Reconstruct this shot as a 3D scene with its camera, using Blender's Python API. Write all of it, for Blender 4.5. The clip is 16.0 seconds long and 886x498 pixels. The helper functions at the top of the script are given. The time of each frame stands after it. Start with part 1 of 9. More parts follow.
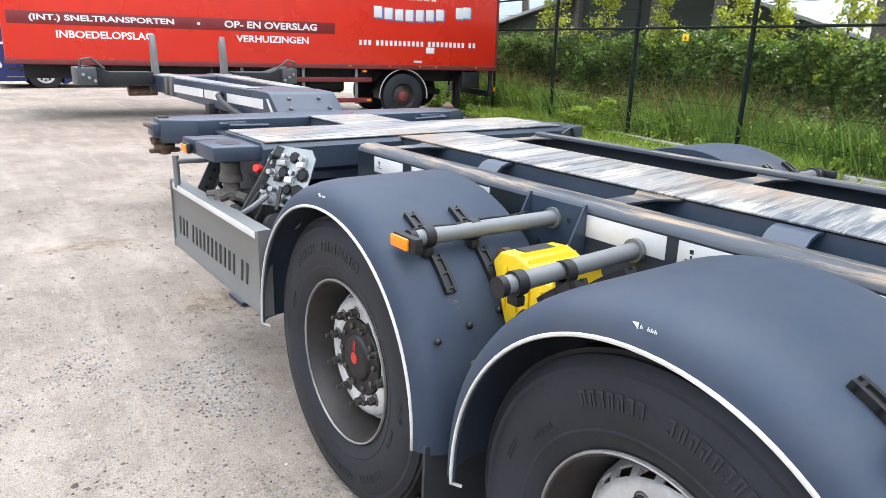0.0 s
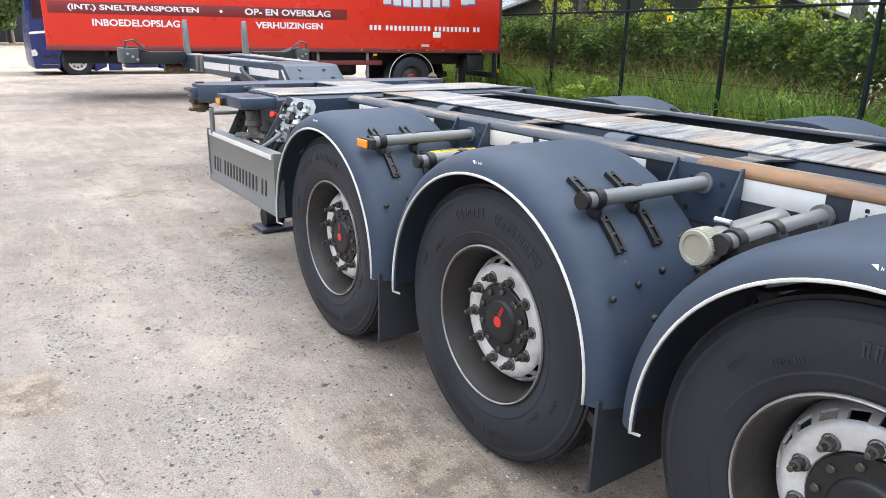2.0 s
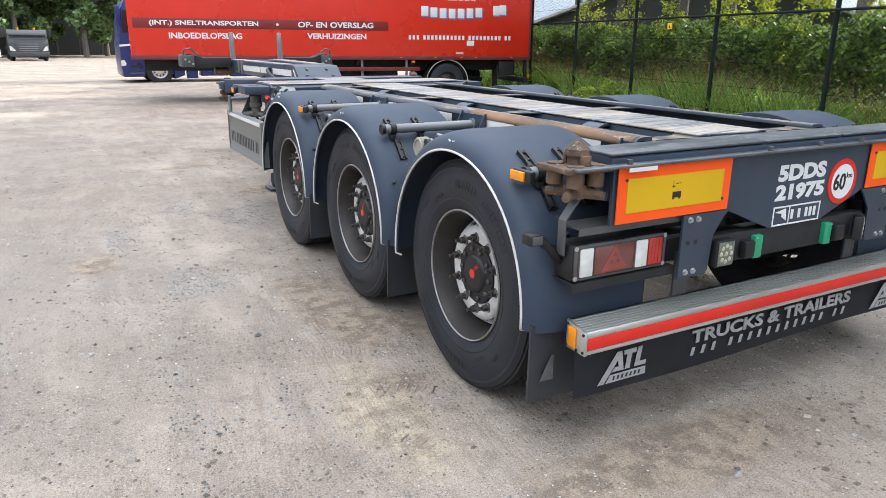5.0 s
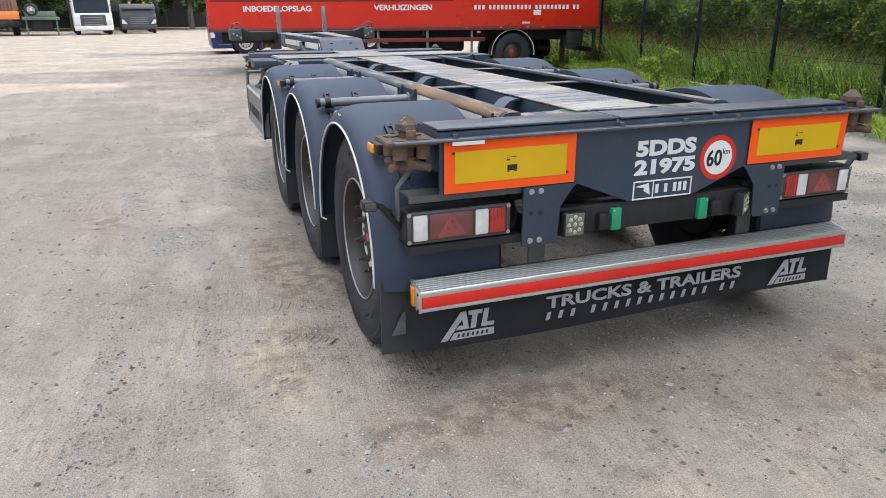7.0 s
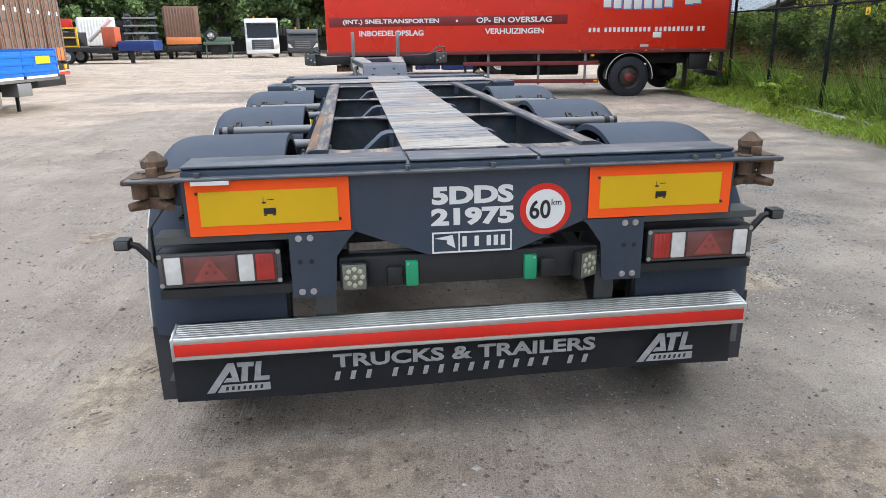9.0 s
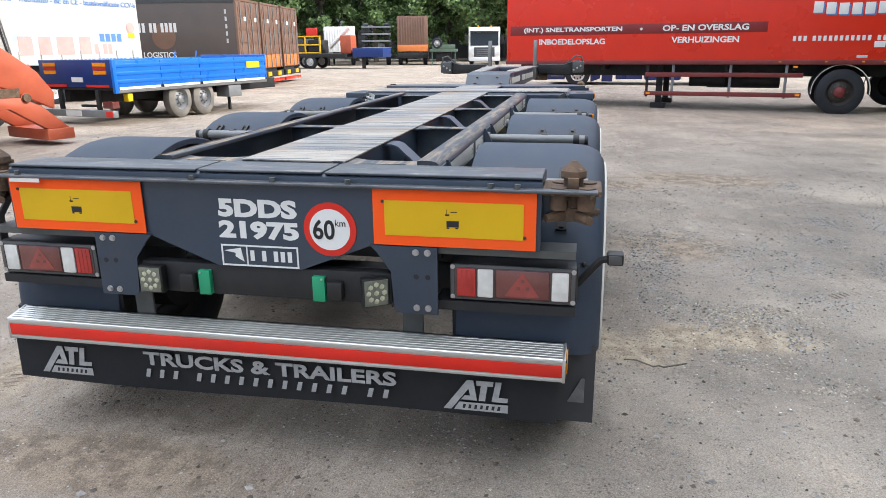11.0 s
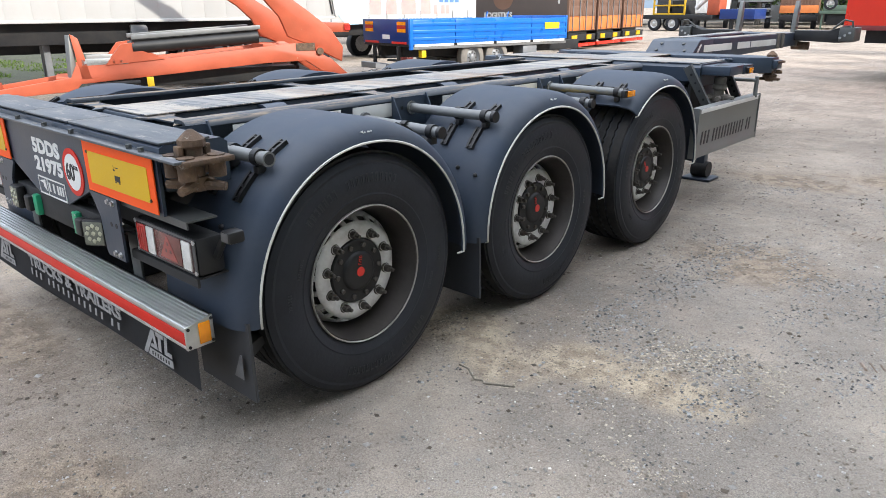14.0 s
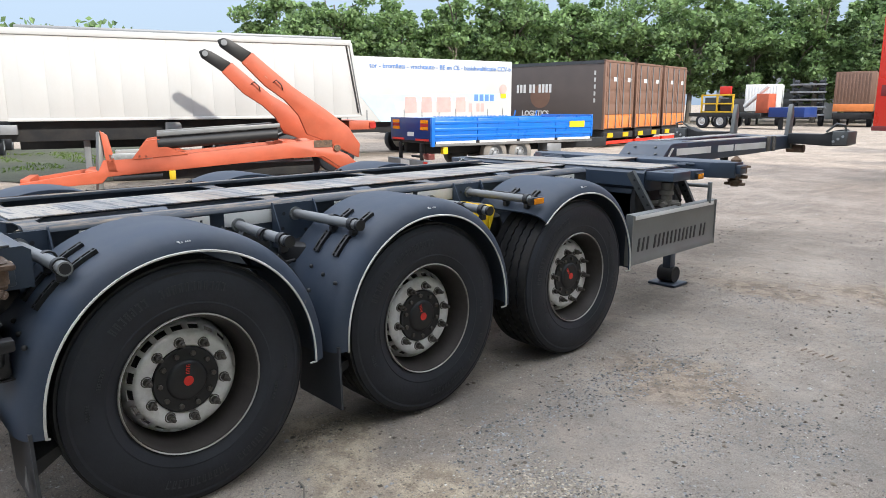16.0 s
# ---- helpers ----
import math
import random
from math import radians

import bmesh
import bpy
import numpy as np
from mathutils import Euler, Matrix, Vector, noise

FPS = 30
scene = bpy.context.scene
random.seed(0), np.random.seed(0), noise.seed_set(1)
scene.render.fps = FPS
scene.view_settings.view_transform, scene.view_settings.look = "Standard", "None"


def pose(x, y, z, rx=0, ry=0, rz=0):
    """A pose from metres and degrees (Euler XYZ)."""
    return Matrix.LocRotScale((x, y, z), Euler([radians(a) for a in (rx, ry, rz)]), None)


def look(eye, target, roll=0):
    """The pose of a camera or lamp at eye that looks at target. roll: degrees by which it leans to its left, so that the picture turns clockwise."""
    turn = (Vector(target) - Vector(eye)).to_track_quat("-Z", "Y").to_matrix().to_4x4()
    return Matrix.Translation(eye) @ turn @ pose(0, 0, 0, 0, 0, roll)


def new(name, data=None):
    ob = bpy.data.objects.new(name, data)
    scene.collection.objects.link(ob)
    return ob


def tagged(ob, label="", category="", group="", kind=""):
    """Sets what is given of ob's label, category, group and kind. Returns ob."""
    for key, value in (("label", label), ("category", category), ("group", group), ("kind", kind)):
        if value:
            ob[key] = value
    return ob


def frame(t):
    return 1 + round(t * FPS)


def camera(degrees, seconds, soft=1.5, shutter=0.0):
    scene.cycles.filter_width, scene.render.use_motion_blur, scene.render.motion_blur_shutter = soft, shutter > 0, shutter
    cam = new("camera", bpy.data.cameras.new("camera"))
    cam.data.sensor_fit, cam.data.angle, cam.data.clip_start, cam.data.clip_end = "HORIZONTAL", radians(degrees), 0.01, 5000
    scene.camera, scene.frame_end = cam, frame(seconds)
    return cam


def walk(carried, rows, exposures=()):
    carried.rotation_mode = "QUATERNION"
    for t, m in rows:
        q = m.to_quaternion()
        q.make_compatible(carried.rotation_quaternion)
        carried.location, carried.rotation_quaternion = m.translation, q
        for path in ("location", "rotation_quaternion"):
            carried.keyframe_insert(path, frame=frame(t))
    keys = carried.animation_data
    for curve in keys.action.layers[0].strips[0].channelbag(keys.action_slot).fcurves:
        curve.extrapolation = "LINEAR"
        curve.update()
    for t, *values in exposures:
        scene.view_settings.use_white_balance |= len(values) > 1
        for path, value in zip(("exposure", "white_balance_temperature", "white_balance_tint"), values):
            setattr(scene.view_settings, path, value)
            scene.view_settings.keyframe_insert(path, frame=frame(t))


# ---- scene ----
cam = camera(65.2, 16.0, soft=0.6)
PATH = [
    (0, (-2.237, 1.31, 1.597), (-1.099, 2.856, 1.035), 1.7),
    (0.5, (-2.353, 1.062, 1.57), (-1.223, 2.596, 0.961), 1.2),
    (1, (-2.413, 0.757, 1.524), (-1.292, 2.298, 0.917), 1.2),
    (1.5, (-2.542, 0.454, 1.508), (-1.441, 2.014, 0.914), 1.0),
    (2, (-2.661, 0.179, 1.531), (-1.573, 1.748, 0.936), 1.1),
    (2.5, (-2.644, -0.149, 1.511), (-1.603, 1.447, 0.904), 0.9),
    (3, (-2.699, -0.519, 1.524), (-1.661, 1.064, 0.876), 0.5),
    (3.5, (-2.787, -0.819, 1.54), (-1.723, 0.755, 0.916), 0.5),
    (4, (-2.749, -1.129, 1.515), (-1.727, 0.496, 0.957), 0.6),
    (4.2, (-2.726, -1.271, 1.509), (-1.726, 0.37, 0.956), 0.6),
    (6.3, (-2.349, -2.396, 1.54), (-1.605, -0.642, 0.93), -0.0),
    (6.5, (-2.216, -2.415, 1.557), (-1.508, -0.647, 0.945), -0.1),
    (7, (-1.92, -2.459, 1.567), (-1.258, -0.688, 0.914), -0.3),
    (7.5, (-1.525, -2.546, 1.569), (-0.921, -0.755, 0.916), -0.6),
    (8, (-1.15, -2.511, 1.555), (-0.652, -0.684, 0.91), -0.4),
    (8.5, (-0.803, -2.458, 1.58), (-0.408, -0.606, 0.937), -0.5),
    (9, (-0.424, -2.521, 1.579), (-0.183, -0.626, 0.986), -0.8),
    (9.5, (-0.055, -2.528, 1.575), (-0.046, -0.616, 0.988), -0.7),
    (10, (0.356, -2.472, 1.602), (0.211, -0.556, 1.048), -1.0),
    (10.2, (0.509, -2.449, 1.589), (0.324, -0.533, 1.043), -0.9),
    (12.3, (2.204, -1.936, 1.555), (1.351, -0.243, 0.919), -0.7),
    (12.5, (2.341, -1.862, 1.539), (1.41, -0.21, 0.903), -0.6),
    (13, (2.664, -1.625, 1.565), (1.615, -0.053, 0.911), -0.5),
    (13.5, (2.995, -1.386, 1.551), (1.814, 0.089, 0.895), -0.6),
    (14, (3.27, -1.091, 1.56), (1.999, 0.307, 0.906), -0.5),
    (14.5, (3.479, -0.785, 1.583), (2.082, 0.499, 0.951), -0.4),
    (15, (3.681, -0.548, 1.597), (2.193, 0.674, 1.055), -0.2),
    (15.5, (3.82, -0.387, 1.62), (2.324, 0.844, 1.122), -0.4),
    (16, (3.881, -0.357, 1.628), (2.444, 0.974, 1.223), -0.3),
]
walk(cam, [(t, look(eye, target, roll)) for t, eye, target, roll in PATH], ((0.0, 1.42), (2.0, 1.34), (3.0, 1.24), (4.0, 1.20), (7.0, 0.88), (9.0, 0.84), (12.5, 0.96), (14.0, 0.98), (16.0, 0.82)))

# world and sun
world = bpy.data.worlds.new("sky")
scene.world = world
world.use_nodes = True
wn = world.node_tree.nodes
sky = wn.new("ShaderNodeTexSky")
sky.sky_type = 'NISHITA'
sky.sun_disc = False
SUN_EL, SUN_AZ = 31.0, 2.0          # azimuth from +x towards +y
sky.sun_elevation = radians(SUN_EL)
sky.sun_rotation = radians(90 - SUN_AZ)
sky.air_density, sky.dust_density, sky.ozone_density = 1.0, 1.2, 1.0
# thin bright cloud: a hazy layer, brighter overhead than at the horizon, over the blue
lk = world.node_tree.links
tc = wn.new("ShaderNodeTexCoord")
sep = wn.new("ShaderNodeSeparateXYZ")
lk.new(tc.outputs["Generated"], sep.inputs[0])
cr = wn.new("ShaderNodeValToRGB")
cr.color_ramp.elements[0].position, cr.color_ramp.elements[1].position = 0.0, 1.0
cr.color_ramp.elements[0].color, cr.color_ramp.elements[1].color = (1.7, 2.3, 3.2, 1), (14.8, 15.7, 17.5, 1)
cr.color_ramp.elements.new(0.30).color = (3.0, 3.5, 4.3, 1)
lk.new(sep.outputs[2], cr.inputs[0])
add = wn.new("ShaderNodeMix")
add.data_type, add.blend_type = 'RGBA', 'ADD'
add.inputs[0].default_value = 0.15
lk.new(cr.outputs[0], add.inputs[6])
lk.new(sky.outputs[0], add.inputs[7])
lk.new(add.outputs[2], wn["Background"].inputs[0])
wn["Background"].inputs[1].default_value = 0.12
sun = new("sun", bpy.data.lights.new("sun", 'SUN'))
sun.data.energy, sun.data.angle, sun.data.color = 2.6, radians(2.0), (1.0, 0.95, 0.87)
sd = Vector((math.cos(radians(SUN_EL)) * math.cos(radians(SUN_AZ)), math.cos(radians(SUN_EL)) * math.sin(radians(SUN_AZ)), math.sin(radians(SUN_EL))))
sun.matrix_world = look(sd * 60, (0, 0, 0))

# ---------- materials ----------
def nodes_of(name):
    m = bpy.data.materials.new(name)
    m.use_nodes = True
    nt = m.node_tree
    return m, nt, nt.nodes["Principled BSDF"]


def node(nt, kind, **inputs):
    n = nt.nodes.new(kind)
    for k, v in inputs.items():
        n.inputs[k.replace("_", " ")].default_value = v
    return n


def coords(nt, scale=(1, 1, 1), turn=0.0):
    tc = nt.nodes.new("ShaderNodeTexCoord")
    mp = nt.nodes.new("ShaderNodeMapping")
    mp.inputs["Scale"].default_value = scale
    if turn:
        pre = nt.nodes.new("ShaderNodeMapping")
        pre.inputs["Rotation"].default_value = (0, 0, radians(turn))
        nt.links.new(tc.outputs["Object"], pre.inputs[0])
        nt.links.new(pre.outputs[0], mp.inputs[0])
        return mp.outputs[0]
    nt.links.new(tc.outputs["Object"], mp.inputs[0])
    return mp.outputs[0]


def noise_of(nt, vec, scale, detail=4.0, rough=0.55):
    n = node(nt, "ShaderNodeTexNoise", Scale=scale, Detail=detail, Roughness=rough)
    nt.links.new(vec, n.inputs["Vector"])
    return n.outputs["Fac"]


def ramp(nt, fac, a, b, ca=(0, 0, 0, 1), cb=(1, 1, 1, 1)):
    r = nt.nodes.new("ShaderNodeValToRGB")
    r.color_ramp.elements[0].position, r.color_ramp.elements[1].position = a, b
    r.color_ramp.elements[0].color, r.color_ramp.elements[1].color = ca, cb
    nt.links.new(fac, r.inputs[0])
    return r.outputs[0]


def mixc(nt, fac, a, b, mode='MIX'):
    m = nt.nodes.new("ShaderNodeMix")
    m.data_type, m.blend_type = 'RGBA', mode
    for sock, v in ((m.inputs[0], fac), (m.inputs[6], a), (m.inputs[7], b)):
        if hasattr(v, "is_output"):
            nt.links.new(v, sock)
        elif isinstance(v, (int, float)):
            sock.default_value = v
        else:
            sock.default_value = (*v[:3], 1)
    return m.outputs[2]


def mulf(nt, a, b):
    m = nt.nodes.new("ShaderNodeMath")
    m.operation = 'MULTIPLY'
    for sock, v in ((m.inputs[0], a), (m.inputs[1], b)):
        if hasattr(v, "is_output"):
            nt.links.new(v, sock)
        else:
            sock.default_value = v
    return m.outputs[0]


def bumped(nt, bsdf, height, strength, dist=0.01):
    b = node(nt, "ShaderNodeBump", Strength=strength, Distance=dist)
    nt.links.new(height, b.inputs["Height"])
    nt.links.new(b.outputs[0], bsdf.inputs["Normal"])


def mat(name, base, rough=0.5, metal=0.0, var=0.18, scale=2.5, fine=45.0, bump=0.15, dirt=None, dirt_amt=0.5, dirt_scale=3.0,
        stretch=(1, 1, 1), rand=0.0, island=0.0, wear=None, wear_at=0.55, top_only=False, bump_dist=0.003, spec=0.5, wear_soft=0.06):
    """Painted, plastic, metal or fabric surface: two scales of variation, optional dirt and wear patches."""
    m, nt, b = nodes_of(name)
    vec = coords(nt, stretch)
    n1, n2 = noise_of(nt, vec, scale, 5), noise_of(nt, vec, fine, 3)
    lo, hi = [c * (1 - var) for c in base], [min(1, c * (1 + var)) for c in base]
    col = mixc(nt, ramp(nt, n1, 0.3, 0.7), lo, hi)
    col = mixc(nt, mulf(nt, ramp(nt, n2, 0.35, 0.75), var * 0.9), col, [c * 0.55 for c in base])
    if dirt:
        nd = noise_of(nt, vec, dirt_scale, 8, 0.65)
        col = mixc(nt, mulf(nt, ramp(nt, nd, 0.42, 0.78), dirt_amt), col, dirt)
    if wear:
        nw = noise_of(nt, vec, dirt_scale * 2.3, 9, 0.7)
        mask = ramp(nt, nw, wear_at, wear_at + wear_soft)
        if top_only:
            geo = nt.nodes.new("ShaderNodeNewGeometry")
            sep = nt.nodes.new("ShaderNodeSeparateXYZ")
            nt.links.new(geo.outputs["Normal"], sep.inputs[0])
            mask = mulf(nt, mask, ramp(nt, sep.outputs[2], 0.55, 0.8))
        col = mixc(nt, mask, col, wear)
    if rand or island:
        src = nt.nodes.new("ShaderNodeObjectInfo").outputs["Random"] if rand else nt.nodes.new("ShaderNodeNewGeometry").outputs["Random Per Island"]
        amt = rand or island
        hsv = nt.nodes.new("ShaderNodeHueSaturation")
        mr = node(nt, "ShaderNodeMapRange")
        mr.inputs["To Min"].default_value, mr.inputs["To Max"].default_value = 1 - amt, 1 + amt
        nt.links.new(src, mr.inputs["Value"])
        nt.links.new(mr.outputs[0], hsv.inputs["Value"])
        nt.links.new(col, hsv.inputs["Color"])
        col = hsv.outputs[0]
    nt.links.new(col, b.inputs["Base Color"])
    rr = node(nt, "ShaderNodeMapRange")
    rr.inputs["To Min"].default_value, rr.inputs["To Max"].default_value = max(0.05, rough - 0.12), min(1, rough + 0.12)
    nt.links.new(n1, rr.inputs["Value"])
    nt.links.new(rr.outputs[0], b.inputs["Roughness"])
    b.inputs["Metallic"].default_value = metal
    b.inputs["Specular IOR Level"].default_value = spec
    if bump:
        bumped(nt, b, n2, bump, bump_dist)
    return m


RUST = (0.20, 0.10, 0.045)
SAND = (0.36, 0.31, 0.26)
M = {}
M["chassis"] = mat("chassis_paint", (0.029, 0.044, 0.069), 0.38, var=0.15, dirt=(0.12, 0.115, 0.105), dirt_amt=0.18, wear=(0.30, 0.21, 0.13), wear_at=0.63, top_only=True)
M["chassis_top"] = mat("worn_chassis_top", (0.030, 0.042, 0.058), 0.5, var=0.2, dirt=(0.20, 0.18, 0.15), dirt_amt=0.3, dirt_scale=2.2, wear=(0.32, 0.232, 0.145), wear_at=0.46, top_only=True, wear_soft=0.16, stretch=(5, 0.5, 5))
M["guard"] = mat("mudguard_plastic", (0.032, 0.046, 0.071), 0.58, spec=0.33, var=0.12, dirt=(0.15, 0.14, 0.125), dirt_amt=0.2, dirt_scale=3.0, wear=(0.20, 0.165, 0.125), wear_at=0.66, wear_soft=0.12, fine=120, bump=0.05)
M["black"] = mat("black_plastic", (0.007, 0.007, 0.008), 0.5, var=0.2, dirt=(0.07, 0.065, 0.06), dirt_amt=0.18)
M["under"] = mat("dark_undercarriage", (0.009, 0.010, 0.012), 0.7, var=0.3, dirt=(0.07, 0.06, 0.05), dirt_amt=0.35)
M["flap"] = mat("mudflap_rubber", (0.027, 0.030, 0.036), 0.6, var=0.2, dirt=(0.11, 0.10, 0.09), dirt_amt=0.22, dirt_scale=1.6)
M["galv"] = mat("galvanised_tube", (0.20, 0.205, 0.205), 0.5, metal=0.4, var=0.15, dirt=(0.2, 0.19, 0.17), dirt_amt=0.35)
M["alu"] = mat("ribbed_aluminium", (0.62, 0.62, 0.60), 0.35, metal=0.85, var=0.1, dirt=(0.3, 0.28, 0.26), dirt_amt=0.4, stretch=(0.4, 3, 3))
M["board"] = mat("grey_side_board", (0.20, 0.205, 0.198), 0.45, metal=0.35, var=0.12, dirt=(0.2, 0.18, 0.15), dirt_amt=0.4)
M["rust"] = mat("rusty_casting", (0.135, 0.083, 0.050), 0.85, var=0.5, scale=14, bump=0.9, bump_dist=0.006, dirt=(0.045, 0.036, 0.032), dirt_amt=0.85, dirt_scale=11, wear=(0.26, 0.22, 0.175), wear_at=0.60)
M["white_tape"] = mat("white_reflective_tape", (0.70, 0.69, 0.66), 0.35, var=0.06, dirt=(0.32, 0.27, 0.2), dirt_amt=0.35)
M["trim"] = mat("pale_edge_trim", (0.66, 0.64, 0.58), 0.6, var=0.12, dirt=(0.2, 0.18, 0.16), dirt_amt=0.5, dirt_scale=6)
M["rim"] = mat("wheel_alloy", (0.68, 0.675, 0.66), 0.42, metal=0.35, var=0.2, dirt=(0.17, 0.14, 0.115), dirt_amt=0.62, dirt_scale=9)
# near-black brown, far darker than the wheel disc
M["rim_dark"] = mat("dark_brown_rim", (0.058, 0.050, 0.045), 0.45, metal=0.3, var=0.4, scale=5, dirt=(0.016, 0.014, 0.013), dirt_amt=0.95, dirt_scale=5, wear=(0.15, 0.085, 0.05), wear_at=0.62, wear_soft=0.15)
M["flange"] = mat("dull_brown_steel_flange", (0.46, 0.44, 0.41), 0.42, metal=0.5, var=0.3, scale=10, dirt=(0.085, 0.060, 0.042), dirt_amt=0.95, dirt_scale=5)
M["nut"] = mat("wheel_nut_steel", (0.10, 0.09, 0.08), 0.5, metal=0.7, var=0.25, scale=30)
M["tyre"] = mat("tyre_rubber", (0.0190, 0.0210, 0.0265), 0.55, spec=0.34, var=0.3, scale=4, dirt=(0.034, 0.036, 0.042), dirt_amt=0.30, dirt_scale=5.5, bump=0.45, wear=(0.055, 0.052, 0.048), wear_at=0.72)
M["tread"] = mat("dusty_tyre_tread", (0.017, 0.017, 0.018), 0.75, spec=0.25, var=0.3, scale=6, dirt=(0.075, 0.068, 0.060), dirt_amt=0.5, dirt_scale=8, bump=0.4)
M["rail_rust"] = mat("rail_rust", (0.215, 0.118, 0.058), 0.75, var=0.35, scale=5, stretch=(1, 0.35, 1), bump=0.5, dirt=(0.055, 0.050, 0.050), dirt_amt=0.9, dirt_scale=6, wear=(0.30, 0.215, 0.135), wear_at=0.56)
M["red"] = mat("red_badge", (0.62, 0.03, 0.02), 0.4, var=0.1)
M["orange_refl"] = mat("fluorescent_orange", (1.0, 0.105, 0.014), 0.5, spec=0.15, var=0.05, dirt=(0.6, 0.12, 0.04), dirt_amt=0.3)
M["yellow_refl"] = mat("retro_yellow", (0.66, 0.40, 0.010), 0.4, spec=0.25, var=0.07, fine=300)
M["red_refl"] = mat("red_reflective_strip", (0.66, 0.030, 0.018), 0.45, spec=0.2, var=0.12, fine=200, dirt=(0.25, 0.06, 0.05), dirt_amt=0.3)
M["white"] = mat("white_lettering", (0.72, 0.72, 0.70), 0.5, var=0.06)
M["silver_letter"] = mat("silver_lettering", (0.33, 0.33, 0.33), 0.5, var=0.2, scale=20)
M["black_letter"] = mat("black_lettering", (0.012, 0.012, 0.014), 0.5, var=0.1)
M["yellow"] = mat("yellow_plastic", (0.78, 0.52, 0.01), 0.45, var=0.1, dirt=(0.4, 0.26, 0.05), dirt_amt=0.35)
M["green"] = mat("green_plastic", (0.01, 0.30, 0.14), 0.4, var=0.1, dirt=(0.05, 0.2, 0.12), dirt_amt=0.3)
M["cream"] = mat("cream_plastic_cap", (0.27, 0.26, 0.205), 0.5, var=0.1, dirt=(0.3, 0.27, 0.2), dirt_amt=0.4)
M["steel"] = mat("zinc_bolt", (0.5, 0.5, 0.5), 0.35, metal=0.8, var=0.15)
M["panel"] = mat("valve_panel_steel", (0.42, 0.43, 0.42), 0.4, metal=0.6, var=0.15, dirt=(0.2, 0.19, 0.17), dirt_amt=0.4)


def scraped():
    """Chassis paint scraped across its width, with pale and rusty streaks."""
    m, nt, b = nodes_of("scraped_spine_top")
    vec, vec2 = coords(nt, (0.9, 15, 1), -9), coords(nt, (1, 1, 1))
    streak, patch, fine = noise_of(nt, vec, 2.0, 6, 0.6), noise_of(nt, vec2, 1.7, 5), noise_of(nt, vec, 5.0, 5, 0.7)
    broad = noise_of(nt, coords(nt, (1.1, 6, 1), -9), 1.3, 6, 0.62)
    col = mixc(nt, ramp(nt, streak, 0.42, 0.52), (0.075, 0.088, 0.105), (0.235, 0.228, 0.215))
    col = mixc(nt, mulf(nt, ramp(nt, broad, 0.515, 0.54), ramp(nt, fine, 0.41, 0.44)), col, (0.375, 0.335, 0.28))
    col = mixc(nt, mulf(nt, ramp(nt, fine, 0.56, 0.61), 0.7), col, (0.39, 0.36, 0.32))
    col = mixc(nt, mulf(nt, ramp(nt, patch, 0.48, 0.7), ramp(nt, fine, 0.4, 0.55)), col, (0.30, 0.195, 0.115))
    nt.links.new(col, b.inputs["Base Color"])
    b.inputs["Roughness"].default_value = 0.55
    b.inputs["Metallic"].default_value = 0.05
    bumped(nt, b, fine, 0.3, 0.003)
    return m


M["scraped"] = scraped()


M["lens_clear"] = mat("clear_lamp_lens", (0.66, 0.645, 0.61), 0.12, var=0.15, scale=20, fine=160, bump=0.5)
M["lens_red"] = mat("red_lamp_lens", (0.15, 0.042, 0.036), 0.12, spec=0.9, var=0.2, scale=15, fine=160, bump=0.2)
M["lens_red_bright"] = mat("bright_red_lamp_lens", (0.42, 0.035, 0.028), 0.15, var=0.2, scale=15, fine=160, bump=0.5)
M["lens_smoke"] = mat("smoked_lamp_lens", (0.075, 0.05, 0.05), 0.12, var=0.2, scale=15)
M["lens_amber"] = mat("amber_lamp_lens", (0.85, 0.28, 0.01), 0.2, var=0.12, scale=20, fine=160, bump=0.4)
M["lens_triangle"] = mat("red_triangle_lens", (0.27, 0.048, 0.040), 0.12, spec=0.9, var=0.2, scale=15, fine=160, bump=0.2)
M["bezel"] = mat("dusty_lamp_bezel", (0.065, 0.065, 0.066), 0.35, var=0.2, dirt=(0.16, 0.15, 0.14), dirt_amt=0.3)
M["faint_letter"] = mat("faint_grey_lettering", (0.13, 0.13, 0.13), 0.6, var=0.3, scale=20)
M["tyre_word"] = mat("raised_tyre_rubber", (0.023, 0.025, 0.030), 0.5, var=0.3, scale=60)
M["stay"] = mat("dull_grey_steel_stay", (0.085, 0.09, 0.09), 0.5, metal=0.3, var=0.2, dirt=(0.2, 0.18, 0.15), dirt_amt=0.35)
M["casting"] = mat("weathered_grey_casting", (0.14, 0.125, 0.105), 0.75, var=0.3, scale=12, bump=0.5, dirt=(0.06, 0.05, 0.045), dirt_amt=0.5, dirt_scale=9)
M["header_top"] = mat("scuffed_header_top", (0.070, 0.080, 0.094), 0.42, metal=0.2, var=0.35, scale=3.5, dirt=(0.20, 0.19, 0.175), dirt_amt=0.6, dirt_scale=7, wear=(0.25, 0.225, 0.195), wear_at=0.55, wear_soft=0.12, stretch=(0.6, 2.2, 1), top_only=True)
M["led_diode"] = mat("yellowish_diode", (0.42, 0.42, 0.30), 0.2, var=0.2, scale=60)
M["led"] = mat("led_lamp_lens", (0.16, 0.165, 0.13), 0.2, var=0.3, scale=40)

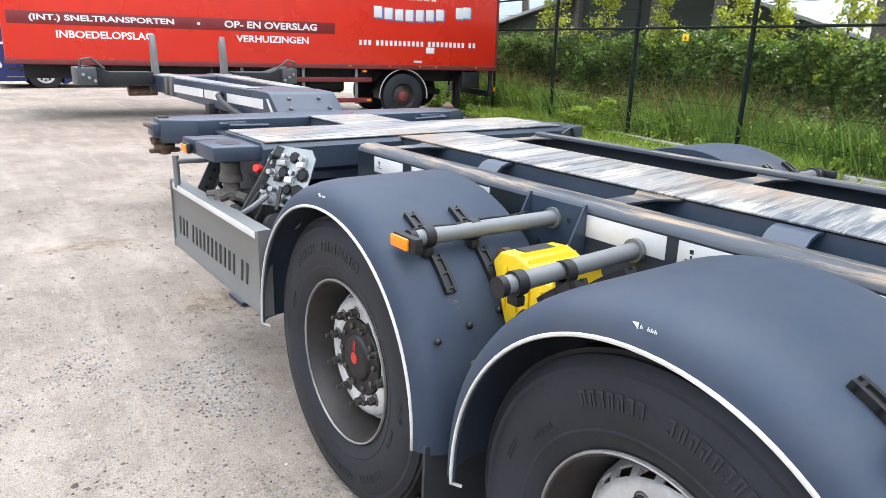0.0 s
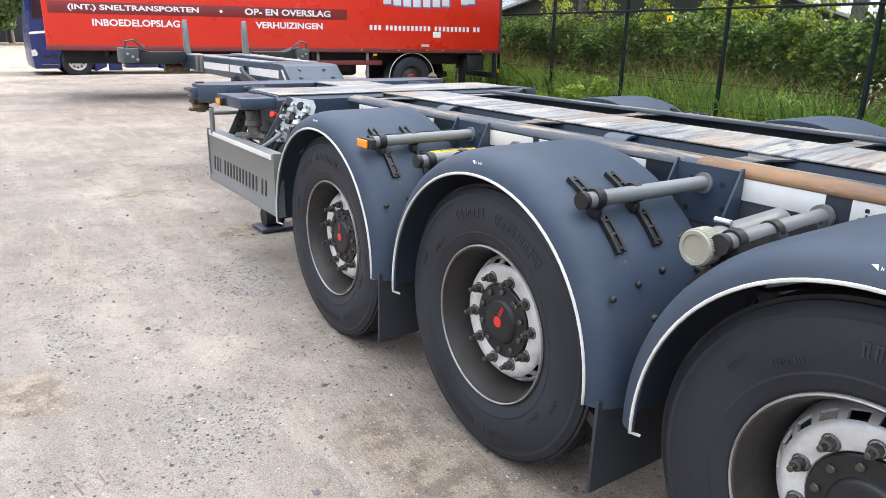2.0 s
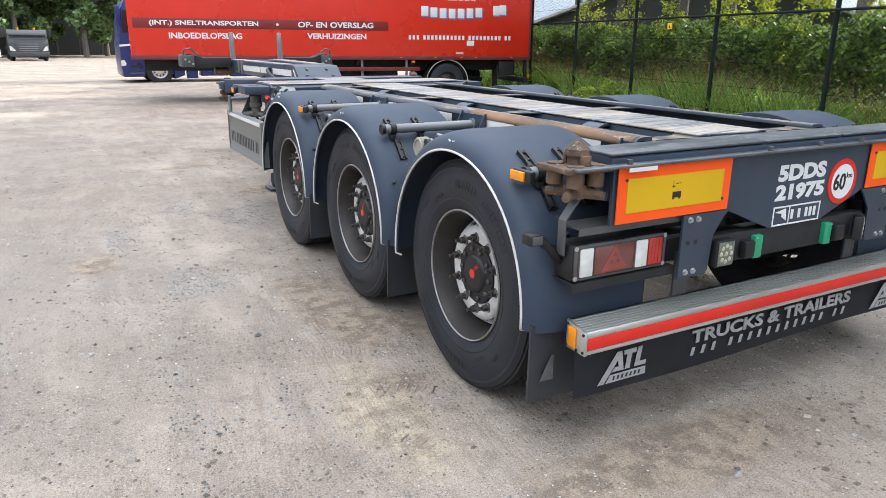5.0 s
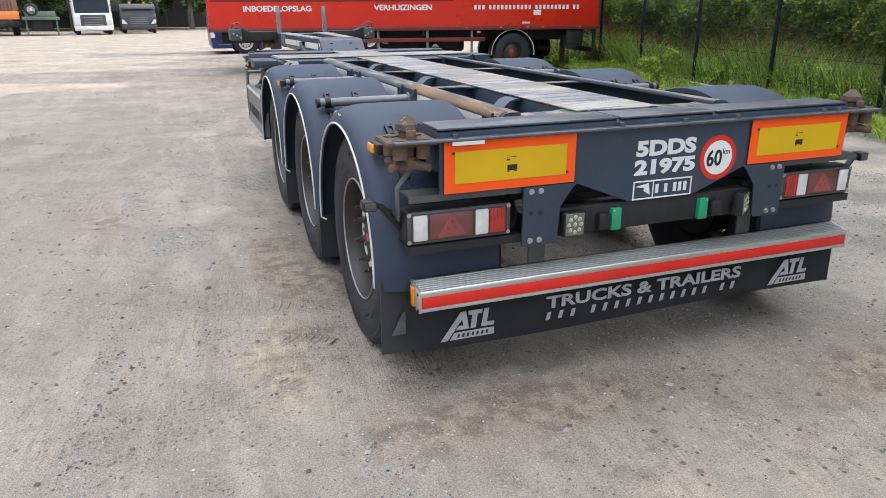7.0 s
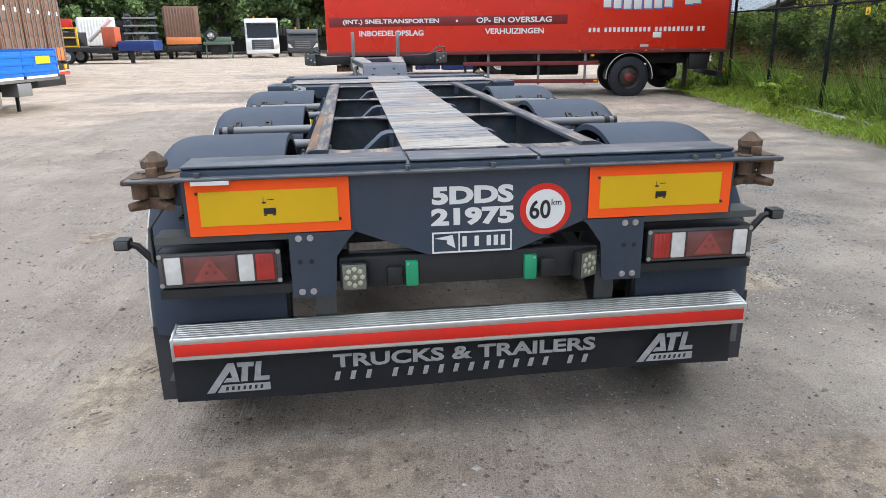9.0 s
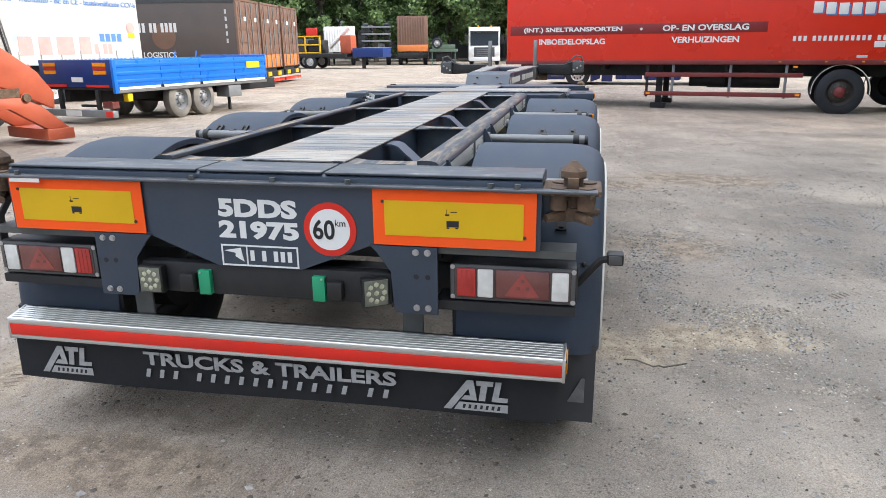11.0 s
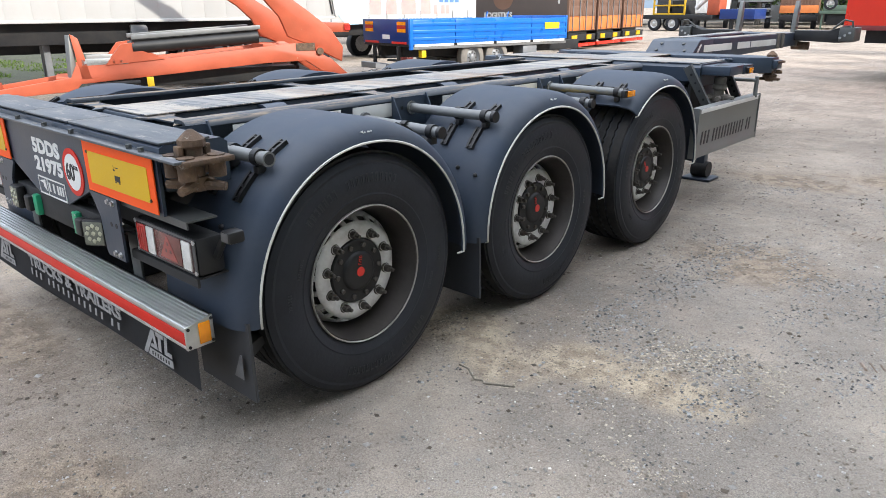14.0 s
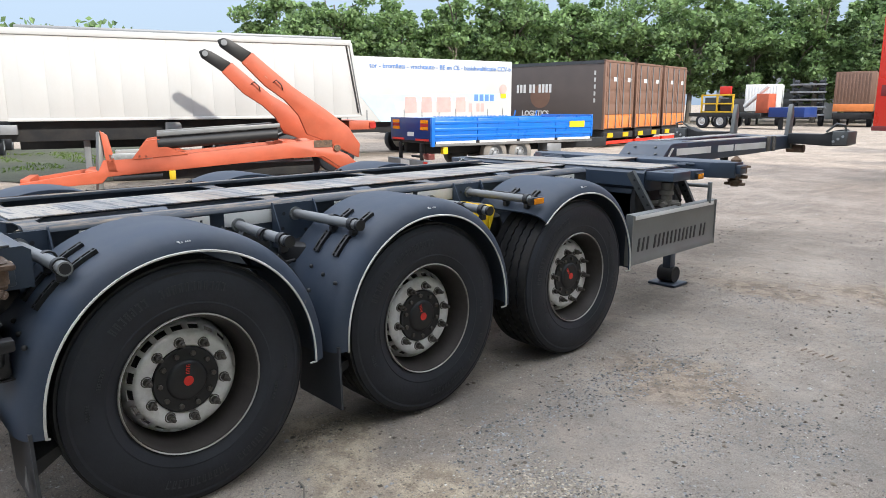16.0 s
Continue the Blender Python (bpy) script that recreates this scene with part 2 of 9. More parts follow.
# ---------- building helpers ----------
def box(bm, x0, x1, y0, y1, z0, z1, bev=0.0, m=None):
    r = bmesh.ops.create_cube(bm, size=1.0)
    t = Matrix.Translation(((x0 + x1) / 2, (y0 + y1) / 2, (z0 + z1) / 2)) @ Matrix.Diagonal((abs(x1 - x0), abs(y1 - y0), abs(z1 - z0), 1))
    bmesh.ops.transform(bm, matrix=(m @ t) if m else t, verts=r["verts"])
    if bev:
        es = list({e for v in r["verts"] for e in v.link_edges})
        bmesh.ops.bevel(bm, geom=es, offset=bev, segments=2, affect='EDGES', profile=0.5)
    return bm


def cyl(bm, p0, p1, r, seg=16, r2=None, caps=True):
    p0, p1 = Vector(p0), Vector(p1)
    d = p1 - p0
    q = d.to_track_quat('Z', 'Y').to_matrix().to_4x4()
    bmesh.ops.create_cone(bm, cap_ends=caps, segments=seg, radius1=r, radius2=r if r2 is None else r2, depth=d.length,
                          matrix=Matrix.Translation((p0 + p1) / 2) @ q)
    return bm


def ball(bm, p, r, s=(1, 1, 1), sub=2):
    bmesh.ops.create_icosphere(bm, subdivisions=sub, radius=r, matrix=Matrix.Translation(p) @ Matrix.Diagonal((*s, 1)))
    return bm


def prism(bm, pts, axis, a, b, bev=0.0):
    """A polygon of pts in the plane across the axis ('x': y, z; 'y': x, z; 'z': x, y), from a to b."""
    place = {'x': lambda u, v, w: (w, u, v), 'y': lambda u, v, w: (u, w, v), 'z': lambda u, v, w: (u, v, w)}[axis]
    lo = [bm.verts.new(place(u, v, a)) for u, v in pts]
    hi = [bm.verts.new(place(u, v, b)) for u, v in pts]
    n = len(pts)
    fs = [bm.faces.new(lo), bm.faces.new(hi[::-1])]
    fs += [bm.faces.new((lo[i], hi[i], hi[(i + 1) % n], lo[(i + 1) % n])) for i in range(n)]
    bmesh.ops.recalc_face_normals(bm, faces=fs)
    if bev:
        es = list({e for f in fs for e in f.edges})
        bmesh.ops.bevel(bm, geom=es, offset=bev, segments=2, affect='EDGES', profile=0.5)
    return bm


def lathe(bm, prof, seg=48, cx=(0, 0, 0), closed=False):
    """Turns the profile of (x, radius) about the x axis."""
    rings = []
    for x, r in prof:
        if r < 1e-5:
            rings.append([bm.verts.new((cx[0] + x, cx[1], cx[2]))] * seg)
        else:
            rings.append([bm.verts.new((cx[0] + x, cx[1] + r * math.cos(2 * math.pi * i / seg), cx[2] + r * math.sin(2 * math.pi * i / seg))) for i in range(seg)])
    pairs = list(zip(rings, rings[1:])) + ([(rings[-1], rings[0])] if closed else [])
    for a, b in pairs:
        for i in range(seg):
            j = (i + 1) % seg
            vs = list(dict.fromkeys((a[i], a[j], b[j], b[i])))
            if len(vs) > 2:
                bm.faces.new(vs)
    bmesh.ops.recalc_face_normals(bm, faces=bm.faces)
    return bm


def sweep(bm, path, r, seg=8):
    """A round rod along the points of path."""
    rings, pts = [], [Vector(p) for p in path]
    for i, p in enumerate(pts):
        d = (pts[min(i + 1, len(pts) - 1)] - pts[max(i - 1, 0)]).normalized()
        a = d.orthogonal().normalized() if i == 0 else (side - d * side.dot(d)).normalized()
        side = a
        b = d.cross(a)
        rings.append([bm.verts.new(p + (a * math.cos(2 * math.pi * k / seg) + b * math.sin(2 * math.pi * k / seg)) * r) for k in range(seg)])
    for u, v in zip(rings, rings[1:]):
        for k in range(seg):
            bm.faces.new((u[k], u[(k + 1) % seg], v[(k + 1) % seg], v[k]))
    bm.faces.new(rings[0][::-1])
    bm.faces.new(rings[-1])
    bmesh.ops.recalc_face_normals(bm, faces=bm.faces)
    return bm


def mesh_of(name, bm, material, smooth=35.0):
    me = bpy.data.meshes.new(name)
    bm.to_mesh(me)
    bm.free()
    me.materials.append(material)
    if smooth:
        me.polygons.foreach_set("use_smooth", [True] * len(me.polygons))
        me.set_sharp_from_angle(angle=radians(smooth))
    return me


def part(name, bm, material, parent=None, label="", m=None, smooth=35.0):
    """One mesh object under a thing or a part."""
    me = bm if isinstance(bm, bpy.types.Mesh) else mesh_of(name, bm, material, smooth)
    ob = new(name, me)
    if parent:
        ob.parent = parent
    if m is not None:
        ob.matrix_basis = m
    if label:
        ob["label"] = label
    return ob


def thing(name, label, category, group="", m=None, kind=""):
    ob = tagged(new(name), label, category, group, kind)
    ob.empty_display_size = 0.2
    if m is not None:
        ob.matrix_basis = m
    return ob


def B():
    return bmesh.new()


def bx(*a, **k):
    return box(bmesh.new(), *a, **k)


def facing(origin, right, up=(0, 0, 1)):
    """Pose whose x runs along right, y along up, z out of the surface."""
    r, u = Vector(right).normalized(), Vector(up).normalized()
    n = r.cross(u)
    return Matrix.Translation(origin) @ Matrix((r, u, n)).transposed().to_4x4()


def along(a, b, z=0.0):
    """Ground pose at a, x towards b, z up."""
    d = Vector((b[0] - a[0], b[1] - a[1], 0)).normalized()
    return Matrix.Translation((a[0], a[1], z)) @ Matrix((d, Vector((0, 0, 1)).cross(d), (0, 0, 1))).transposed().to_4x4()


def lettering(name, s, w, h, place, material, parent, bold=0.0, shear=0.0, thick=0.0015, label="", single=False):
    """Raised letters that fill w x h, from the lower left corner at place."""
    cu = bpy.data.curves.new(name, 'FONT')
    cu.body, cu.extrude, cu.offset, cu.shear, cu.resolution_u = s, thick, bold, shear, 3
    tmp = new("letters", cu)
    me = bpy.data.meshes.new_from_object(tmp.evaluated_get(bpy.context.evaluated_depsgraph_get()))
    bpy.data.objects.remove(tmp)
    bpy.data.curves.remove(cu)
    me.name = name
    co = np.empty(len(me.vertices) * 3)
    me.vertices.foreach_get("co", co)
    co = co.reshape(-1, 3)
    lo, hi = co.min(0), co.max(0)
    co[:, 0] = (co[:, 0] - lo[0]) / (hi[0] - lo[0]) * w
    co[:, 1] = (co[:, 1] - lo[1]) / (hi[1] - lo[1]) * h
    # one part for each word: cut at the widest gaps
    faces = [tuple(p.vertices) for p in me.polygons]
    bpy.data.meshes.remove(me)
    spans = sorted((min(co[i, 0] for i in f), max(co[i, 0] for i in f)) for f in faces)
    gaps, reach = [], spans[0][1]
    for u, v in spans:
        if u > reach:
            gaps.append((u - reach, (u + reach) / 2))
        reach = max(reach, v)
    cuts = sorted(g[1] for g in sorted(gaps, reverse=True)[:None if single else s.count(" ")]) + [1e9]
    lo_x, out = -1e9, None
    for cut in cuts:
        own = [f for f in faces if lo_x < co[f[0], 0] <= cut]
        lo_x = cut
        idx = {i: k for k, i in enumerate(sorted({i for f in own for i in f}))}
        word = bpy.data.meshes.new(name)
        word.from_pydata([tuple(co[i]) for i in idx], [], [tuple(idx[i] for i in f) for f in own])
        word.materials.append(material)
        out = part(name, word, material, parent, label, place)
    return out


def bars(name, words, w, h, place, material, parent, slant=0.0, thick=0.0015, fill=0.72, label=""):
    """Plain bars, one for each sign of the words, that fill w x h; each is a part of its own."""
    n = sum(words) + 0.7 * (len(words) - 1)
    step, x = w / n, 0.0
    q = [(0, 0), (step * fill, 0), (step * fill + slant * h, h), (slant * h, h)]
    me = mesh_of(name, prism(B(), q, 'z', 0, thick), material, 0)
    for k in words:
        for _ in range(k):
            part(name, me, None, parent, label, place @ Matrix.Translation((x, 0, 0)))
            x += step
        x += 0.7 * step


def ground_z(x, y):
    """The yard leans slightly from the far vehicles towards the verge."""
    lean = math.copysign(max(0.0, abs(x) - 2.0), x)
    return -0.012 - 0.10 * math.tanh(lean / 13.0)


def drawn(m, f, up, about=(3.8, -0.35, 1.65)):
    """A pose at f times its distance from a point of the yard, raised by up."""
    c = Vector(about)
    return Matrix.Translation(c + Vector((0, 0, up))) @ Matrix.Diagonal((f, f, f, 1.0)) @ Matrix.Translation(-c) @ m

# ---------- ground ----------
def specks(nt, vec, scale, share, size):
    """Pebbles as cells: a mask of round stones (a share of all cells) and a random value for each."""
    vor = node(nt, "ShaderNodeTexVoronoi", Scale=scale)
    nt.links.new(vec, vor.inputs["Vector"])
    sep = nt.nodes.new("ShaderNodeSeparateColor")
    nt.links.new(vor.outputs["Color"], sep.inputs[0])
    disc = ramp(nt, vor.outputs["Distance"], size * 0.6, size, (1, 1, 1, 1), (0, 0, 0, 1))
    less = nt.nodes.new("ShaderNodeMath")
    less.operation = 'LESS_THAN'
    nt.links.new(sep.outputs[0], less.inputs[0])
    if hasattr(share, "is_output"):
        nt.links.new(share, less.inputs[1])
    else:
        less.inputs[1].default_value = share
    return mulf(nt, disc, less.outputs[0]), sep.outputs[1]


def patch(nt, vec, warp, x, y, rx, ry, grow=0.0):
    """Uneven spot of the ground round (x, y)."""
    mp = nt.nodes.new("ShaderNodeMapping")
    mp.inputs["Location"].default_value = (-x / rx, -y / ry, 0)
    mp.inputs["Scale"].default_value = (1 / rx, 1 / ry, 0)
    nt.links.new(vec, mp.inputs[0])
    ln = nt.nodes.new("ShaderNodeVectorMath")
    ln.operation = 'LENGTH'
    nt.links.new(mp.outputs[0], ln.inputs[0])
    ad = nt.nodes.new("ShaderNodeMath")
    nt.links.new(ln.outputs["Value"], ad.inputs[0])
    nt.links.new(warp, ad.inputs[1])
    mr = node(nt, "ShaderNodeMapRange")
    for k, v in (("From Min", 1.25 + grow), ("From Max", 2.1 + grow * 0.5), ("To Min", 1.0), ("To Max", 0.0)):
        mr.inputs[k].default_value = v
    nt.links.new(ad.outputs[0], mr.inputs["Value"])
    return mr.outputs[0]


# Dark brown patches of gravel, most of them beside and under the trailer.
DARK_BROWN = ((-1.40, 1.95, 0.20, 0.60), (-1.25, 1.45, 0.22, 0.30), (-1.42, 0.85, 0.14, 0.12), (-0.92, 5.52, 0.26, 0.22), (1.9, 3.4, 0.45, 0.40), (1.4, 5.9, 0.60, 0.25), (-1.38, 7.27, 0.40, 0.12), (2.6, 6.4, 0.9, 0.4), (1.3, -0.5, 0.8, 0.25), (-2.6, 3.4, 0.16, 0.25), (-0.7, -0.2, 0.7, 0.2))
WORN = ((-3.1, 3.2, 1.5, 4.2), (-2.1, -1.2, 1.5, 1.4), (0.4, -1.8, 2.0, 0.8), (-3.0, 8.5, 1.2, 3.0))
# Right of the trailer: greyer gravel, darkened further to paint in tree shade.
GREY_SHADE = ((3.3, 0.6, 3.8, 5.0), (4.8, 6.0, 5.0, 8.0), (4.0, -2.6, 4.0, 2.4))
# Sun dapples painted tan beside the right wheels; the last is sandy ground.
SANDY_DAPPLES = ((1.10, 1.45, 0.28, 0.22), (1.48, 1.28, 0.25, 0.20), (1.80, 1.50, 0.28, 0.20), (2.20, 1.55, 0.30, 0.17), (-1.6, 0.6, 0.20, 0.5))


def gravel_material():
    m, nt, b = nodes_of("sandy_gravel_yard")
    vec = coords(nt)
    long_vec = coords(nt, (3.2, 0.55, 1))
    big, mid, small, grit = noise_of(nt, vec, 0.22, 5, 0.6), noise_of(nt, vec, 1.3, 7, 0.65), noise_of(nt, vec, 9, 7, 0.7), noise_of(nt, vec, 70, 5, 0.75)
    track = noise_of(nt, long_vec, 1.6, 5, 0.6)
    warp = mulf(nt, noise_of(nt, vec, 2.4, 7, 0.7), 2.0)
    cloud = noise_of(nt, vec, 0.75, 8, 0.56)
    col = mixc(nt, ramp(nt, cloud, 0.37, 0.63), (0.196, 0.165, 0.134), (0.374, 0.312, 0.252))
    col = mixc(nt, mulf(nt, ramp(nt, big, 0.45, 0.60), 0.45), col, (0.284, 0.241, 0.199))
    col = mixc(nt, mulf(nt, ramp(nt, track, 0.50, 0.60), 0.6), col, (0.392, 0.331, 0.268))
    rut = noise_of(nt, coords(nt, (7.0, 0.7, 1), 7), 2.2, 7, 0.7)
    lane = ramp(nt, noise_of(nt, vec, 0.45, 4), 0.42, 0.60)
    col = mixc(nt, mulf(nt, mulf(nt, ramp(nt, rut, 0.52, 0.62), lane), 0.75), col, (0.164, 0.131, 0.101))
    col = mixc(nt, mulf(nt, mulf(nt, ramp(nt, rut, 0.46, 0.36), lane), 0.35), col, (0.368, 0.294, 0.225))
    col = mixc(nt, mulf(nt, ramp(nt, mid, 0.54, 0.68), 0.5), col, (0.184, 0.141, 0.106))
    col = mixc(nt, mulf(nt, ramp(nt, small, 0.53, 0.61), 0.5), col, (0.169, 0.137, 0.106))
    for p in WORN:
        col = mixc(nt, mulf(nt, patch(nt, vec, warp, *p), 0.5), col, (0.171, 0.152, 0.131))
    for p in GREY_SHADE:
        col = mixc(nt, mulf(nt, patch(nt, vec, warp, *p), 0.75), col, mixc(nt, ramp(nt, cloud, 0.40, 0.60), (0.134, 0.128, 0.115), (0.226, 0.210, 0.184)))
    # pebbles, thicker in some places
    crowd = ramp(nt, noise_of(nt, vec, 1.1, 7, 0.72), 0.50, 0.62)
    col = mixc(nt, mulf(nt, crowd, 0.55), col, mixc(nt, 0.5, col, (0.140, 0.120, 0.100)))
    for p in SANDY_DAPPLES:
        col = mixc(nt, mulf(nt, patch(nt, vec, warp, *p, 0.35), 0.8), col, mixc(nt, ramp(nt, small, 0.42, 0.58), (0.22, 0.172, 0.115), (0.50, 0.41, 0.285)))
    for p in DARK_BROWN:
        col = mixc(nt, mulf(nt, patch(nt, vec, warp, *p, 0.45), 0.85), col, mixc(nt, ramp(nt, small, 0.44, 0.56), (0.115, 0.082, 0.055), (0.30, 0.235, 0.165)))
    masks = []
    for scale, base, more, size in ((24, 0.006, 0.12, 0.30), (52, 0.03, 0.40, 0.36), (120, 0.08, 0.60, 0.42)):
        share = nt.nodes.new("ShaderNodeMath")
        share.operation = 'MULTIPLY_ADD'
        nt.links.new(crowd, share.inputs[0])
        share.inputs[1].default_value, share.inputs[2].default_value = more, base
        msk, rnd = specks(nt, vec, scale, share.outputs[0], size)
        tone = mixc(nt, ramp(nt, rnd, 0.35, 0.55), (0.095, 0.082, 0.069), mixc(nt, ramp(nt, rnd, 0.7, 0.95), (0.165, 0.135, 0.106), (0.394, 0.339, 0.278)))
        col = mixc(nt, mulf(nt, msk, 0.9), col, tone)
        masks.append(msk)
    col = mixc(nt, mulf(nt, mulf(nt, ramp(nt, grit, 0.55, 0.65), 0.65), ramp(nt, mid, 0.38, 0.62)), col, (0.121, 0.095, 0.072))
    col = mixc(nt, mulf(nt, ramp(nt, grit, 0.40, 0.30), 0.2), col, (0.444, 0.374, 0.309))
    # sand and grit grains, light and dark
    for scale, lo, hi in ((150, 0.76, 1.22), (420, 0.84, 1.16)):
        col = mixc(nt, 1.0, col, ramp(nt, noise_of(nt, vec, scale, 3, 0.7), 0.38, 0.62, (lo, lo, lo, 1), (hi, hi, hi, 1)), 'MULTIPLY')
    nt.links.new(col, b.inputs["Base Color"])
    b.inputs["Roughness"].default_value = 0.92
    b.inputs["Specular IOR Level"].default_value = 0.25
    total = mulf(nt, small, 0.7)
    for src, k in ((grit, 0.22), (masks[0], 0.9), (masks[1], 0.65), (masks[2], 0.28), (mid, 5.0), (mulf(nt, rut, lane), 2.2)):
        ad = nt.nodes.new("ShaderNodeMath")
        nt.links.new(total, ad.inputs[0])
        nt.links.new(mulf(nt, src, k), ad.inputs[1])
        total = ad.outputs[0]
    bumped(nt, b, total, 0.8, 0.02)
    return m


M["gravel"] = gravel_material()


def spaced(lo, hi, step, reach):
    mid = list(np.arange(lo, hi + 1e-6, step))
    out, d = [], step
    while (out[-1] if out else 0) < reach:
        d *= 1.17
        out.append((out[-1] if out else 0) + d)
    return np.array([lo - o for o in out[::-1]] + mid + [hi + o for o in out])


def yard_height(x, y):
    z = ground_z(x, y)
    if -14 < x < 10 and -8 < y < 18:
        z += 0.010 * noise.noise((x * 0.9, y * 0.9, 0)) + 0.007 * noise.noise((x * 3.1, y * 3.1, 4)) - 0.010
        # tyre ruts along the left side and across the rear
        for c, a in ((-2.25, 0.008), (-3.6, 0.007), (-4.9, 0.006)):
            u = (x - c - 0.25 * math.sin(y * 0.35)) / 0.14
            z -= a * math.exp(-u * u) * (0.85 + 0.15 * math.sin(y * 24))
    return z


gx, gy = spaced(-7.0, 7.5, 0.09, 1600), spaced(-5.0, 8.5, 0.09, 1600)
verts = [(float(x), float(y), yard_height(float(x), float(y))) for y in gy for x in gx]
nx, ny = len(gx), len(gy)
faces = [(j * nx + i, j * nx + i + 1, (j + 1) * nx + i + 1, (j + 1) * nx + i) for j in range(ny - 1) for i in range(nx - 1)]
me = bpy.data.meshes.new("ground")
me.from_pydata(verts, [], faces)
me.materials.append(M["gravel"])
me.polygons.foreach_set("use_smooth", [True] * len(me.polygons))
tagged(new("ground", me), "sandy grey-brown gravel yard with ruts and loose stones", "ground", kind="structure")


# loose stones
def scatter_stones(name, n, xr, yr, smin, smax, material, label, seed, even=0.09):
    rs = np.random.RandomState(seed)
    base = np.array([(1, 0, 0), (-1, 0, 0), (0, 1, 0), (0, -1, 0), (0, 0, 0.8), (0, 0, -0.8)])
    tri = [(0, 2, 4), (2, 1, 4), (1, 3, 4), (3, 0, 4), (2, 0, 5), (1, 2, 5), (3, 1, 5), (0, 3, 5)]
    vs, fs = [], []
    for k in range(n):
        x, y = rs.uniform(*xr), rs.uniform(*yr)
        if rs.rand() > even and noise.noise((x * 0.8, y * 0.8, seed)) + 0.8 * noise.noise((x * 2.7, y * 1.9, seed)) < rs.uniform(0.15, 0.6):
            continue
        s = smin * (smax / smin) ** (rs.rand() ** 2.2)
        p = base * s * rs.uniform(0.55, 1.1, (6, 3)) * (1, 1, 0.7)
        a = rs.uniform(0, 6.3)
        c, sn = math.cos(a), math.sin(a)
        z = yard_height(x, y) + s * 0.15
        o = len(vs)
        vs += [(x + c * q[0] - sn * q[1], y + sn * q[0] + c * q[1], z + q[2]) for q in p]
        fs += [tuple(o + i for i in t) for t in tri]
    me = bpy.data.meshes.new(name)
    me.from_pydata(vs, [], fs)
    me.materials.append(material)
    tagged(new(name, me), label, "stones", kind="stuff")


M["stones"] = mat("loose_stones", (0.265, 0.250, 0.230), 0.85, var=0.3, scale=40, island=0.75, bump=0)
M["grey_stones"] = mat("grey_gravel_stone", (0.20, 0.20, 0.196), 0.85, var=0.3, scale=40, island=0.8, bump=0)
M["pale_stones"] = mat("pale_pebble_stone", (0.58, 0.55, 0.50), 0.8, var=0.2, scale=40, island=0.25, bump=0)
M["tan_stones"] = mat("tan_gravel_stone", (0.33, 0.285, 0.225), 0.85, var=0.3, scale=40, island=0.6, bump=0)
M["clods"] = mat("dark_earth_clods", (0.15, 0.122, 0.095), 0.95, var=0.3, scale=60, island=0.4, bump=0)
scatter_stones("loose_stones", 230000, (-6, 5.0), (-3.0, 7.5), 0.0022, 0.0105, M["stones"], "small loose grey and brown stones on the yard", 3)
scatter_stones("fine_grit", 110000, (-5.2, 4.6), (-2.6, 5.6), 0.0018, 0.0055, M["stones"], "fine grit strewn over the yard", 8, 0.6)
scatter_stones("pale_pebbles", 4500, (-5.5, 5.0), (-3.0, 7.0), 0.003, 0.010, M["pale_stones"], "pale pebbles in the gravel", 9, 0.3)
# these stones take the tan of the painted sun dapples
scatter_stones("coarse_gravel", 30000, (0.95, 2.6), (0.9, 2.1), 0.0035, 0.011, M["tan_stones"], "coarse tan gravel beside the wheels", 4, 0.06)
scatter_stones("grey_gravel", 150000, (1.3, 5.2), (-2.6, 6.5), 0.0035, 0.013, M["grey_stones"], "loose grey gravel strewn over the yard", 14, 0.05)
scatter_stones("track_gravel", 60000, (-2.5, -1.1), (-2.2, 5.8), 0.003, 0.011, M["grey_stones"], "loose grey gravel beside the wheel tracks", 23, 0.05)
scatter_stones("larger_stones", 5200, (-9, 6.8), (-4, 14), 0.007, 0.024, M["stones"], "scattered larger stones on the yard", 5, 0.4)
scatter_stones("earth_clods", 26000, (-6, 5), (-3, 10), 0.0045, 0.020, M["clods"], "small dark clods of earth on the yard", 6, 0.15)


# ridges pressed up by tyre treads
def tread_marks(groups):
    vs, fs = [], []
    rs = np.random.RandomState(15)
    for x, y, turn, count in groups:
        c, sn = math.cos(radians(turn)), math.sin(radians(turn))
        for k in range(count):
            hl, hw, hh = rs.uniform(0.025, 0.05), rs.uniform(0.005, 0.009), rs.uniform(0.004, 0.010)
            u0, v0 = (k - count / 2) * 0.042, rs.normal(0, 0.008)
            o = len(vs)
            for u, v, z in ((-hw, -hl, -0.004), (hw, -hl, -0.004), (hw, hl, -0.004), (-hw, hl, -0.004), (-hw * 0.4, -hl * 0.9, hh), (hw * 0.4, -hl * 0.8, hh), (hw * 0.4, hl * 0.9, hh), (-hw * 0.4, hl * 0.8, hh)):
                px, py = x + c * (u + u0) - sn * (v + v0), y + sn * (u + u0) + c * (v + v0)
                vs.append((px, py, yard_height(px, py) + z))
            fs += [tuple(o + i for i in q) for q in ((4, 5, 6, 7), (0, 1, 5, 4), (1, 2, 6, 5), (2, 3, 7, 6), (3, 0, 4, 7))]
    me = bpy.data.meshes.new("tread_marks")
    me.from_pydata(vs, [], fs)
    me.materials.append(M["red_earth"])
    tagged(new("tread_marks", me), "reddish earth ridges pressed up by tyres", "tyre marks", kind="stuff")


M["red_earth"] = mat("reddish_earth", (0.30, 0.235, 0.19), 0.95, var=0.3, scale=50, island=0.35, bump=0)
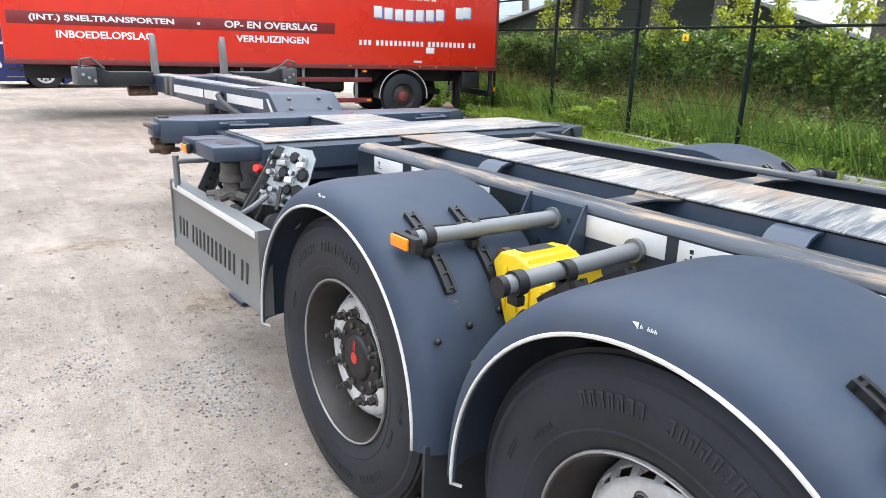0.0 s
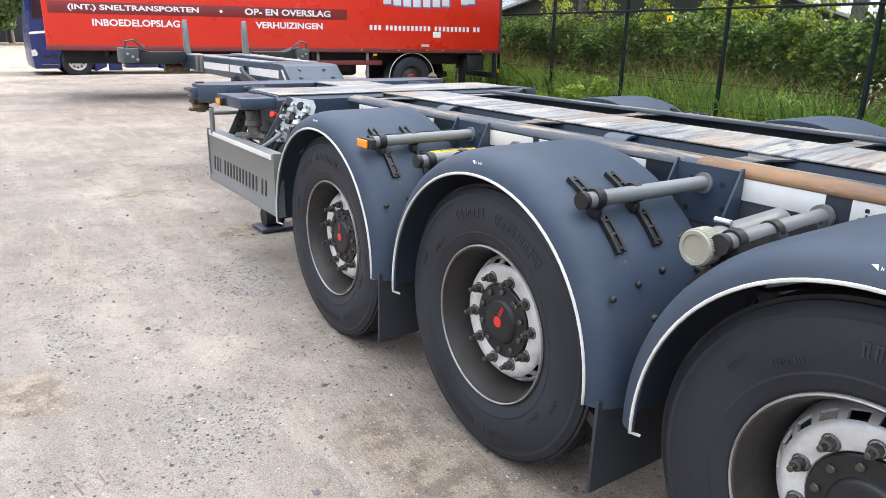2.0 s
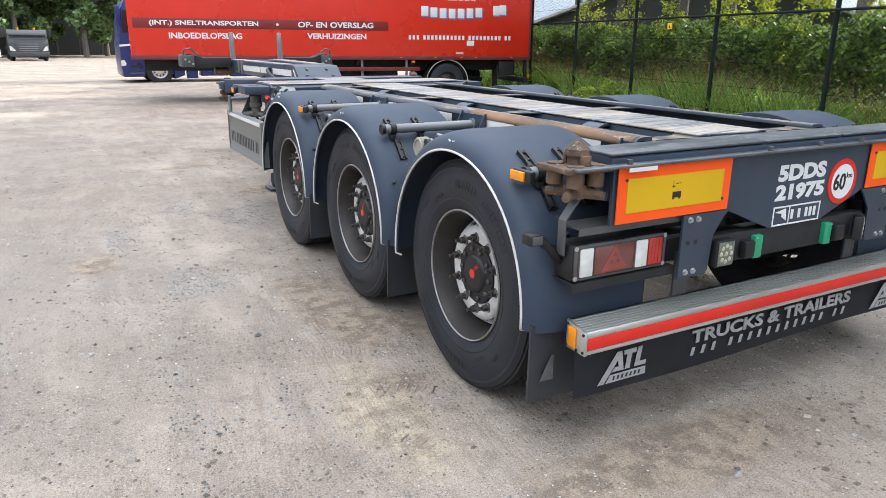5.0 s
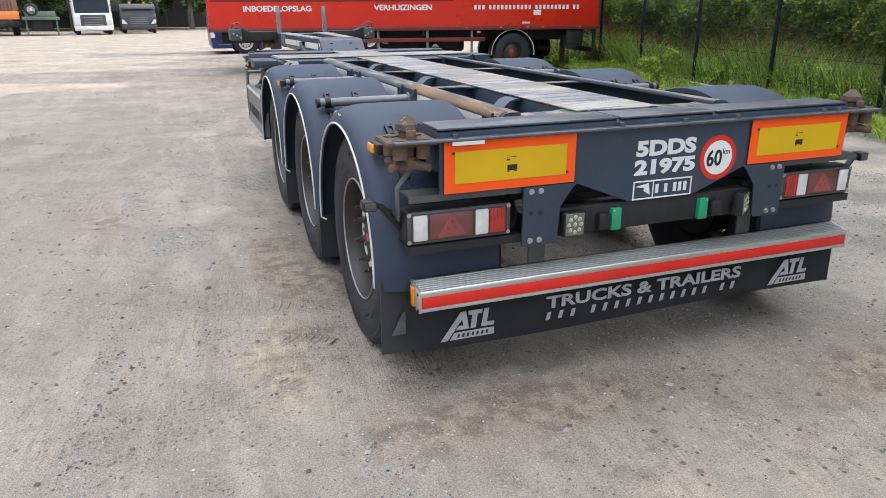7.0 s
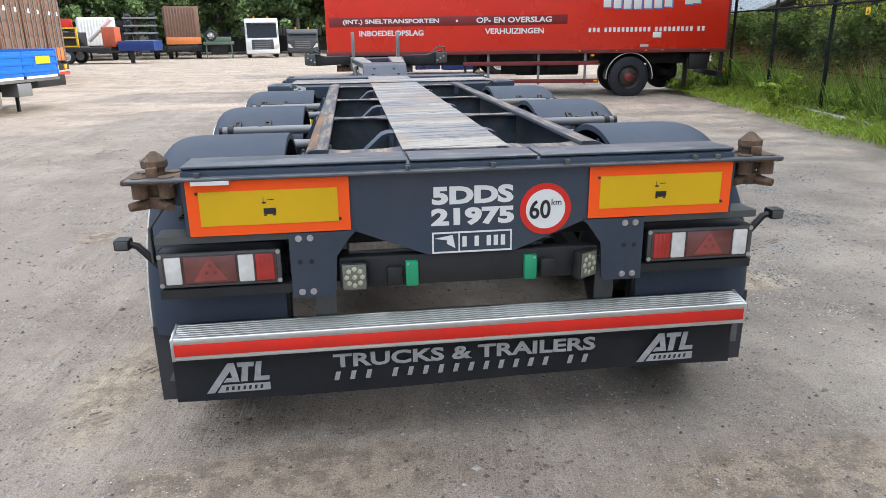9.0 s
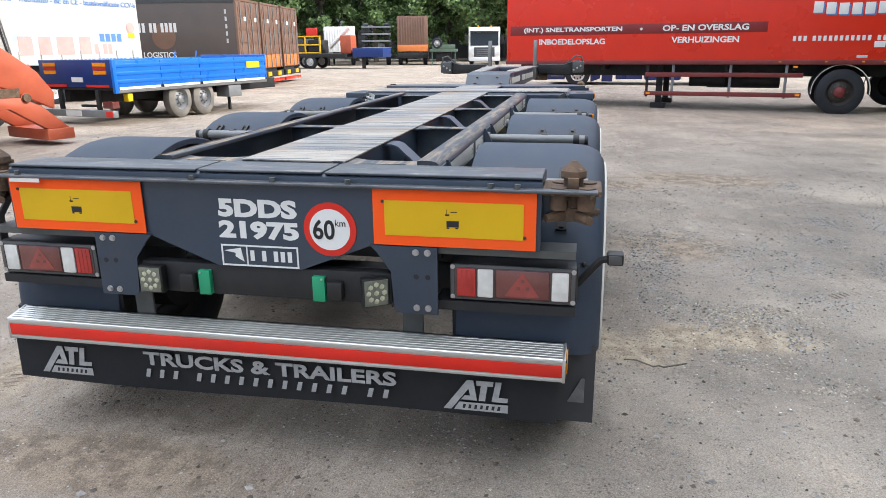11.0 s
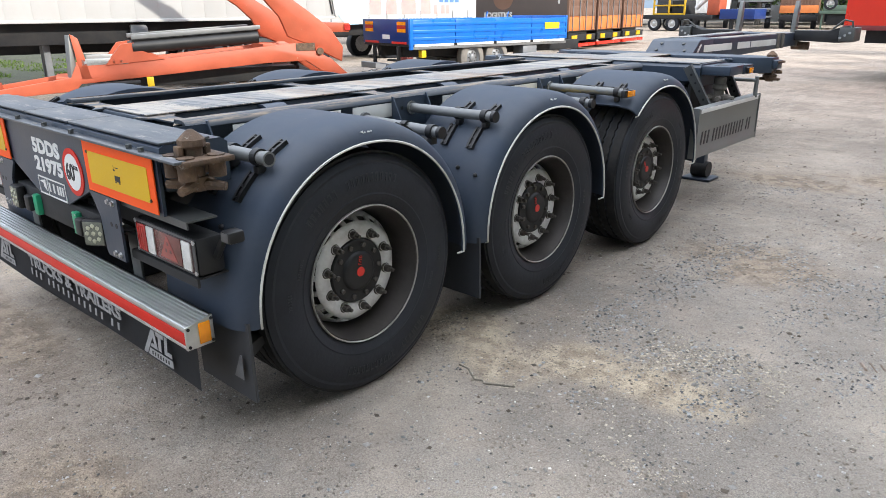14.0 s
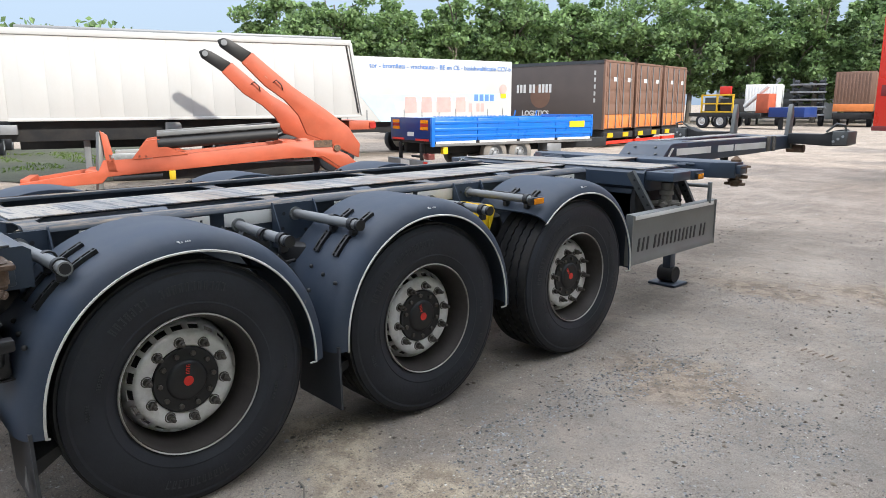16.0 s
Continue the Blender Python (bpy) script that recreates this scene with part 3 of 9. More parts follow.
tread_marks(((-1.40, 0.75, -38, 6), (-1.57, 0.33, -60, 4), (-1.50, 1.25, -20, 5), (0.9, -1.35, 15, 6), (-2.5, 2.6, 10, 5), (-2.75, 3.9, 0, 7), (-3.0, 4.6, 8, 6), (2.9, 2.4, 30, 6), (2.4, 4.5, -10, 7)))

# ---------- the container trailer ----------
trailer = thing("container_trailer", "dark slate-blue three-axle container trailer with rusty worn frame, parked on gravel", "trailer")
HZ, AXLES = 0.506, (0.715, 2.022, 3.337)

# centre spine and its scraped top
part("spine", bx(-0.215, 0.215, 0.30, 6.1, 0.74, 1.122, bev=0.02), M["chassis"], trailer)
part("spine_top_plate", bx(-0.225, 0.225, 0.315, 5.60, 1.1225, 1.130, bev=0.002), M["scraped"], trailer, "scraped streaky top plate with rust")

# side rails
for s in (-1, 1):
    bm = B()
    prism(bm, [(s * x, z) for x, z in ((0.526, 1.124), (0.526, 1.138), (0.530, 1.142), (0.578, 1.142), (0.603, 1.136), (0.619, 1.120), (0.622, 1.110), (0.618, 1.106), (0.618, 0.80), (0.628, 0.79), (0.628, 0.77), (0.538, 0.77), (0.538, 0.785), (0.600, 0.79), (0.600, 1.112), (0.590, 1.128))], 'y', 0.29, 4.215)
    rail = part("side_rail", bm, M["chassis_top"], trailer, "side rail with rust along its rounded top", smooth=50)
    if s < 0:
        rm = B()
        prism(rm, [(s * x, z) for x, z in ((0.576, 1.1432), (0.6036, 1.1372), (0.6200, 1.1208), (0.6232, 1.110), (0.6192, 1.1055), (0.6195, 1.104), (0.622, 1.104), (0.6245, 1.110), (0.6212, 1.1216), (0.6044, 1.1384), (0.576, 1.1445))], 'y', 0.31, 1.62)
        part("rusty_rail_edge", rm, M["rail_rust"], rail, "orange-brown rust along the rail's rear end", smooth=50)
    for a, b in ((0.50, 1.095), (1.17, 1.55), (1.83, 2.41), (2.45, 2.95), (3.23, 3.75), (3.82, 4.06)):
        part("reflective_tape", bx(s * 0.6182, s * 0.6205, a, b, 1.033, 1.103, bev=0.0006), M["white_tape"], rail, "dirty white reflective tape")
        t = B()
        c = b - 0.05
        box(t, s * 0.6205, s * 0.6212, c, c + 0.012, 1.073, 1.085)
        box(t, s * 0.6205, s * 0.6212, c + 0.003, c + 0.009, 1.061, 1.068)
        box(t, s * 0.6205, s * 0.6212, c - 0.016, c + 0.026, 1.053, 1.0555)
        part("tape_mark", t, M["black_letter"], rail, smooth=0)

# cross plates, haunches and gussets between the spine and the rails
for s in (-1, 1):
    for y in (0.36, 1.585, 2.785, 4.15):
        bm = prism(B(), [(s * 0.212, 1.120), (s * 0.55, 1.112), (s * 0.55, 0.80), (s * 0.50, 0.79), (s * 0.45, 0.82), (s * 0.40, 0.90), (s * 0.33, 0.90), (s * 0.27, 0.82), (s * 0.212, 0.78)], 'y', y - 0.006, y + 0.006)
        prism(bm, [(s * 0.212, y - 0.10), (s * 0.30, y - 0.045), (s * 0.47, y - 0.04), (s * 0.552, y - 0.09), (s * 0.552, y + 0.09), (s * 0.47, y + 0.04), (s * 0.30, y + 0.045), (s * 0.212, y + 0.10)], 'z', 1.114, 1.121)
        part("cross_member", bm, M["chassis_top"], trailer)
    for y in (0.96, 2.28, 3.62):
        bm = prism(B(), [(s * 0.214, 1.118), (s * 0.255, 1.118), (s * 0.285, 1.108), (s * 0.56, 0.86), (s * 0.56, 0.848), (s * 0.28, 1.098), (s * 0.25, 1.108), (s * 0.214, 1.108)], 'y', y - 0.065, y + 0.065)
        part("gusset_plate", bm, M["chassis"], trailer)
    for y in (0.85, 1.35, 2.1, 2.6, 3.3):
        bm = B()
        lathe(bm, [(s * 0.2155, 0.0), (s * 0.2185, 0.0), (s * 0.2185, 0.085), (s * 0.2155, 0.09)], 20, (0, y, 0.93))
        part("web_hole_ring", bm, M["under"], trailer)
    # bolts along the inner web of the rail
    for k in range(10):
        part("web_bolt", cyl(B(), (s * 0.614, 0.55 + 0.37 * k, 0.97), (s * 0.606, 0.55 + 0.37 * k, 0.97), 0.010, 8), M["steel"], trailer)

# rear header
header = part("rear_header", prism(B(), [(-0.035, 1.10), (-0.03, 1.128), (-0.015, 1.137), (0.20, 1.137), (0.225, 1.12), (0.225, 0.98), (-0.02, 0.98)], 'x', -1.03, 1.03), M["chassis"], trailer)
for a, b in ((-1.03, -0.235), (-0.225, 0.255), (0.265, 1.03)):
    part("wear_plate", bx(a, b, -0.028, 0.16, 1.1375, 1.147, bev=0.004), M["header_top"], header, "bare scuffed top plate")
for x0, x1 in ((-1.21, 1.21),):
    bm = bx(x0, x1, -0.075, -0.030, 1.102, 1.112, bev=0.003)
    part("rear_ledge", bm, M["header_top"], trailer, "scuffed ledge along the rear edge")
for x in (-0.97, -0.235, 0.08, 0.86, 0.95, 0.36):
    part("ledge_bolt", cyl(B(), (x, -0.055, 1.112), (x, -0.055, 1.128), 0.011, 6), M["stay"], trailer)
# rear plate with its sloped cut-outs
bm = prism(B(), [(-1.03, 1.10), (1.03, 1.10), (1.03, 0.895), (0.46, 0.895), (0.42, 0.885), (0.165, 0.785), (-0.165, 0.785), (-0.42, 0.885), (-0.46, 0.895), (-1.03, 0.895)], 'y', -0.045, -0.033)
rear_plate = part("rear_plate", bm, M["chassis"], trailer)
REAR = -0.045
for x in (-1.015, 0.448):
    r = part("marker_board", prism(B(), [(x, 0.900), (x + 0.567, 0.900), (x + 0.567, 1.098), (x, 1.098)], 'y', -0.0565, -0.052), M["orange_refl"], trailer, "orange-framed yellow reflective marker board")
    part("yellow_field", bx(x + 0.042, x + 0.525, -0.0585, -0.0565, 0.936, 1.060), M["yellow_refl"], r)
    t = bx(x + 0.262, x + 0.305, -0.0592, -0.0585, 0.973, 0.995)
    box(t, x + 0.262, x + 0.272, -0.0592, -0.0585, 0.967, 0.972)
    box(t, x + 0.293, x + 0.303, -0.0592, -0.0585, 0.967, 0.972)
    box(t, x + 0.258, x + 0.272, -0.0592, -0.0585, 1.012, 1.018)
    box(t, x + 0.262, x + 0.264, -0.0592, -0.0585, 1.018, 1.034)
    box(t, x + 0.276, x + 0.300, -0.0592, -0.0585, 1.024, 1.027)
    part("printed_mark", t, M["black_letter"], r, smooth=0)
    for u, v in ((0.036, 1.056), (0.53, 0.945)):
        part("rivet", cyl(B(), (x + u, -0.0565, v), (x + u, -0.0605, v), 0.006, 8), M["rim_dark"], r)
facing_rear = lambda x, z, y=REAR: facing((x, y, z), (1, 0, 0))
lettering("unit_number", "5DDS", 0.308, 0.069, facing_rear(-0.148, 0.975), M["white"], trailer, bold=0.05, single=True)
lettering("unit_number", "21975", 0.315, 0.069, facing_rear(-0.152, 0.893), M["white"], trailer, bold=0.05, single=True)
# maker's plate: a framed arrow mark and a plain word bar
bm = B()
for a in ((-0.150, 0.155, 0.788, 0.794), (-0.150, 0.155, 0.864, 0.870), (-0.150, -0.144, 0.794, 0.864), (0.149, 0.155, 0.794, 0.864), (-0.050, -0.045, 0.794, 0.864)):
    box(bm, a[0], a[1], REAR - 0.0025, REAR, a[2], a[3])
prism(bm, [(-0.138, 0.846), (-0.072, 0.858), (-0.062, 0.806), (-0.095, 0.825), (-0.093, 0.838)], 'y', REAR - 0.0025, REAR)
maker = part("maker_plate", bm, M["white"], trailer, "white framed maker's mark", smooth=0)
bars("word_bar", (1, 1, 3), 0.175, 0.040, facing_rear(-0.035, 0.810), M["white"], maker, fill=0.6)
# speed disc
disc = part("speed_disc", cyl(B(), (0.283, -0.049, 0.943), (0.283, -0.045, 0.943), 0.099, 48), M["red_refl"], trailer, "round red-rimmed speed limit disc")
part("white_field", cyl(B(), (0.283, -0.0505, 0.943), (0.283, -0.049, 0.943), 0.076, 40), M["white"], disc)
lettering("figures", "60", 0.082, 0.074, facing_rear(0.220, 0.906, -0.0507), M["black_letter"], disc, bold=0.02)
lettering("unit", "km", 0.038, 0.024, facing_rear(0.305, 0.957, -0.0507), M["black_letter"], disc)
# drop plates that carry the bumper
for s in (-1, 1):
    bm = prism(B(), [(s * 0.675, 0.895), (s * 0.43, 0.895), (s * 0.455, 0.87), (s * 0.505, 0.80), (s * 0.515, 0.66), (s * 0.53, 0.645), (s * 0.675, 0.645)], 'y', -0.054, -0.044)
    dp = part("drop_plate", bm, M["chassis"], trailer)
    for x, z in ((0.640, 0.875), (0.598, 0.875), (0.640, 0.668), (0.598, 0.668)):
        b = cyl(B(), (s * x, -0.054, z), (s * x, -0.063, z), 0.0095, 6)
        cyl(b, (s * x, -0.054, z), (s * x, -0.0565, z), 0.0125, 12)
        part("bolt", b, M["steel"], dp)
    for x in (0.640, 0.598):
        part("hole", cyl(B(), (s * x, -0.054, 0.785), (s * x, -0.0548, 0.785), 0.010, 12), M["black_letter"], dp)
    part("bumper_hanger", bx(s * 0.52, s * 0.60, 0.030, 0.042, 0.46, 0.72, bev=0.003), M["stay"], trailer)
# crossbar behind the plate, with reversing lamps and green blocks
part("lamp_crossbar", bx(-0.50, 0.50, -0.035, 0.02, 0.665, 0.785, bev=0.005), M["under"], trailer)
part("inner_crossbar", bx(-0.66, 0.66, 0.10, 0.20, 0.80, 0.98, bev=0.01), M["under"], trailer)
part("rear_tie_bar", bx(-0.48, 0.48, 0.34, 0.40, 0.55, 0.66, bev=0.008), M["under"], trailer)
for s in (-1, 1):
    wm = Matrix.Translation((s * 0.445, -0.058, 0.722)) @ Matrix.Rotation(radians(0 if s < 0 else 32), 4, 'Z')
    w = part("work_lamp", box(B(), -0.050, 0.050, -0.017, 0.022, -0.055, 0.055, bev=0.008), M["black"], trailer, "square work lamp with clustered diodes", wm)
    part("lens", box(B(), -0.043, 0.043, -0.0205, -0.017, -0.048, 0.048, bev=0.001), M["led"], w)
    for i in range(9):
        a = 2 * math.pi * i / 8
        u, v = (0.0, 0.0) if i == 8 else (0.029 * math.cos(a), 0.032 * math.sin(a))
        part("diode", ball(B(), (u, -0.0205, v), 0.0105, (1, 0.4, 1), 1), M["led_diode"], w)
    part("lamp_bracket", box(B(), -0.012, 0.012, 0.02, 0.05, -0.06, 0.04, bev=0.002), M["under"], w)
    gb = part("green_block", bx(s * 0.205, s * 0.253, -0.058, -0.033, 0.668, 0.764, bev=0.003), M["green"], trailer, "green plastic plug block")
    part("screw", cyl(B(), (s * 0.243, -0.058, 0.756), (s * 0.243, -0.061, 0.756), 0.004, 8), M["steel"], gb)
    part("socket", bx(s * 0.265, s * 0.325, -0.075, -0.035, 0.678, 0.752, bev=0.01), M["black"], trailer)
# lamp units
for s in (-1, 1):
    x0, x1 = s * 0.708, s * 1.160
    lamp = part("rear_lamp", bx(x0, x1, -0.012, 0.095, 0.692, 0.833, bev=0.018), M["black"], trailer, "long rear lamp unit with clear and red lenses")
    part("front_bezel", bx(s * 0.713, s * 1.154, -0.0155, -0.010, 0.697, 0.828, bev=0.004), M["bezel"], lamp)
    part("lens_cover", bx(s * 0.728, s * 1.138, -0.0175, -0.014, 0.707, 0.818, bev=0.003), M["lens_smoke"], lamp)
    for a, b, k in ((0.738, 0.806, "lens_red_bright"), (0.812, 0.868, "lens_clear"), (1.072, 1.130, "lens_clear")):
        ln = part("lens", bx(s * a, s * b, -0.0215, -0.016, 0.711, 0.815, bev=0.005), M[k], lamp)
        for q in range(3 if k == "lens_red_bright" else 0):
            x = a + (b - a) * (q + 1) / 4
            part("lens_rib", bx(s * (x - 0.0015), s * (x + 0.0015), -0.0230, -0.0215, 0.716, 0.810), M[k], ln)
    part("lens", bx(s * 0.876, s * 1.064, -0.0195, -0.016, 0.711, 0.815, bev=0.004), M["lens_red"], lamp)
    tri = B()
    prism(tri, [(s * 0.97 + u, v) for u, v in ((-0.062, 0.720), (0.062, 0.720), (0.004, 0.806), (-0.004, 0.806))], 'y', -0.0210, -0.0194)
    for u, v in ((-0.020, 0.745), (0.012, 0.745), (-0.004, 0.772)):
        part("lens_cell", bx(s * 0.97 + u, s * 0.97 + u + 0.012, -0.0218, -0.0209, v, v + 0.012), M["lens_red"], lamp)
    part("triangle_reflector", tri, M["lens_triangle"], lamp)
    for u, v in ((0.722, 0.818), (0.722, 0.707), (1.146, 0.818), (1.146, 0.707)):
        part("screw", cyl(B(), (s * u, -0.012, v), (s * u, -0.017, v), 0.009, 8), M["steel"], lamp)
    bm = prism(B(), [(-0.03, 0.895), (-0.03, 0.868), (-0.024, 0.868), (-0.024, 0.889), (0.085, 0.889), (0.085, 0.895)], 'x', s * 0.66, s * 1.150)
    part("lamp_hood", bm, M["stay"], trailer)
    part("lamp_shelf", prism(B(), [(-0.02, 0.690), (0.11, 0.690), (0.11, 0.684), (-0.01, 0.684), (-0.01, 0.656), (-0.02, 0.656)], 'x', s * 0.66, s * 1.155), M["under"], trailer)
    # cranked arm with a small position lamp
    arm = sweep(B(), [(s * 1.12, 0.07, 0.735), (s * 1.165, 0.06, 0.760), (s * 1.235, 0.058, 0.845), (s * 1.28, 0.058, 0.855)], 0.015, 6)
    pa = part("position_lamp_arm", arm, M["black"], trailer)
    pl = part("position_lamp", bx(s * 1.256, s * 1.312, 0.028, 0.088, 0.834, 0.876, bev=0.008), M["black"], pa)
    part("lens", bx(s * 1.262, s * 1.305, 0.0265, 0.030, 0.840, 0.870, bev=0.001), M["bezel"], pl)
# galvanised stay seen behind the left lamp
part("lamp_stay", prism(B(), [(-1.118, 1.04), (-1.118, 0.985), (-1.172, 0.915), (-1.172, 0.79), (-1.180, 0.79), (-1.180, 0.918), (-1.126, 0.988), (-1.126, 1.04)], 'y', 0.015, 0.055, bev=0.002), M["stay"], trailer)

# bumper: ribbed aluminium, red strip, end caps
BX = 1.120
prof = [(-0.075, 0.430), (-0.075, 0.515)]
for i in range(7):
    y, z = -0.073 + i * 0.0145, 0.518 + i * 0.0026
    prof += [(y, z - 0.001), (y + 0.001, z), (y + 0.0085, z + 0.0015), (y + 0.0090, z - 0.007), (y + 0.0140, z - 0.006)]
prof += [(0.028, 0.536), (0.028, 0.430)]
bumper = part("bumper", prism(B(), prof, 'x', -BX, BX), M["alu"], trailer, "ribbed aluminium underrun bumper with a red strip", smooth=0)
part("red_strip", bx(-BX, BX, -0.0785, -0.075, 0.447, 0.494, bev=0.001), M["red_refl"], bumper)
for a, b in ((0.432, 0.441), (0.500, 0.513)):
    part("edge_rib", bx(-BX, BX, -0.0785, -0.075, a, b, bev=0.001), M["alu"], bumper)
for s in (-1, 1):
    cap = part("end_cap", prism(B(), [(-0.078, 0.428), (-0.078, 0.516), (0.030, 0.538), (0.030, 0.428)], 'x', s * BX, s * (BX + 0.012), bev=0.002), M["alu"], bumper)
    part("side_reflector", bx(s * (BX + 0.012), s * (BX + 0.018), -0.030, 0.015, 0.440, 0.520, bev=0.003), M["lens_amber"], cap, "amber side reflector")
    for y, z in ((-0.068, 0.440), (-0.068, 0.508), (0.022, 0.440), (0.022, 0.525)):
        part("screw", cyl(B(), (s * (BX + 0.012), y, z), (s * (BX + 0.016), y, z), 0.006, 8), M["under"], cap)
# rubber skirt with lettering
bm = B()
n = 24
for i in range(n + 1):
    x = -1.142 + 2.245 * i / n
    y = -0.030 + 0.006 * math.sin(x * 2.1 + 0.4)
    for z in (0.445, 0.39, 0.32, 0.240 + 0.006 * math.sin(x * 3)):
        bm.verts.new((x, y - (0.445 - z) * 0.03, z))
bm.verts.ensure_lookup_table()
for i in range(n):
    for k in range(3):
        bm.faces.new([bm.verts[j] for j in (4 * i + k, 4 * i + 4 + k, 4 * i + 5 + k, 4 * i + 1 + k)])
bmesh.ops.solidify(bm, geom=bm.faces[:], thickness=0.006)
skirt = part("rubber_skirt", bm, M["flap"], trailer, "black rubber skirt with grey lettering")
sk = lambda x, z: facing_rear(x, z, -0.0455)
lettering("slogan", "TRUCKS & TRAILERS", 1.055, 0.058, sk(-0.545, 0.343), M["silver_letter"], skirt, bold=0.03)
bars("web_address_bar", (3, 11, 2), 1.06, 0.036, sk(-0.545, 0.290), M["silver_letter"], skirt, slant=0.25, fill=0.30)
for x in (-1.030, 0.690):
    bm = B()
    prism(bm, [(0.0, 0.0), (0.030, 0.0), (0.094, 0.088), (0.100, 0.060), (0.080, 0.060), (0.066, 0.042), (0.126, 0.042), (0.112, 0.122), (0.088, 0.122)], 'z', 0, 0.0015)
    prism(bm, [(0.122, 0.122), (0.186, 0.122), (0.184, 0.103), (0.164, 0.103), (0.156, 0.042), (0.132, 0.042), (0.140, 0.103), (0.124, 0.103)], 'z', 0, 0.0015)
    prism(bm, [(0.194, 0.122), (0.216, 0.122), (0.206, 0.060), (0.240, 0.060), (0.238, 0.042), (0.180, 0.042)], 'z', 0, 0.0015)
    mk = part("letter_mark", bm, M["silver_letter"], skirt, "grey angular company mark", m=sk(x, 0.272), smooth=0)
    part("mark_band", prism(B(), [(0.040, 0.0), (0.240, 0.0), (0.240, 0.032), (0.060, 0.032)], 'z', 0, 0.0015), M["silver_letter"], mk, smooth=0)
    bars("mark_band_bar", (7,), 0.15, 0.016, Matrix.Translation((0.072, 0.008, 0.0015)), M["black_letter"], mk, slant=0.2, thick=0.0006, fill=0.45)

# twist locks
def twist_lock(x, y, z, s, parent, raised=True):
    """z is the level of the bearing plate."""
    pl = bx(x - 0.10, x + 0.095, y - 0.085, y + 0.10, z - 0.022, z - 0.002, bev=0.006)
    lock = part("twist_lock", pl, M["rust"], parent, "rusty twist lock")
    for dx, dy, r in ((s * 0.045, -0.052, 0.029), (s * 0.050, 0.055, 0.029), (-s * 0.045, -0.052, 0.028), (-s * 0.045, 0.055, 0.028)):
        b = cyl(B(), (x + dx, y + dy, z - 0.072), (x + dx, y + dy, z + 0.003), r, 12)
        part("housing_lug", b, M["rust"], lock)
    part("neck", cyl(B(), (x, y, z - 0.10), (x, y, z + 0.045), 0.033, 16), M["rust"], lock)
    if raised:
        cone = B()
        for r0, r1, za, zc in ((0.042, 0.046, 0.026, 0.032), (0.046, 0.045, 0.032, 0.052), (0.045, 0.022, 0.052, 0.074), (0.022, 0.009, 0.074, 0.084)):
            bmesh.ops.create_cone(cone, cap_ends=True, segments=8, radius1=r0, radius2=r1, depth=zc - za, matrix=Matrix.Translation((x, y, z + (za + zc) / 2)) @ Matrix.Rotation(0.39, 4, 'Z'))
        part("cone", cone, M["rust"], lock)
        for dy in (-0.048, 0.048):
            part("side_post", bx(x - 0.018, x + 0.018, y + dy - 0.010, y + dy + 0.010, z - 0.004, z + 0.034, bev=0.004), M["rust"], lock)
    else:
        part("cone", bx(x - 0.048, x + 0.048, y - 0.03, y + 0.03, z - 0.004, z + (0.050 if y < 1 else 0.024), bev=0.008), M["rust"], lock)
    low = cyl(B(), (x, y, z - 0.118), (x, y, z - 0.072), 0.042, 14)
    for a in range(4):
        c, sn = math.cos(a * math.pi / 2 + 0.6), math.sin(a * math.pi / 2 + 0.6)
        cyl(low, (x + 0.03 * c, y + 0.03 * sn, z - 0.098), (x + 0.105 * c, y + 0.105 * sn, z - 0.104), 0.022, 8, 0.015)
    part("handwheel", low, M["rust"], lock)
    return lock


for s in (-1, 1):
    twist_lock(s * 1.13, 0.035, 1.112, s, trailer)
    part("lock_arm", bx(s * 1.02, s * 1.07, 0.00, 0.16, 1.00, 1.09, bev=0.008), M["chassis_top"], trailer)
part("loose_label_plate", bx(-0.99, -0.86, -0.0785, -0.076, 1.088, 1.102), M["white_tape"], trailer)

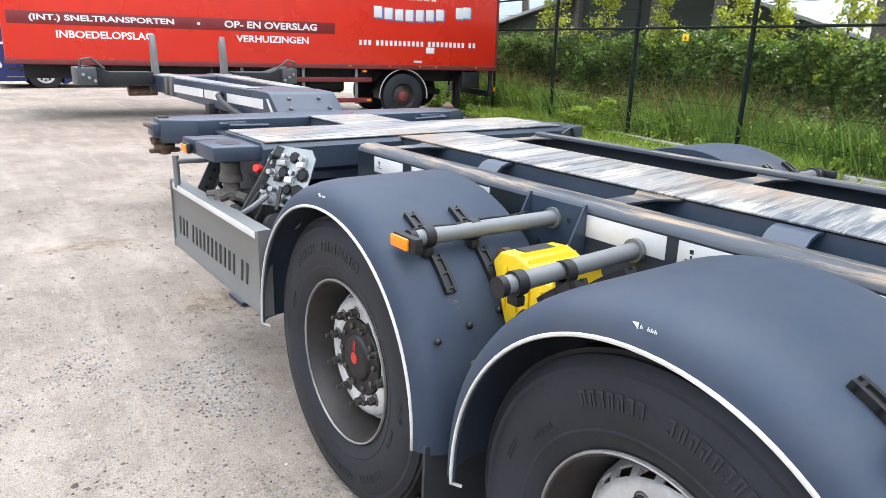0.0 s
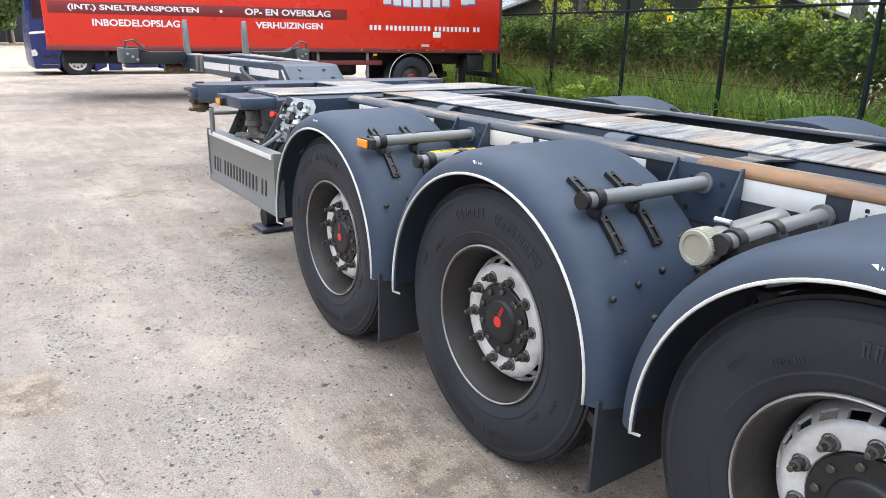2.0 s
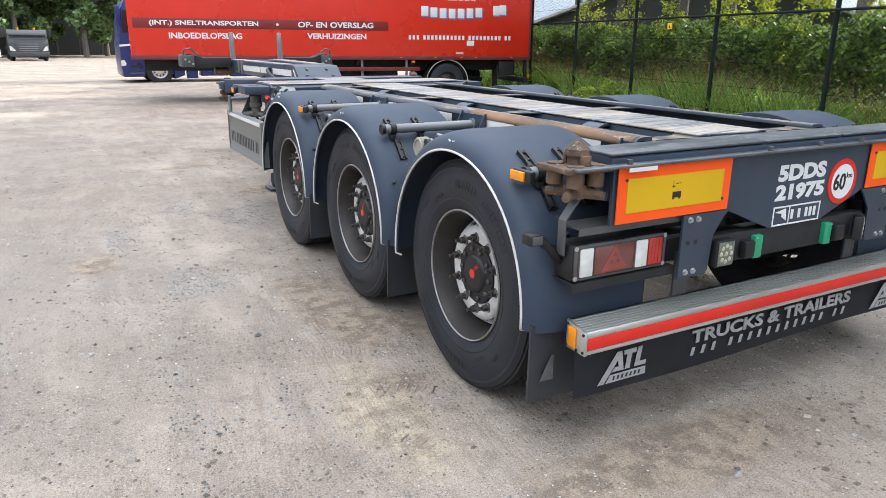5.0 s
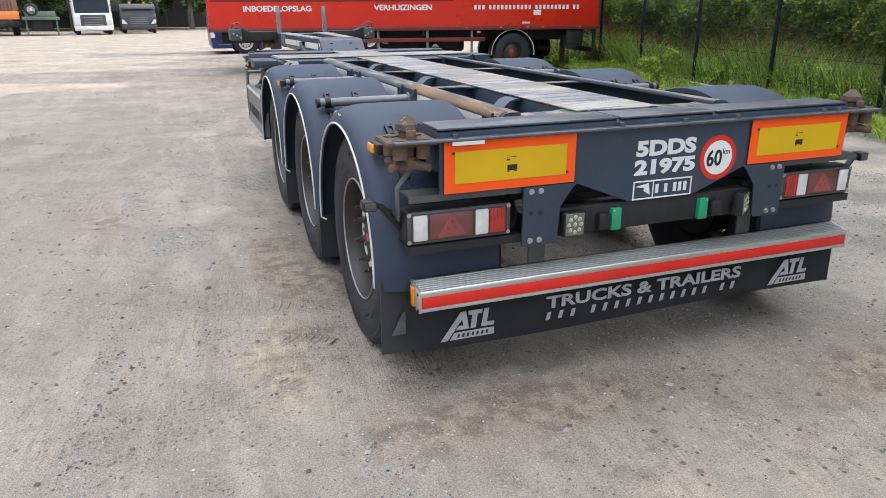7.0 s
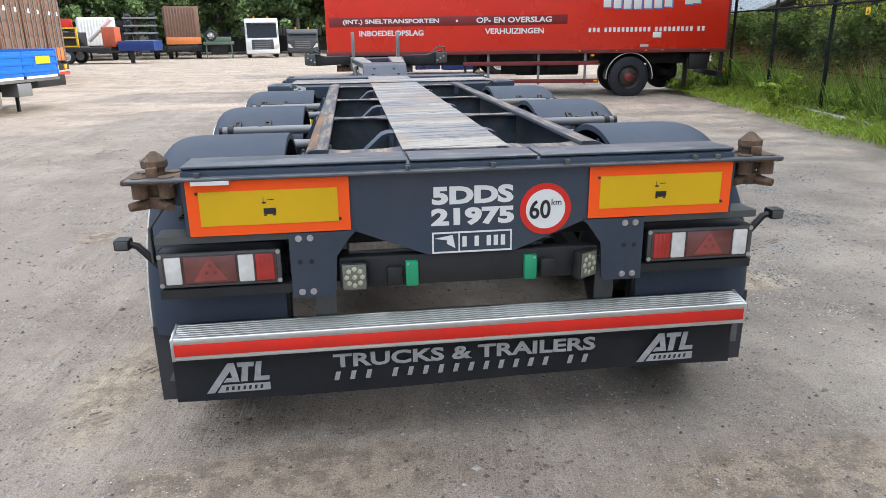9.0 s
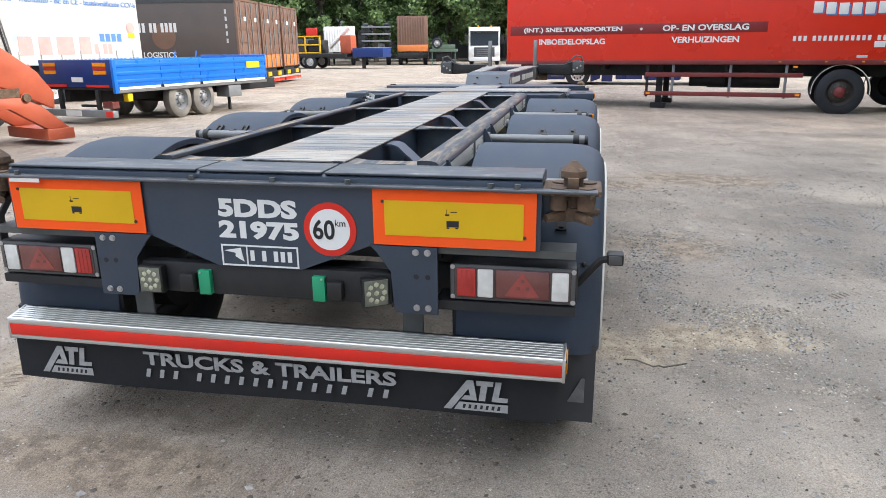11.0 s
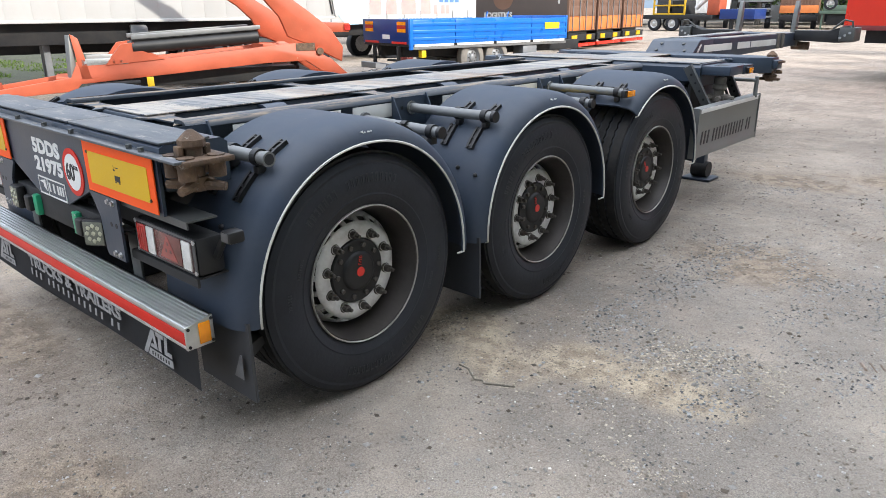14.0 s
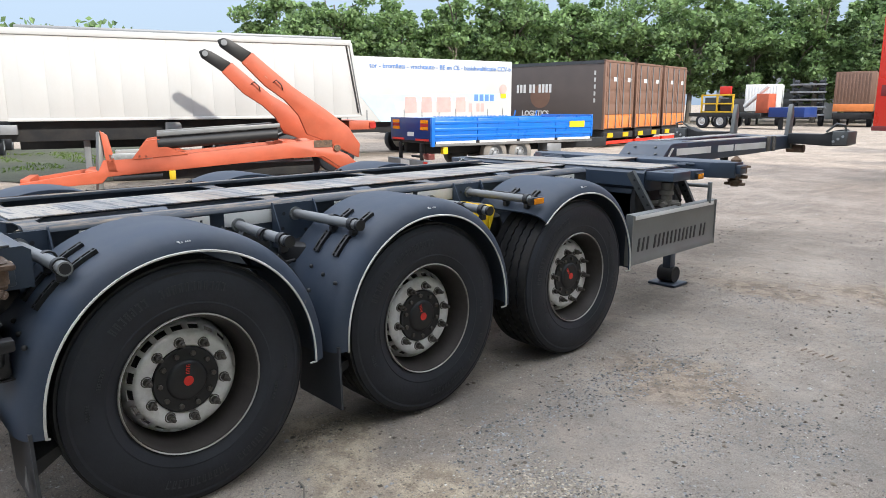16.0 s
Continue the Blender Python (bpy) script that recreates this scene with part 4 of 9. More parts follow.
# ---------- wheels ----------
def wheel_meshes():
    out = {}
    bm = B()
    R, W = 0.520, 0.19
    prof = [(-0.155, 0.300), (-0.175, 0.33), (-0.192, 0.40), (-0.188, 0.455), (-0.176, 0.495), (-0.168, 0.508), (-0.158, 0.510)]
    prof += [(0.158, 0.510), (0.168, 0.508), (0.176, 0.495), (0.182, 0.485), (0.181, 0.474), (0.189, 0.455), (0.192, 0.42), (0.193, 0.40), (0.190, 0.372), (0.185, 0.352), (0.1865, 0.346), (0.183, 0.338), (0.175, 0.318), (0.166, 0.302), (0.158, 0.292)]
    lathe(bm, prof, 96)
    out["tyre"] = mesh_of("tyre", bm, M["tyre"], 28)
    # rim well and flange
    bm = B()
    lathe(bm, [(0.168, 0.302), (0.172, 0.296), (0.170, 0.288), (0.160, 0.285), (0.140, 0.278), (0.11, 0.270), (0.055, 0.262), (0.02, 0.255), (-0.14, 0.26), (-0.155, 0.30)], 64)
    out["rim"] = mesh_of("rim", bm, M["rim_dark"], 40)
    bm = B()
    lathe(bm, [(0.1675, 0.3005), (0.1760, 0.2990), (0.1778, 0.2965), (0.1758, 0.2938), (0.168, 0.2925)], 64)
    out["flange"] = mesh_of("flange", bm, M["flange"], 40)
    D = -0.003          # the disc stands close to the outer flange
    # disc with hand holes
    bm = B()
    seg = 120
    rings = [(x + D, r) for x, r in ((0.094, 0.142), (0.100, 0.146), (0.105, 0.175), (0.1045, 0.198), (0.099, 0.211), (0.093, 0.217), (0.068, 0.236), (0.052, 0.245), (0.0, 0.256))]
    vs = [[bm.verts.new((x, r * math.cos(2 * math.pi * i / seg), r * math.sin(2 * math.pi * i / seg))) for i in range(seg)] for x, r in rings]
    for k in range(len(rings) - 1):
        for i in range(seg):
            if k == 5 and i % 6 in (0, 1, 2, 3):
                continue
            j = (i + 1) % seg
            bm.faces.new((vs[k][i], vs[k][j], vs[k + 1][j], vs[k + 1][i]))
    bmesh.ops.recalc_face_normals(bm, faces=bm.faces)
    bmesh.ops.solidify(bm, geom=bm.faces[:], thickness=0.008)
    out["wheel"] = mesh_of("wheel", bm, M["rim"], 40)
    # hub
    bm = B()
    lathe(bm, [(0.0, 0.141), (0.113, 0.141), (0.117, 0.137), (0.118, 0.094), (0.120, 0.088), (0.127, 0.084), (0.132, 0.078), (0.134, 0.060), (0.135, 0.0)], 48)
    out["hub"] = mesh_of("hub", bm, M["black"], 35)
    bm = B()
    lathe(bm, [(0.135, 0.0215), (0.1375, 0.0205), (0.1385, 0.0)], 24)
    out["badge"] = mesh_of("badge", bm, M["red"])
    bm = B()
    for k in range(3):
        mm = Matrix.Rotation(0.5, 4, 'X') @ Matrix.Translation((0, 0.030 + 0.015 * k, 0))
        box(bm, 0.1345, 0.1362, 0.0, 0.0026, 0.0, 0.016, m=mm)
        box(bm, 0.1345, 0.1362, 0.0072, 0.0098, 0.0, 0.016 if k == 1 else 0.009, m=mm)
        box(bm, 0.1345, 0.1362, 0.0026, 0.0098, 0.0132, 0.016, m=mm)
    out["badge_bar"] = mesh_of("badge_bar", bm, M["red"], 0)
    bm = B()
    lathe(bm, [(0.117, 0.0115), (0.125, 0.0115), (0.128, 0.009), (0.128, 0.0)], 10)
    out["hub_bolt"] = mesh_of("hub_bolt", bm, M["nut"])
    bm = B()
    lathe(bm, [(0.100, 0.023), (0.106, 0.023), (0.109, 0.019)], 16)
    lathe(bm, [(0.109, 0.0165), (0.132, 0.0155), (0.134, 0.012), (0.134, 0.0085), (0.155, 0.0085), (0.157, 0.006), (0.157, 0.0)], 8)
    out["wheel_nut"] = mesh_of("wheel_nut", bm, M["nut"], 40)
    # raised signs on the sidewall: upright strokes of uneven height
    bm = B()
    rs = np.random.RandomState(2)
    for word, count, lo, hi in ((0.0, 11, 0.402, 0.437), (0.78, 7, 0.402, 0.437), (1.50, 9, 0.372, 0.386), (1.85, 6, 0.408, 0.424)):
        for k in range(count):
            a = word + k * (hi - lo) * 1.75
            for da, r0, r1, w in ((0, lo, hi, 0.16), (0.5, lo, lo + (hi - lo) * rs.choice((0.18, 0.6, 1.0)), 0.16), (0.25, hi - (hi - lo) * 0.18, hi, 0.5)):
                mm = Matrix.Rotation(a + da * (hi - lo) * 1.3, 4, 'X')
                h = (hi - lo) * w * 0.5
                f = lambda r: 0.1905 + 0.003 * max(0.0, 1 - abs(r - 0.405) / 0.04)
                q = [bm.verts.new(mm @ Vector((x, r, e))) for r, x in ((r0, f(r0) + 0.0010), (r1, f(r1) + 0.0010)) for e in (-h, h)]
                bm.faces.new((q[0], q[1], q[3], q[2]))
    ex = bmesh.ops.extrude_face_region(bm, geom=bm.faces[:])
    bmesh.ops.translate(bm, verts=[v for v in ex["geom"] if isinstance(v, bmesh.types.BMVert)], vec=(0.0012, 0, 0))
    bmesh.ops.recalc_face_normals(bm, faces=bm.faces)
    out["sidewall_bar"] = mesh_of("sidewall_bar", bm, M["tyre_word"], 0)
    # tread: five ribs with notched edges, dusty on top
    bm = B()
    for a0, a1 in ((-0.160, -0.104), (-0.086, -0.042), (-0.024, 0.024), (0.042, 0.086), (0.104, 0.160)):
        n = 240
        rings = []
        for i in range(n):
            t = 2 * math.pi * i / n
            d = 0.0035 if i % 4 < 2 else -0.0035
            edge0, edge1 = a0 + (d if abs(a0) < 0.15 else 0), a1 + (d if abs(a1) < 0.15 else 0)
            rings.append([bm.verts.new((x, r * math.cos(t), r * math.sin(t))) for x, r in ((edge0, 0.508), (edge0, 0.5205 - 0.25 * max(0, -a0 - 0.15)), (edge1, 0.5205), (edge1, 0.508))])
        for u, v in zip(rings, rings[1:] + rings[:1]):
            for j in range(3):
                bm.faces.new((u[j], u[j + 1], v[j + 1], v[j]))
    bmesh.ops.recalc_face_normals(bm, faces=bm.faces)
    out["tread"] = mesh_of("tread", bm, M["tread"], 20)
    bm = B()
    lathe(bm, [(-0.20, 0.0), (-0.20, 0.20), (0.03, 0.20), (0.05, 0.14)], 32)
    out["brake_drum"] = mesh_of("brake_drum", bm, M["under"])
    return out


WM = wheel_meshes()


def wheel(x, y, z, s, parent, turn=0.0):
    m = Matrix.Translation((x, y, z)) @ Matrix.Rotation(0 if s > 0 else math.pi, 4, 'Z') @ Matrix.Rotation(turn, 4, 'X')
    w = part("wheel", WM["wheel"], None, parent, "dusty alloy wheel disc", m)
    out = Matrix.Translation((-0.012, 0, 0))
    for k in ("rim", "flange", "brake_drum"):
        part(k, WM[k], None, w)
    t = part("tyre", WM["tyre"], None, w, "worn black super-single tyre")
    part("tread", WM["tread"], None, t, "dusty ribbed tread")
    for a in (0.3, 0.3 + math.pi):
        tagged(part("sidewall_lettering", WM["sidewall_bar"], None, w, m=Matrix.Rotation(a, 4, 'X')), kind="stuff")
    h = part("hub", WM["hub"], None, w, "black hub cap", out)
    part("badge", WM["badge"], None, w, "red round badge", out)
    part("badge_word_bar", WM["badge_bar"], None, w, m=out)
    for i in range(10):
        a = 2 * math.pi * (i + 0.25) / 10
        part("wheel_nut", WM["wheel_nut"], None, w, m=Matrix.Translation((-0.004, 0.1675 * math.cos(a), 0.1675 * math.sin(a))))
    for i in range(10):
        a = 2 * math.pi * (i + 0.6) / 10
        part("hub_bolt", WM["hub_bolt"], None, w, m=Matrix.Translation((-0.012, 0.115 * math.cos(a), 0.115 * math.sin(a))))
    return w


for i, y in enumerate(AXLES):
    for s in (-1, 1):
        wheel(1.030 if s > 0 else -1.006, y, HZ, s, trailer, 0.35 * i + (0.9 if s > 0 else 0.2))
    bm = cyl(B(), (-0.85, y, HZ), (0.85, y, HZ), 0.073, 20)
    part("axle", bm, M["under"], trailer)
    for s in (-1, 1):
        part("trailing_arm", prism(B(), [(y + 0.62, 0.74), (y + 0.55, 0.66), (y + 0.1, 0.58), (y - 0.1, 0.58), (y - 0.40, 0.56), (y - 0.40, 0.61), (y - 0.1, 0.64), (y + 0.1, 0.66), (y + 0.5, 0.80)], 'x', s * 0.56, s * 0.62), M["under"], trailer)
        prof = [(0.60, 0.07), (0.62, 0.10), (0.65, 0.145), (0.71, 0.155), (0.76, 0.145), (0.775, 0.135), (0.79, 0.145), (0.86, 0.155), (0.915, 0.14), (0.93, 0.11), (0.93, 0.0)]
        part("air_spring", lathe(B(), prof, 24), M["black"], trailer, "black rubber air spring", Matrix.Translation((s * 0.70, y - 0.42, 0)) @ Matrix.Rotation(-math.pi / 2, 4, 'Y'))
        part("damper", cyl(B(), (s * 0.50, y - 0.08, 0.60), (s * 0.48, y + 0.32, 0.86), 0.03, 12), M["under"], trailer)
        part("brake_chamber", cyl(B(), (s * 0.66, y + 0.10, 0.62), (s * 0.66, y + 0.36, 0.66), 0.075, 16), M["under"], trailer)

# ---------- mudguards ----------
GA, GB = 0.645, 0.660


def on_guard(yc, th, off=0.0):
    """A squarish arch; off runs along its normal."""
    c, sn = math.cos(th), math.sin(th)
    e = 2 / 2.05
    u, v = math.copysign(abs(c) ** e, c), math.copysign(abs(sn) ** e, sn)
    n = Vector((math.copysign(abs(u) ** 1.05, u) / GA, math.copysign(abs(v) ** 1.05, v) / GB)).normalized()
    return yc + GA * u + n.x * off, HZ - 0.012 + GB * v + n.y * off


def guard_mesh(s, th1=182):
    bm = B()
    sec = [(0.715, -0.030), (0.715, -0.004), (0.722, 0.0), (1.10, 0.0), (1.150, -0.004), (1.19, -0.013), (1.218, -0.027), (1.236, -0.047), (1.246, -0.070), (1.249, -0.086), (1.240, -0.088), (1.229, -0.060), (1.205, -0.036), (1.15, -0.018), (1.10, -0.014), (0.735, -0.014), (0.73, -0.030)]
    n = 44
    rings = []
    for i in range(n + 1):
        th = radians(-2 + (th1 + 2) * i / n)
        r = []
        for x, o in sec:
            y, z = on_guard(0, th, o)
            r.append(bm.verts.new((s * x, y, z)))
        rings.append(r)
    k = len(sec)
    for a, b in zip(rings, rings[1:]):
        for j in range(k):
            bm.faces.new((a[j], a[(j + 1) % k], b[(j + 1) % k], b[j]))
    bm.faces.new(rings[0])
    bm.faces.new(rings[-1][::-1])
    bmesh.ops.recalc_face_normals(bm, faces=bm.faces)
    return mesh_of("mudguard", bm, M["guard"], 50)


def trim_mesh(s, th1=182):
    pts = []
    for i in range(49):
        y, z = on_guard(0, radians(-2 + (th1 + 2) * i / 48), -0.083)
        pts.append((s * 1.2505, y, z))
    pts = [(s * 1.225, pts[0][1] - 0.015, pts[0][2] - 0.012)] + pts + [(s * 1.225, pts[-1][1] + 0.015, pts[-1][2] - 0.012)]
    return mesh_of("edge_trim", sweep(B(), pts, 0.0052, 6), M["trim"], 60)


def pad_mesh(s, th0, th1):
    """Slotted black clamp pad that follows the guard."""
    bm = B()
    n = 12
    for a, b, h in ((0.0, 0.011, 0.016), (0.029, 0.040, 0.016), (0.011, 0.029, 0.009)):
        rings = []
        for i in range(n + 1):
            th = th0 + (th1 - th0) * i / n
            q = [(a, -0.004), (b, -0.004), (b, h), (a, h)]
            rings.append([bm.verts.new((s * x, *on_guard(0, th, o))) for x, o in q])
        for u, v in zip(rings, rings[1:]):
            for j in range(4):
                bm.faces.new((u[j], u[(j + 1) % 4], v[(j + 1) % 4], v[j]))
        bm.faces.new(rings[0])
        bm.faces.new(rings[-1])
    for i in range(3):
        th = th0 + (th1 - th0) * (i + 0.3) / 2.6
        y, z = on_guard(0, th, 0.006)
        m = Matrix.Translation((0, y, z)) @ Matrix.Rotation(th - math.pi / 2, 4, 'X')
        box(bm, 0.0, s * 0.040, -0.004, 0.004, -0.008, 0.009, m=m)
    bmesh.ops.recalc_face_normals(bm, faces=bm.faces)
    return mesh_of("clamp_pad", bm, M["black"], 30)


TH_R, TH_F = radians(127.0), radians(47.0)
GM = {}
for s in (-1, 1):
    GM[s] = dict(guard=guard_mesh(s), trim=trim_mesh(s), pad_up=pad_mesh(s, TH_R - 0.20, TH_R - 0.02), pad_dn=pad_mesh(s, TH_R + 0.07, TH_R + 0.26),
                 pad_fu=pad_mesh(s, TH_F + 0.05, TH_F + 0.27), pad_fd=pad_mesh(s, TH_F - 0.27, TH_F - 0.05))
short_guard, short_trim = guard_mesh(1, 133), trim_mesh(1, 133)      # the broken guard
bolt_dome = mesh_of("dome_bolt", ball(B(), (0, 0, 0), 0.014, (0.8, 0.8, 0.8), 2), M["black"])


def clamp_ring(x, y, z):
    bm = B()
    lathe(bm, [(x - 0.016, 0.026), (x - 0.016, 0.033), (x + 0.016, 0.033), (x + 0.016, 0.026)], 20, (0, y, z), closed=True)
    box(bm, x - 0.014, x + 0.014, y - 0.02, y + 0.02, z - 0.058, z - 0.030, bev=0.004)
    return bm


def support_tube(yc, s, rear, lamp, hollow=False):
    th = TH_R if rear else TH_F
    y, z = on_guard(yc, th, 0.046 if rear else 0.075)
    yi, zi = y - (0.03 if rear else -0.03), z + 0.005
    xe = 1.165
    if yc < 1 and s < 0 and rear:          # the hindmost left tube sits lower and further back
        y, yi, z, zi = y - 0.02, yi - 0.02, z - 0.02, zi - 0.02
    if yc < 1 and s < 0 and not rear:      # shares its clamps with the document tube
        y, yi, xe = y - 0.055, yi - 0.075, 1.125
    bm = cyl(B(), (s * 0.618, yi, zi), (s * xe, y, z), 0.025, 20)
    tube = part("support_tube", bm, M["galv"], trailer, "galvanised mudguard support tube")
    part("flange_ring", cyl(B(), (s * 0.623, yi, zi), (s * 0.640, yi, zi), 0.036, 20), M["galv"], tube)
    part("end_plug", cyl(B(), (s * (xe - 0.005), y, z), (s * (xe + 0.015), y, z), 0.0275, 20), M["black"] if not hollow else M["galv"], tube)
    if hollow:
        part("bore", cyl(B(), (s * 1.1795, y, z), (s * 1.1806, y, z), 0.0205, 20), M["black_letter"], tube)
    for x in (xe - 0.05, xe - 0.22):
        part("clamp", clamp_ring(s * x, y - 0.0 + 0.001, z), M["black"], tube)
    if lamp:
        lm = part("side_marker_lamp", bx(s * 1.178, s * 1.206, y - 0.075, y + 0.045, z - 0.026, z + 0.020, bev=0.006), M["black"], tube, "amber side marker lamp")
        part("lens", bx(s * 1.206, s * 1.216, y - 0.045, y + 0.042, z - 0.021, z + 0.015, bev=0.004), M["lens_amber"], lm)
        pts = [(s * (1.17 - 0.075 * k), y + 0.010 * math.sin(k * 2.2), z + 0.027) for k in range(7)]
        part("cable", sweep(B(), pts, 0.004, 6), M["black"], tube)
        for k in range(3):
            part("cable_tie", lathe(B(), [(s * (1.06 - 0.16 * k) - 0.004, 0.0265), (s * (1.06 - 0.16 * k) + 0.004, 0.0265)], 16, (0, y, z)), M["black"], tube)
    # bracket of two bent plates on the rail
    br = B()
    for d in (-0.135, 0.115):
        prism(br, [(s * 0.624, 1.135), (s * 0.633, 1.135), (s * 0.735, 0.93), (s * 0.735, 0.90), (s * 0.624, 0.90)], 'y', yi + d - 0.004, yi + d + 0.004)
    box(br, s * 0.624, s * 0.630, yi - 0.135, yi + 0.115, 0.90, 1.125)
    box(br, s * 0.630, s * 0.732, yi - 0.135, yi + 0.115, 0.897, 0.903)
    if rear:
        bk = part("tube_bracket", br, M["chassis"], trailer)
        for u, v in ((-0.07, 1.07), (0.05, 1.075), (-0.08, 0.99), (0.06, 0.97), (0.0, 1.095)):
            part("hole", cyl(B(), (s * 0.630, yi + u, v), (s * 0.6308, yi + u, v), 0.010, 10), M["black_letter"], bk)
    return tube


for i, yc in enumerate(AXLES):
    for s in (-1, 1):
        broken = i == 2 and s > 0
        g = part("mudguard", short_guard if broken else GM[s]["guard"], None, trailer, "dark grey mudguard broken off behind its crown" if broken else "dark grey plastic mudguard with a pale edge", Matrix.Translation((0, yc, 0)))
        part("edge_trim", short_trim if broken else GM[s]["trim"], None, g)
        for x in (1.07, 0.90):
            for k in (("pad_up",) if broken else ("pad_up", "pad_dn")):
                part("clamp_pad", GM[s][k], None, g, m=Matrix.Translation((s * x, 0, 0)))
            if (i, s) in ((0, -1), (1, -1), (1, 1), (0, 1)):
                for k in ("pad_fu", "pad_fd"):
                    part("clamp_pad", GM[s][k], None, g, m=Matrix.Translation((s * x, 0, 0)))
        for th, x in ((26, 1.16),) if broken else ((153, 1.18), (151, 1.06), (149, 0.94), (26, 1.17)):
            y, z = on_guard(0, radians(th), 0.004)
            part("dome_bolt", bolt_dome, None, g, m=Matrix.Translation((s * x, y, z)))
        # maker's decal: a small arrow and bars near the crown
        y, z = on_guard(0, radians(88 if s < 0 else 91), -0.044)
        dm = facing((s * 1.2365, y, z - 0.004), (0, s, 0.06), (-s * 0.42, 0, 0.91)) @ Matrix.Diagonal((0.62, 0.55, 1, 1))
        dec = prism(B(), [(-0.04, 0.018), (-0.018, 0.022), (-0.014, 0.0), (-0.025, 0.008)], 'z', 0, 0.0015)
        for k in range(5):
            if k != 1:
                box(dec, -0.007 + 0.013 * k, -0.0045 + 0.013 * k, 0.003, 0.017, 0, 0.0012)
                box(dec, -0.001 + 0.013 * k, 0.0012 + 0.013 * k, 0.003, 0.012, 0, 0.0012)
        part("maker_decal", dec, M["white"], g, "small white maker's decal", m=dm, smooth=0)
        support_tube(yc, s, True, (i in (0, 2)) and not (i == 0 and s > 0), hollow=(i == 0 and s > 0))
        if i < 2:
            support_tube(yc, s, False, False)
        if broken:
            continue
        # flap behind the wheel
        yf = yc - 0.60
        fl = B()
        prism(fl, [(yf - 0.014, 0.50), (yf - 0.002, 0.50), (yf + 0.004, 0.178), (yf - 0.008, 0.178)], 'x', s * 0.86, s * 1.238)
        f = part("mudflap", fl, M["flap"], trailer, "black rubber mudflap")
        part("flap_stay", bx(s * 0.70, s * 0.74, yf - 0.03, yf + 0.03, 0.42, 0.78, bev=0.005), M["under"], trailer)
        part("flap_bracket", prism(B(), [(yf + 0.01, 0.30), (yf + 0.10, 0.36), (yf + 0.10, 0.40), (yf + 0.01, 0.36)], 'x', s * 0.95, s * 1.16), M["under"], trailer)
# corner of company mark on the hindmost flaps
for s in (-1, 1):
    part("flap_mark", prism(B(), [(0, 0), (0.05, 0.10), (0.062, 0.10), (0.062, 0.0)], 'z', 0, 0.0015), M["faint_letter"], trailer, m=facing((s * 1.20 - (0.0 if s < 0 else 0.06), 0.088, 0.27), (1, 0, 0)), smooth=0)

# document tube with cream cap beside the front left tube of the last guard
dt = part("document_tube", cyl(B(), (-0.70, 1.255, 1.014), (-1.11, 1.215, 1.014), 0.040, 24), M["galv"], trailer, "pale document tube with a cream screw cap")
cap = B()
ribs = [(1.0 if i % 2 else 0.955) for i in range(88)]
ends = []
for x in (-1.150, -1.100):
    ends.append([cap.verts.new((x, 1.215 + 0.0505 * r * math.cos(2 * math.pi * i / 88), 1.014 + 0.0505 * r * math.sin(2 * math.pi * i / 88))) for i, r in enumerate(ribs)])
for i in range(88):
    cap.faces.new((ends[0][i], ends[0][(i + 1) % 88], ends[1][(i + 1) % 88], ends[1][i]))
cap.faces.new(ends[0])
cap.faces.new(ends[1])
lathe(cap, [(-1.150, 0.048), (-1.156, 0.045), (-1.156, 0.036), (-1.151, 0.034), (-1.151, 0.0)], 40, (0, 1.215, 1.014))
part("screw_cap", cap, M["cream"], dt)
part("hose_clip", cyl(B(), (-1.01, 1.226, 1.014), (-1.03, 1.224, 1.014), 0.044, 20), M["black"], dt)
part("clip_screw", cyl(B(), (-1.02, 1.205, 1.064), (-1.02, 1.255, 1.064), 0.008, 8), M["steel"], dt)

# yellow wheel chocks in their holders
for s in (-1, 1):
    bm = prism(B(), [(2.62, 0.80), (2.75, 0.80), (2.82, 0.985), (2.79, 1.02), (2.72, 1.025), (2.58, 0.975), (2.55, 0.93)], 'x', s * 0.72, s * 0.940, bev=0.008)
    ck = part("wheel_chock", bm, M["yellow"], trailer, "yellow plastic wheel chock in its holder")
    for k in range(5):
        part("rib", prism(B(), [(2.565 + 0.034 * k, 0.958 + 0.0125 * k), (2.585 + 0.034 * k, 0.966 + 0.0125 * k), (2.577 + 0.034 * k, 0.992 + 0.010 * k)], 'x', s * 0.735, s * 0.925), M["yellow"], ck)
    for k in range(4):
        part("side_rib", bx(s * 0.940, s * 0.948, 2.60 + 0.05 * k, 2.61 + 0.05 * k, 0.86, 0.955 + 0.01 * k, bev=0.002), M["yellow"], ck)
    part("grip_slot", bx(s * 0.77, s * 0.89, 2.725, 2.775, 1.0225, 1.0262), M["black_letter"], ck)
    part("holder_pin", cyl(B(), (s * 0.68, 2.84, 0.98), (s * 0.86, 2.84, 0.98), 0.012, 10), M["galv"], ck)
    part("holder_knob", cyl(B(), (s * 0.86, 2.84, 0.98), (s * 0.885, 2.84, 0.98), 0.03, 14), M["rust"], ck)
    part("holder_strap", bx(s * 0.715, s * 0.89, 2.668, 2.692, 0.790, 0.800, bev=0.002), M["black"], ck)
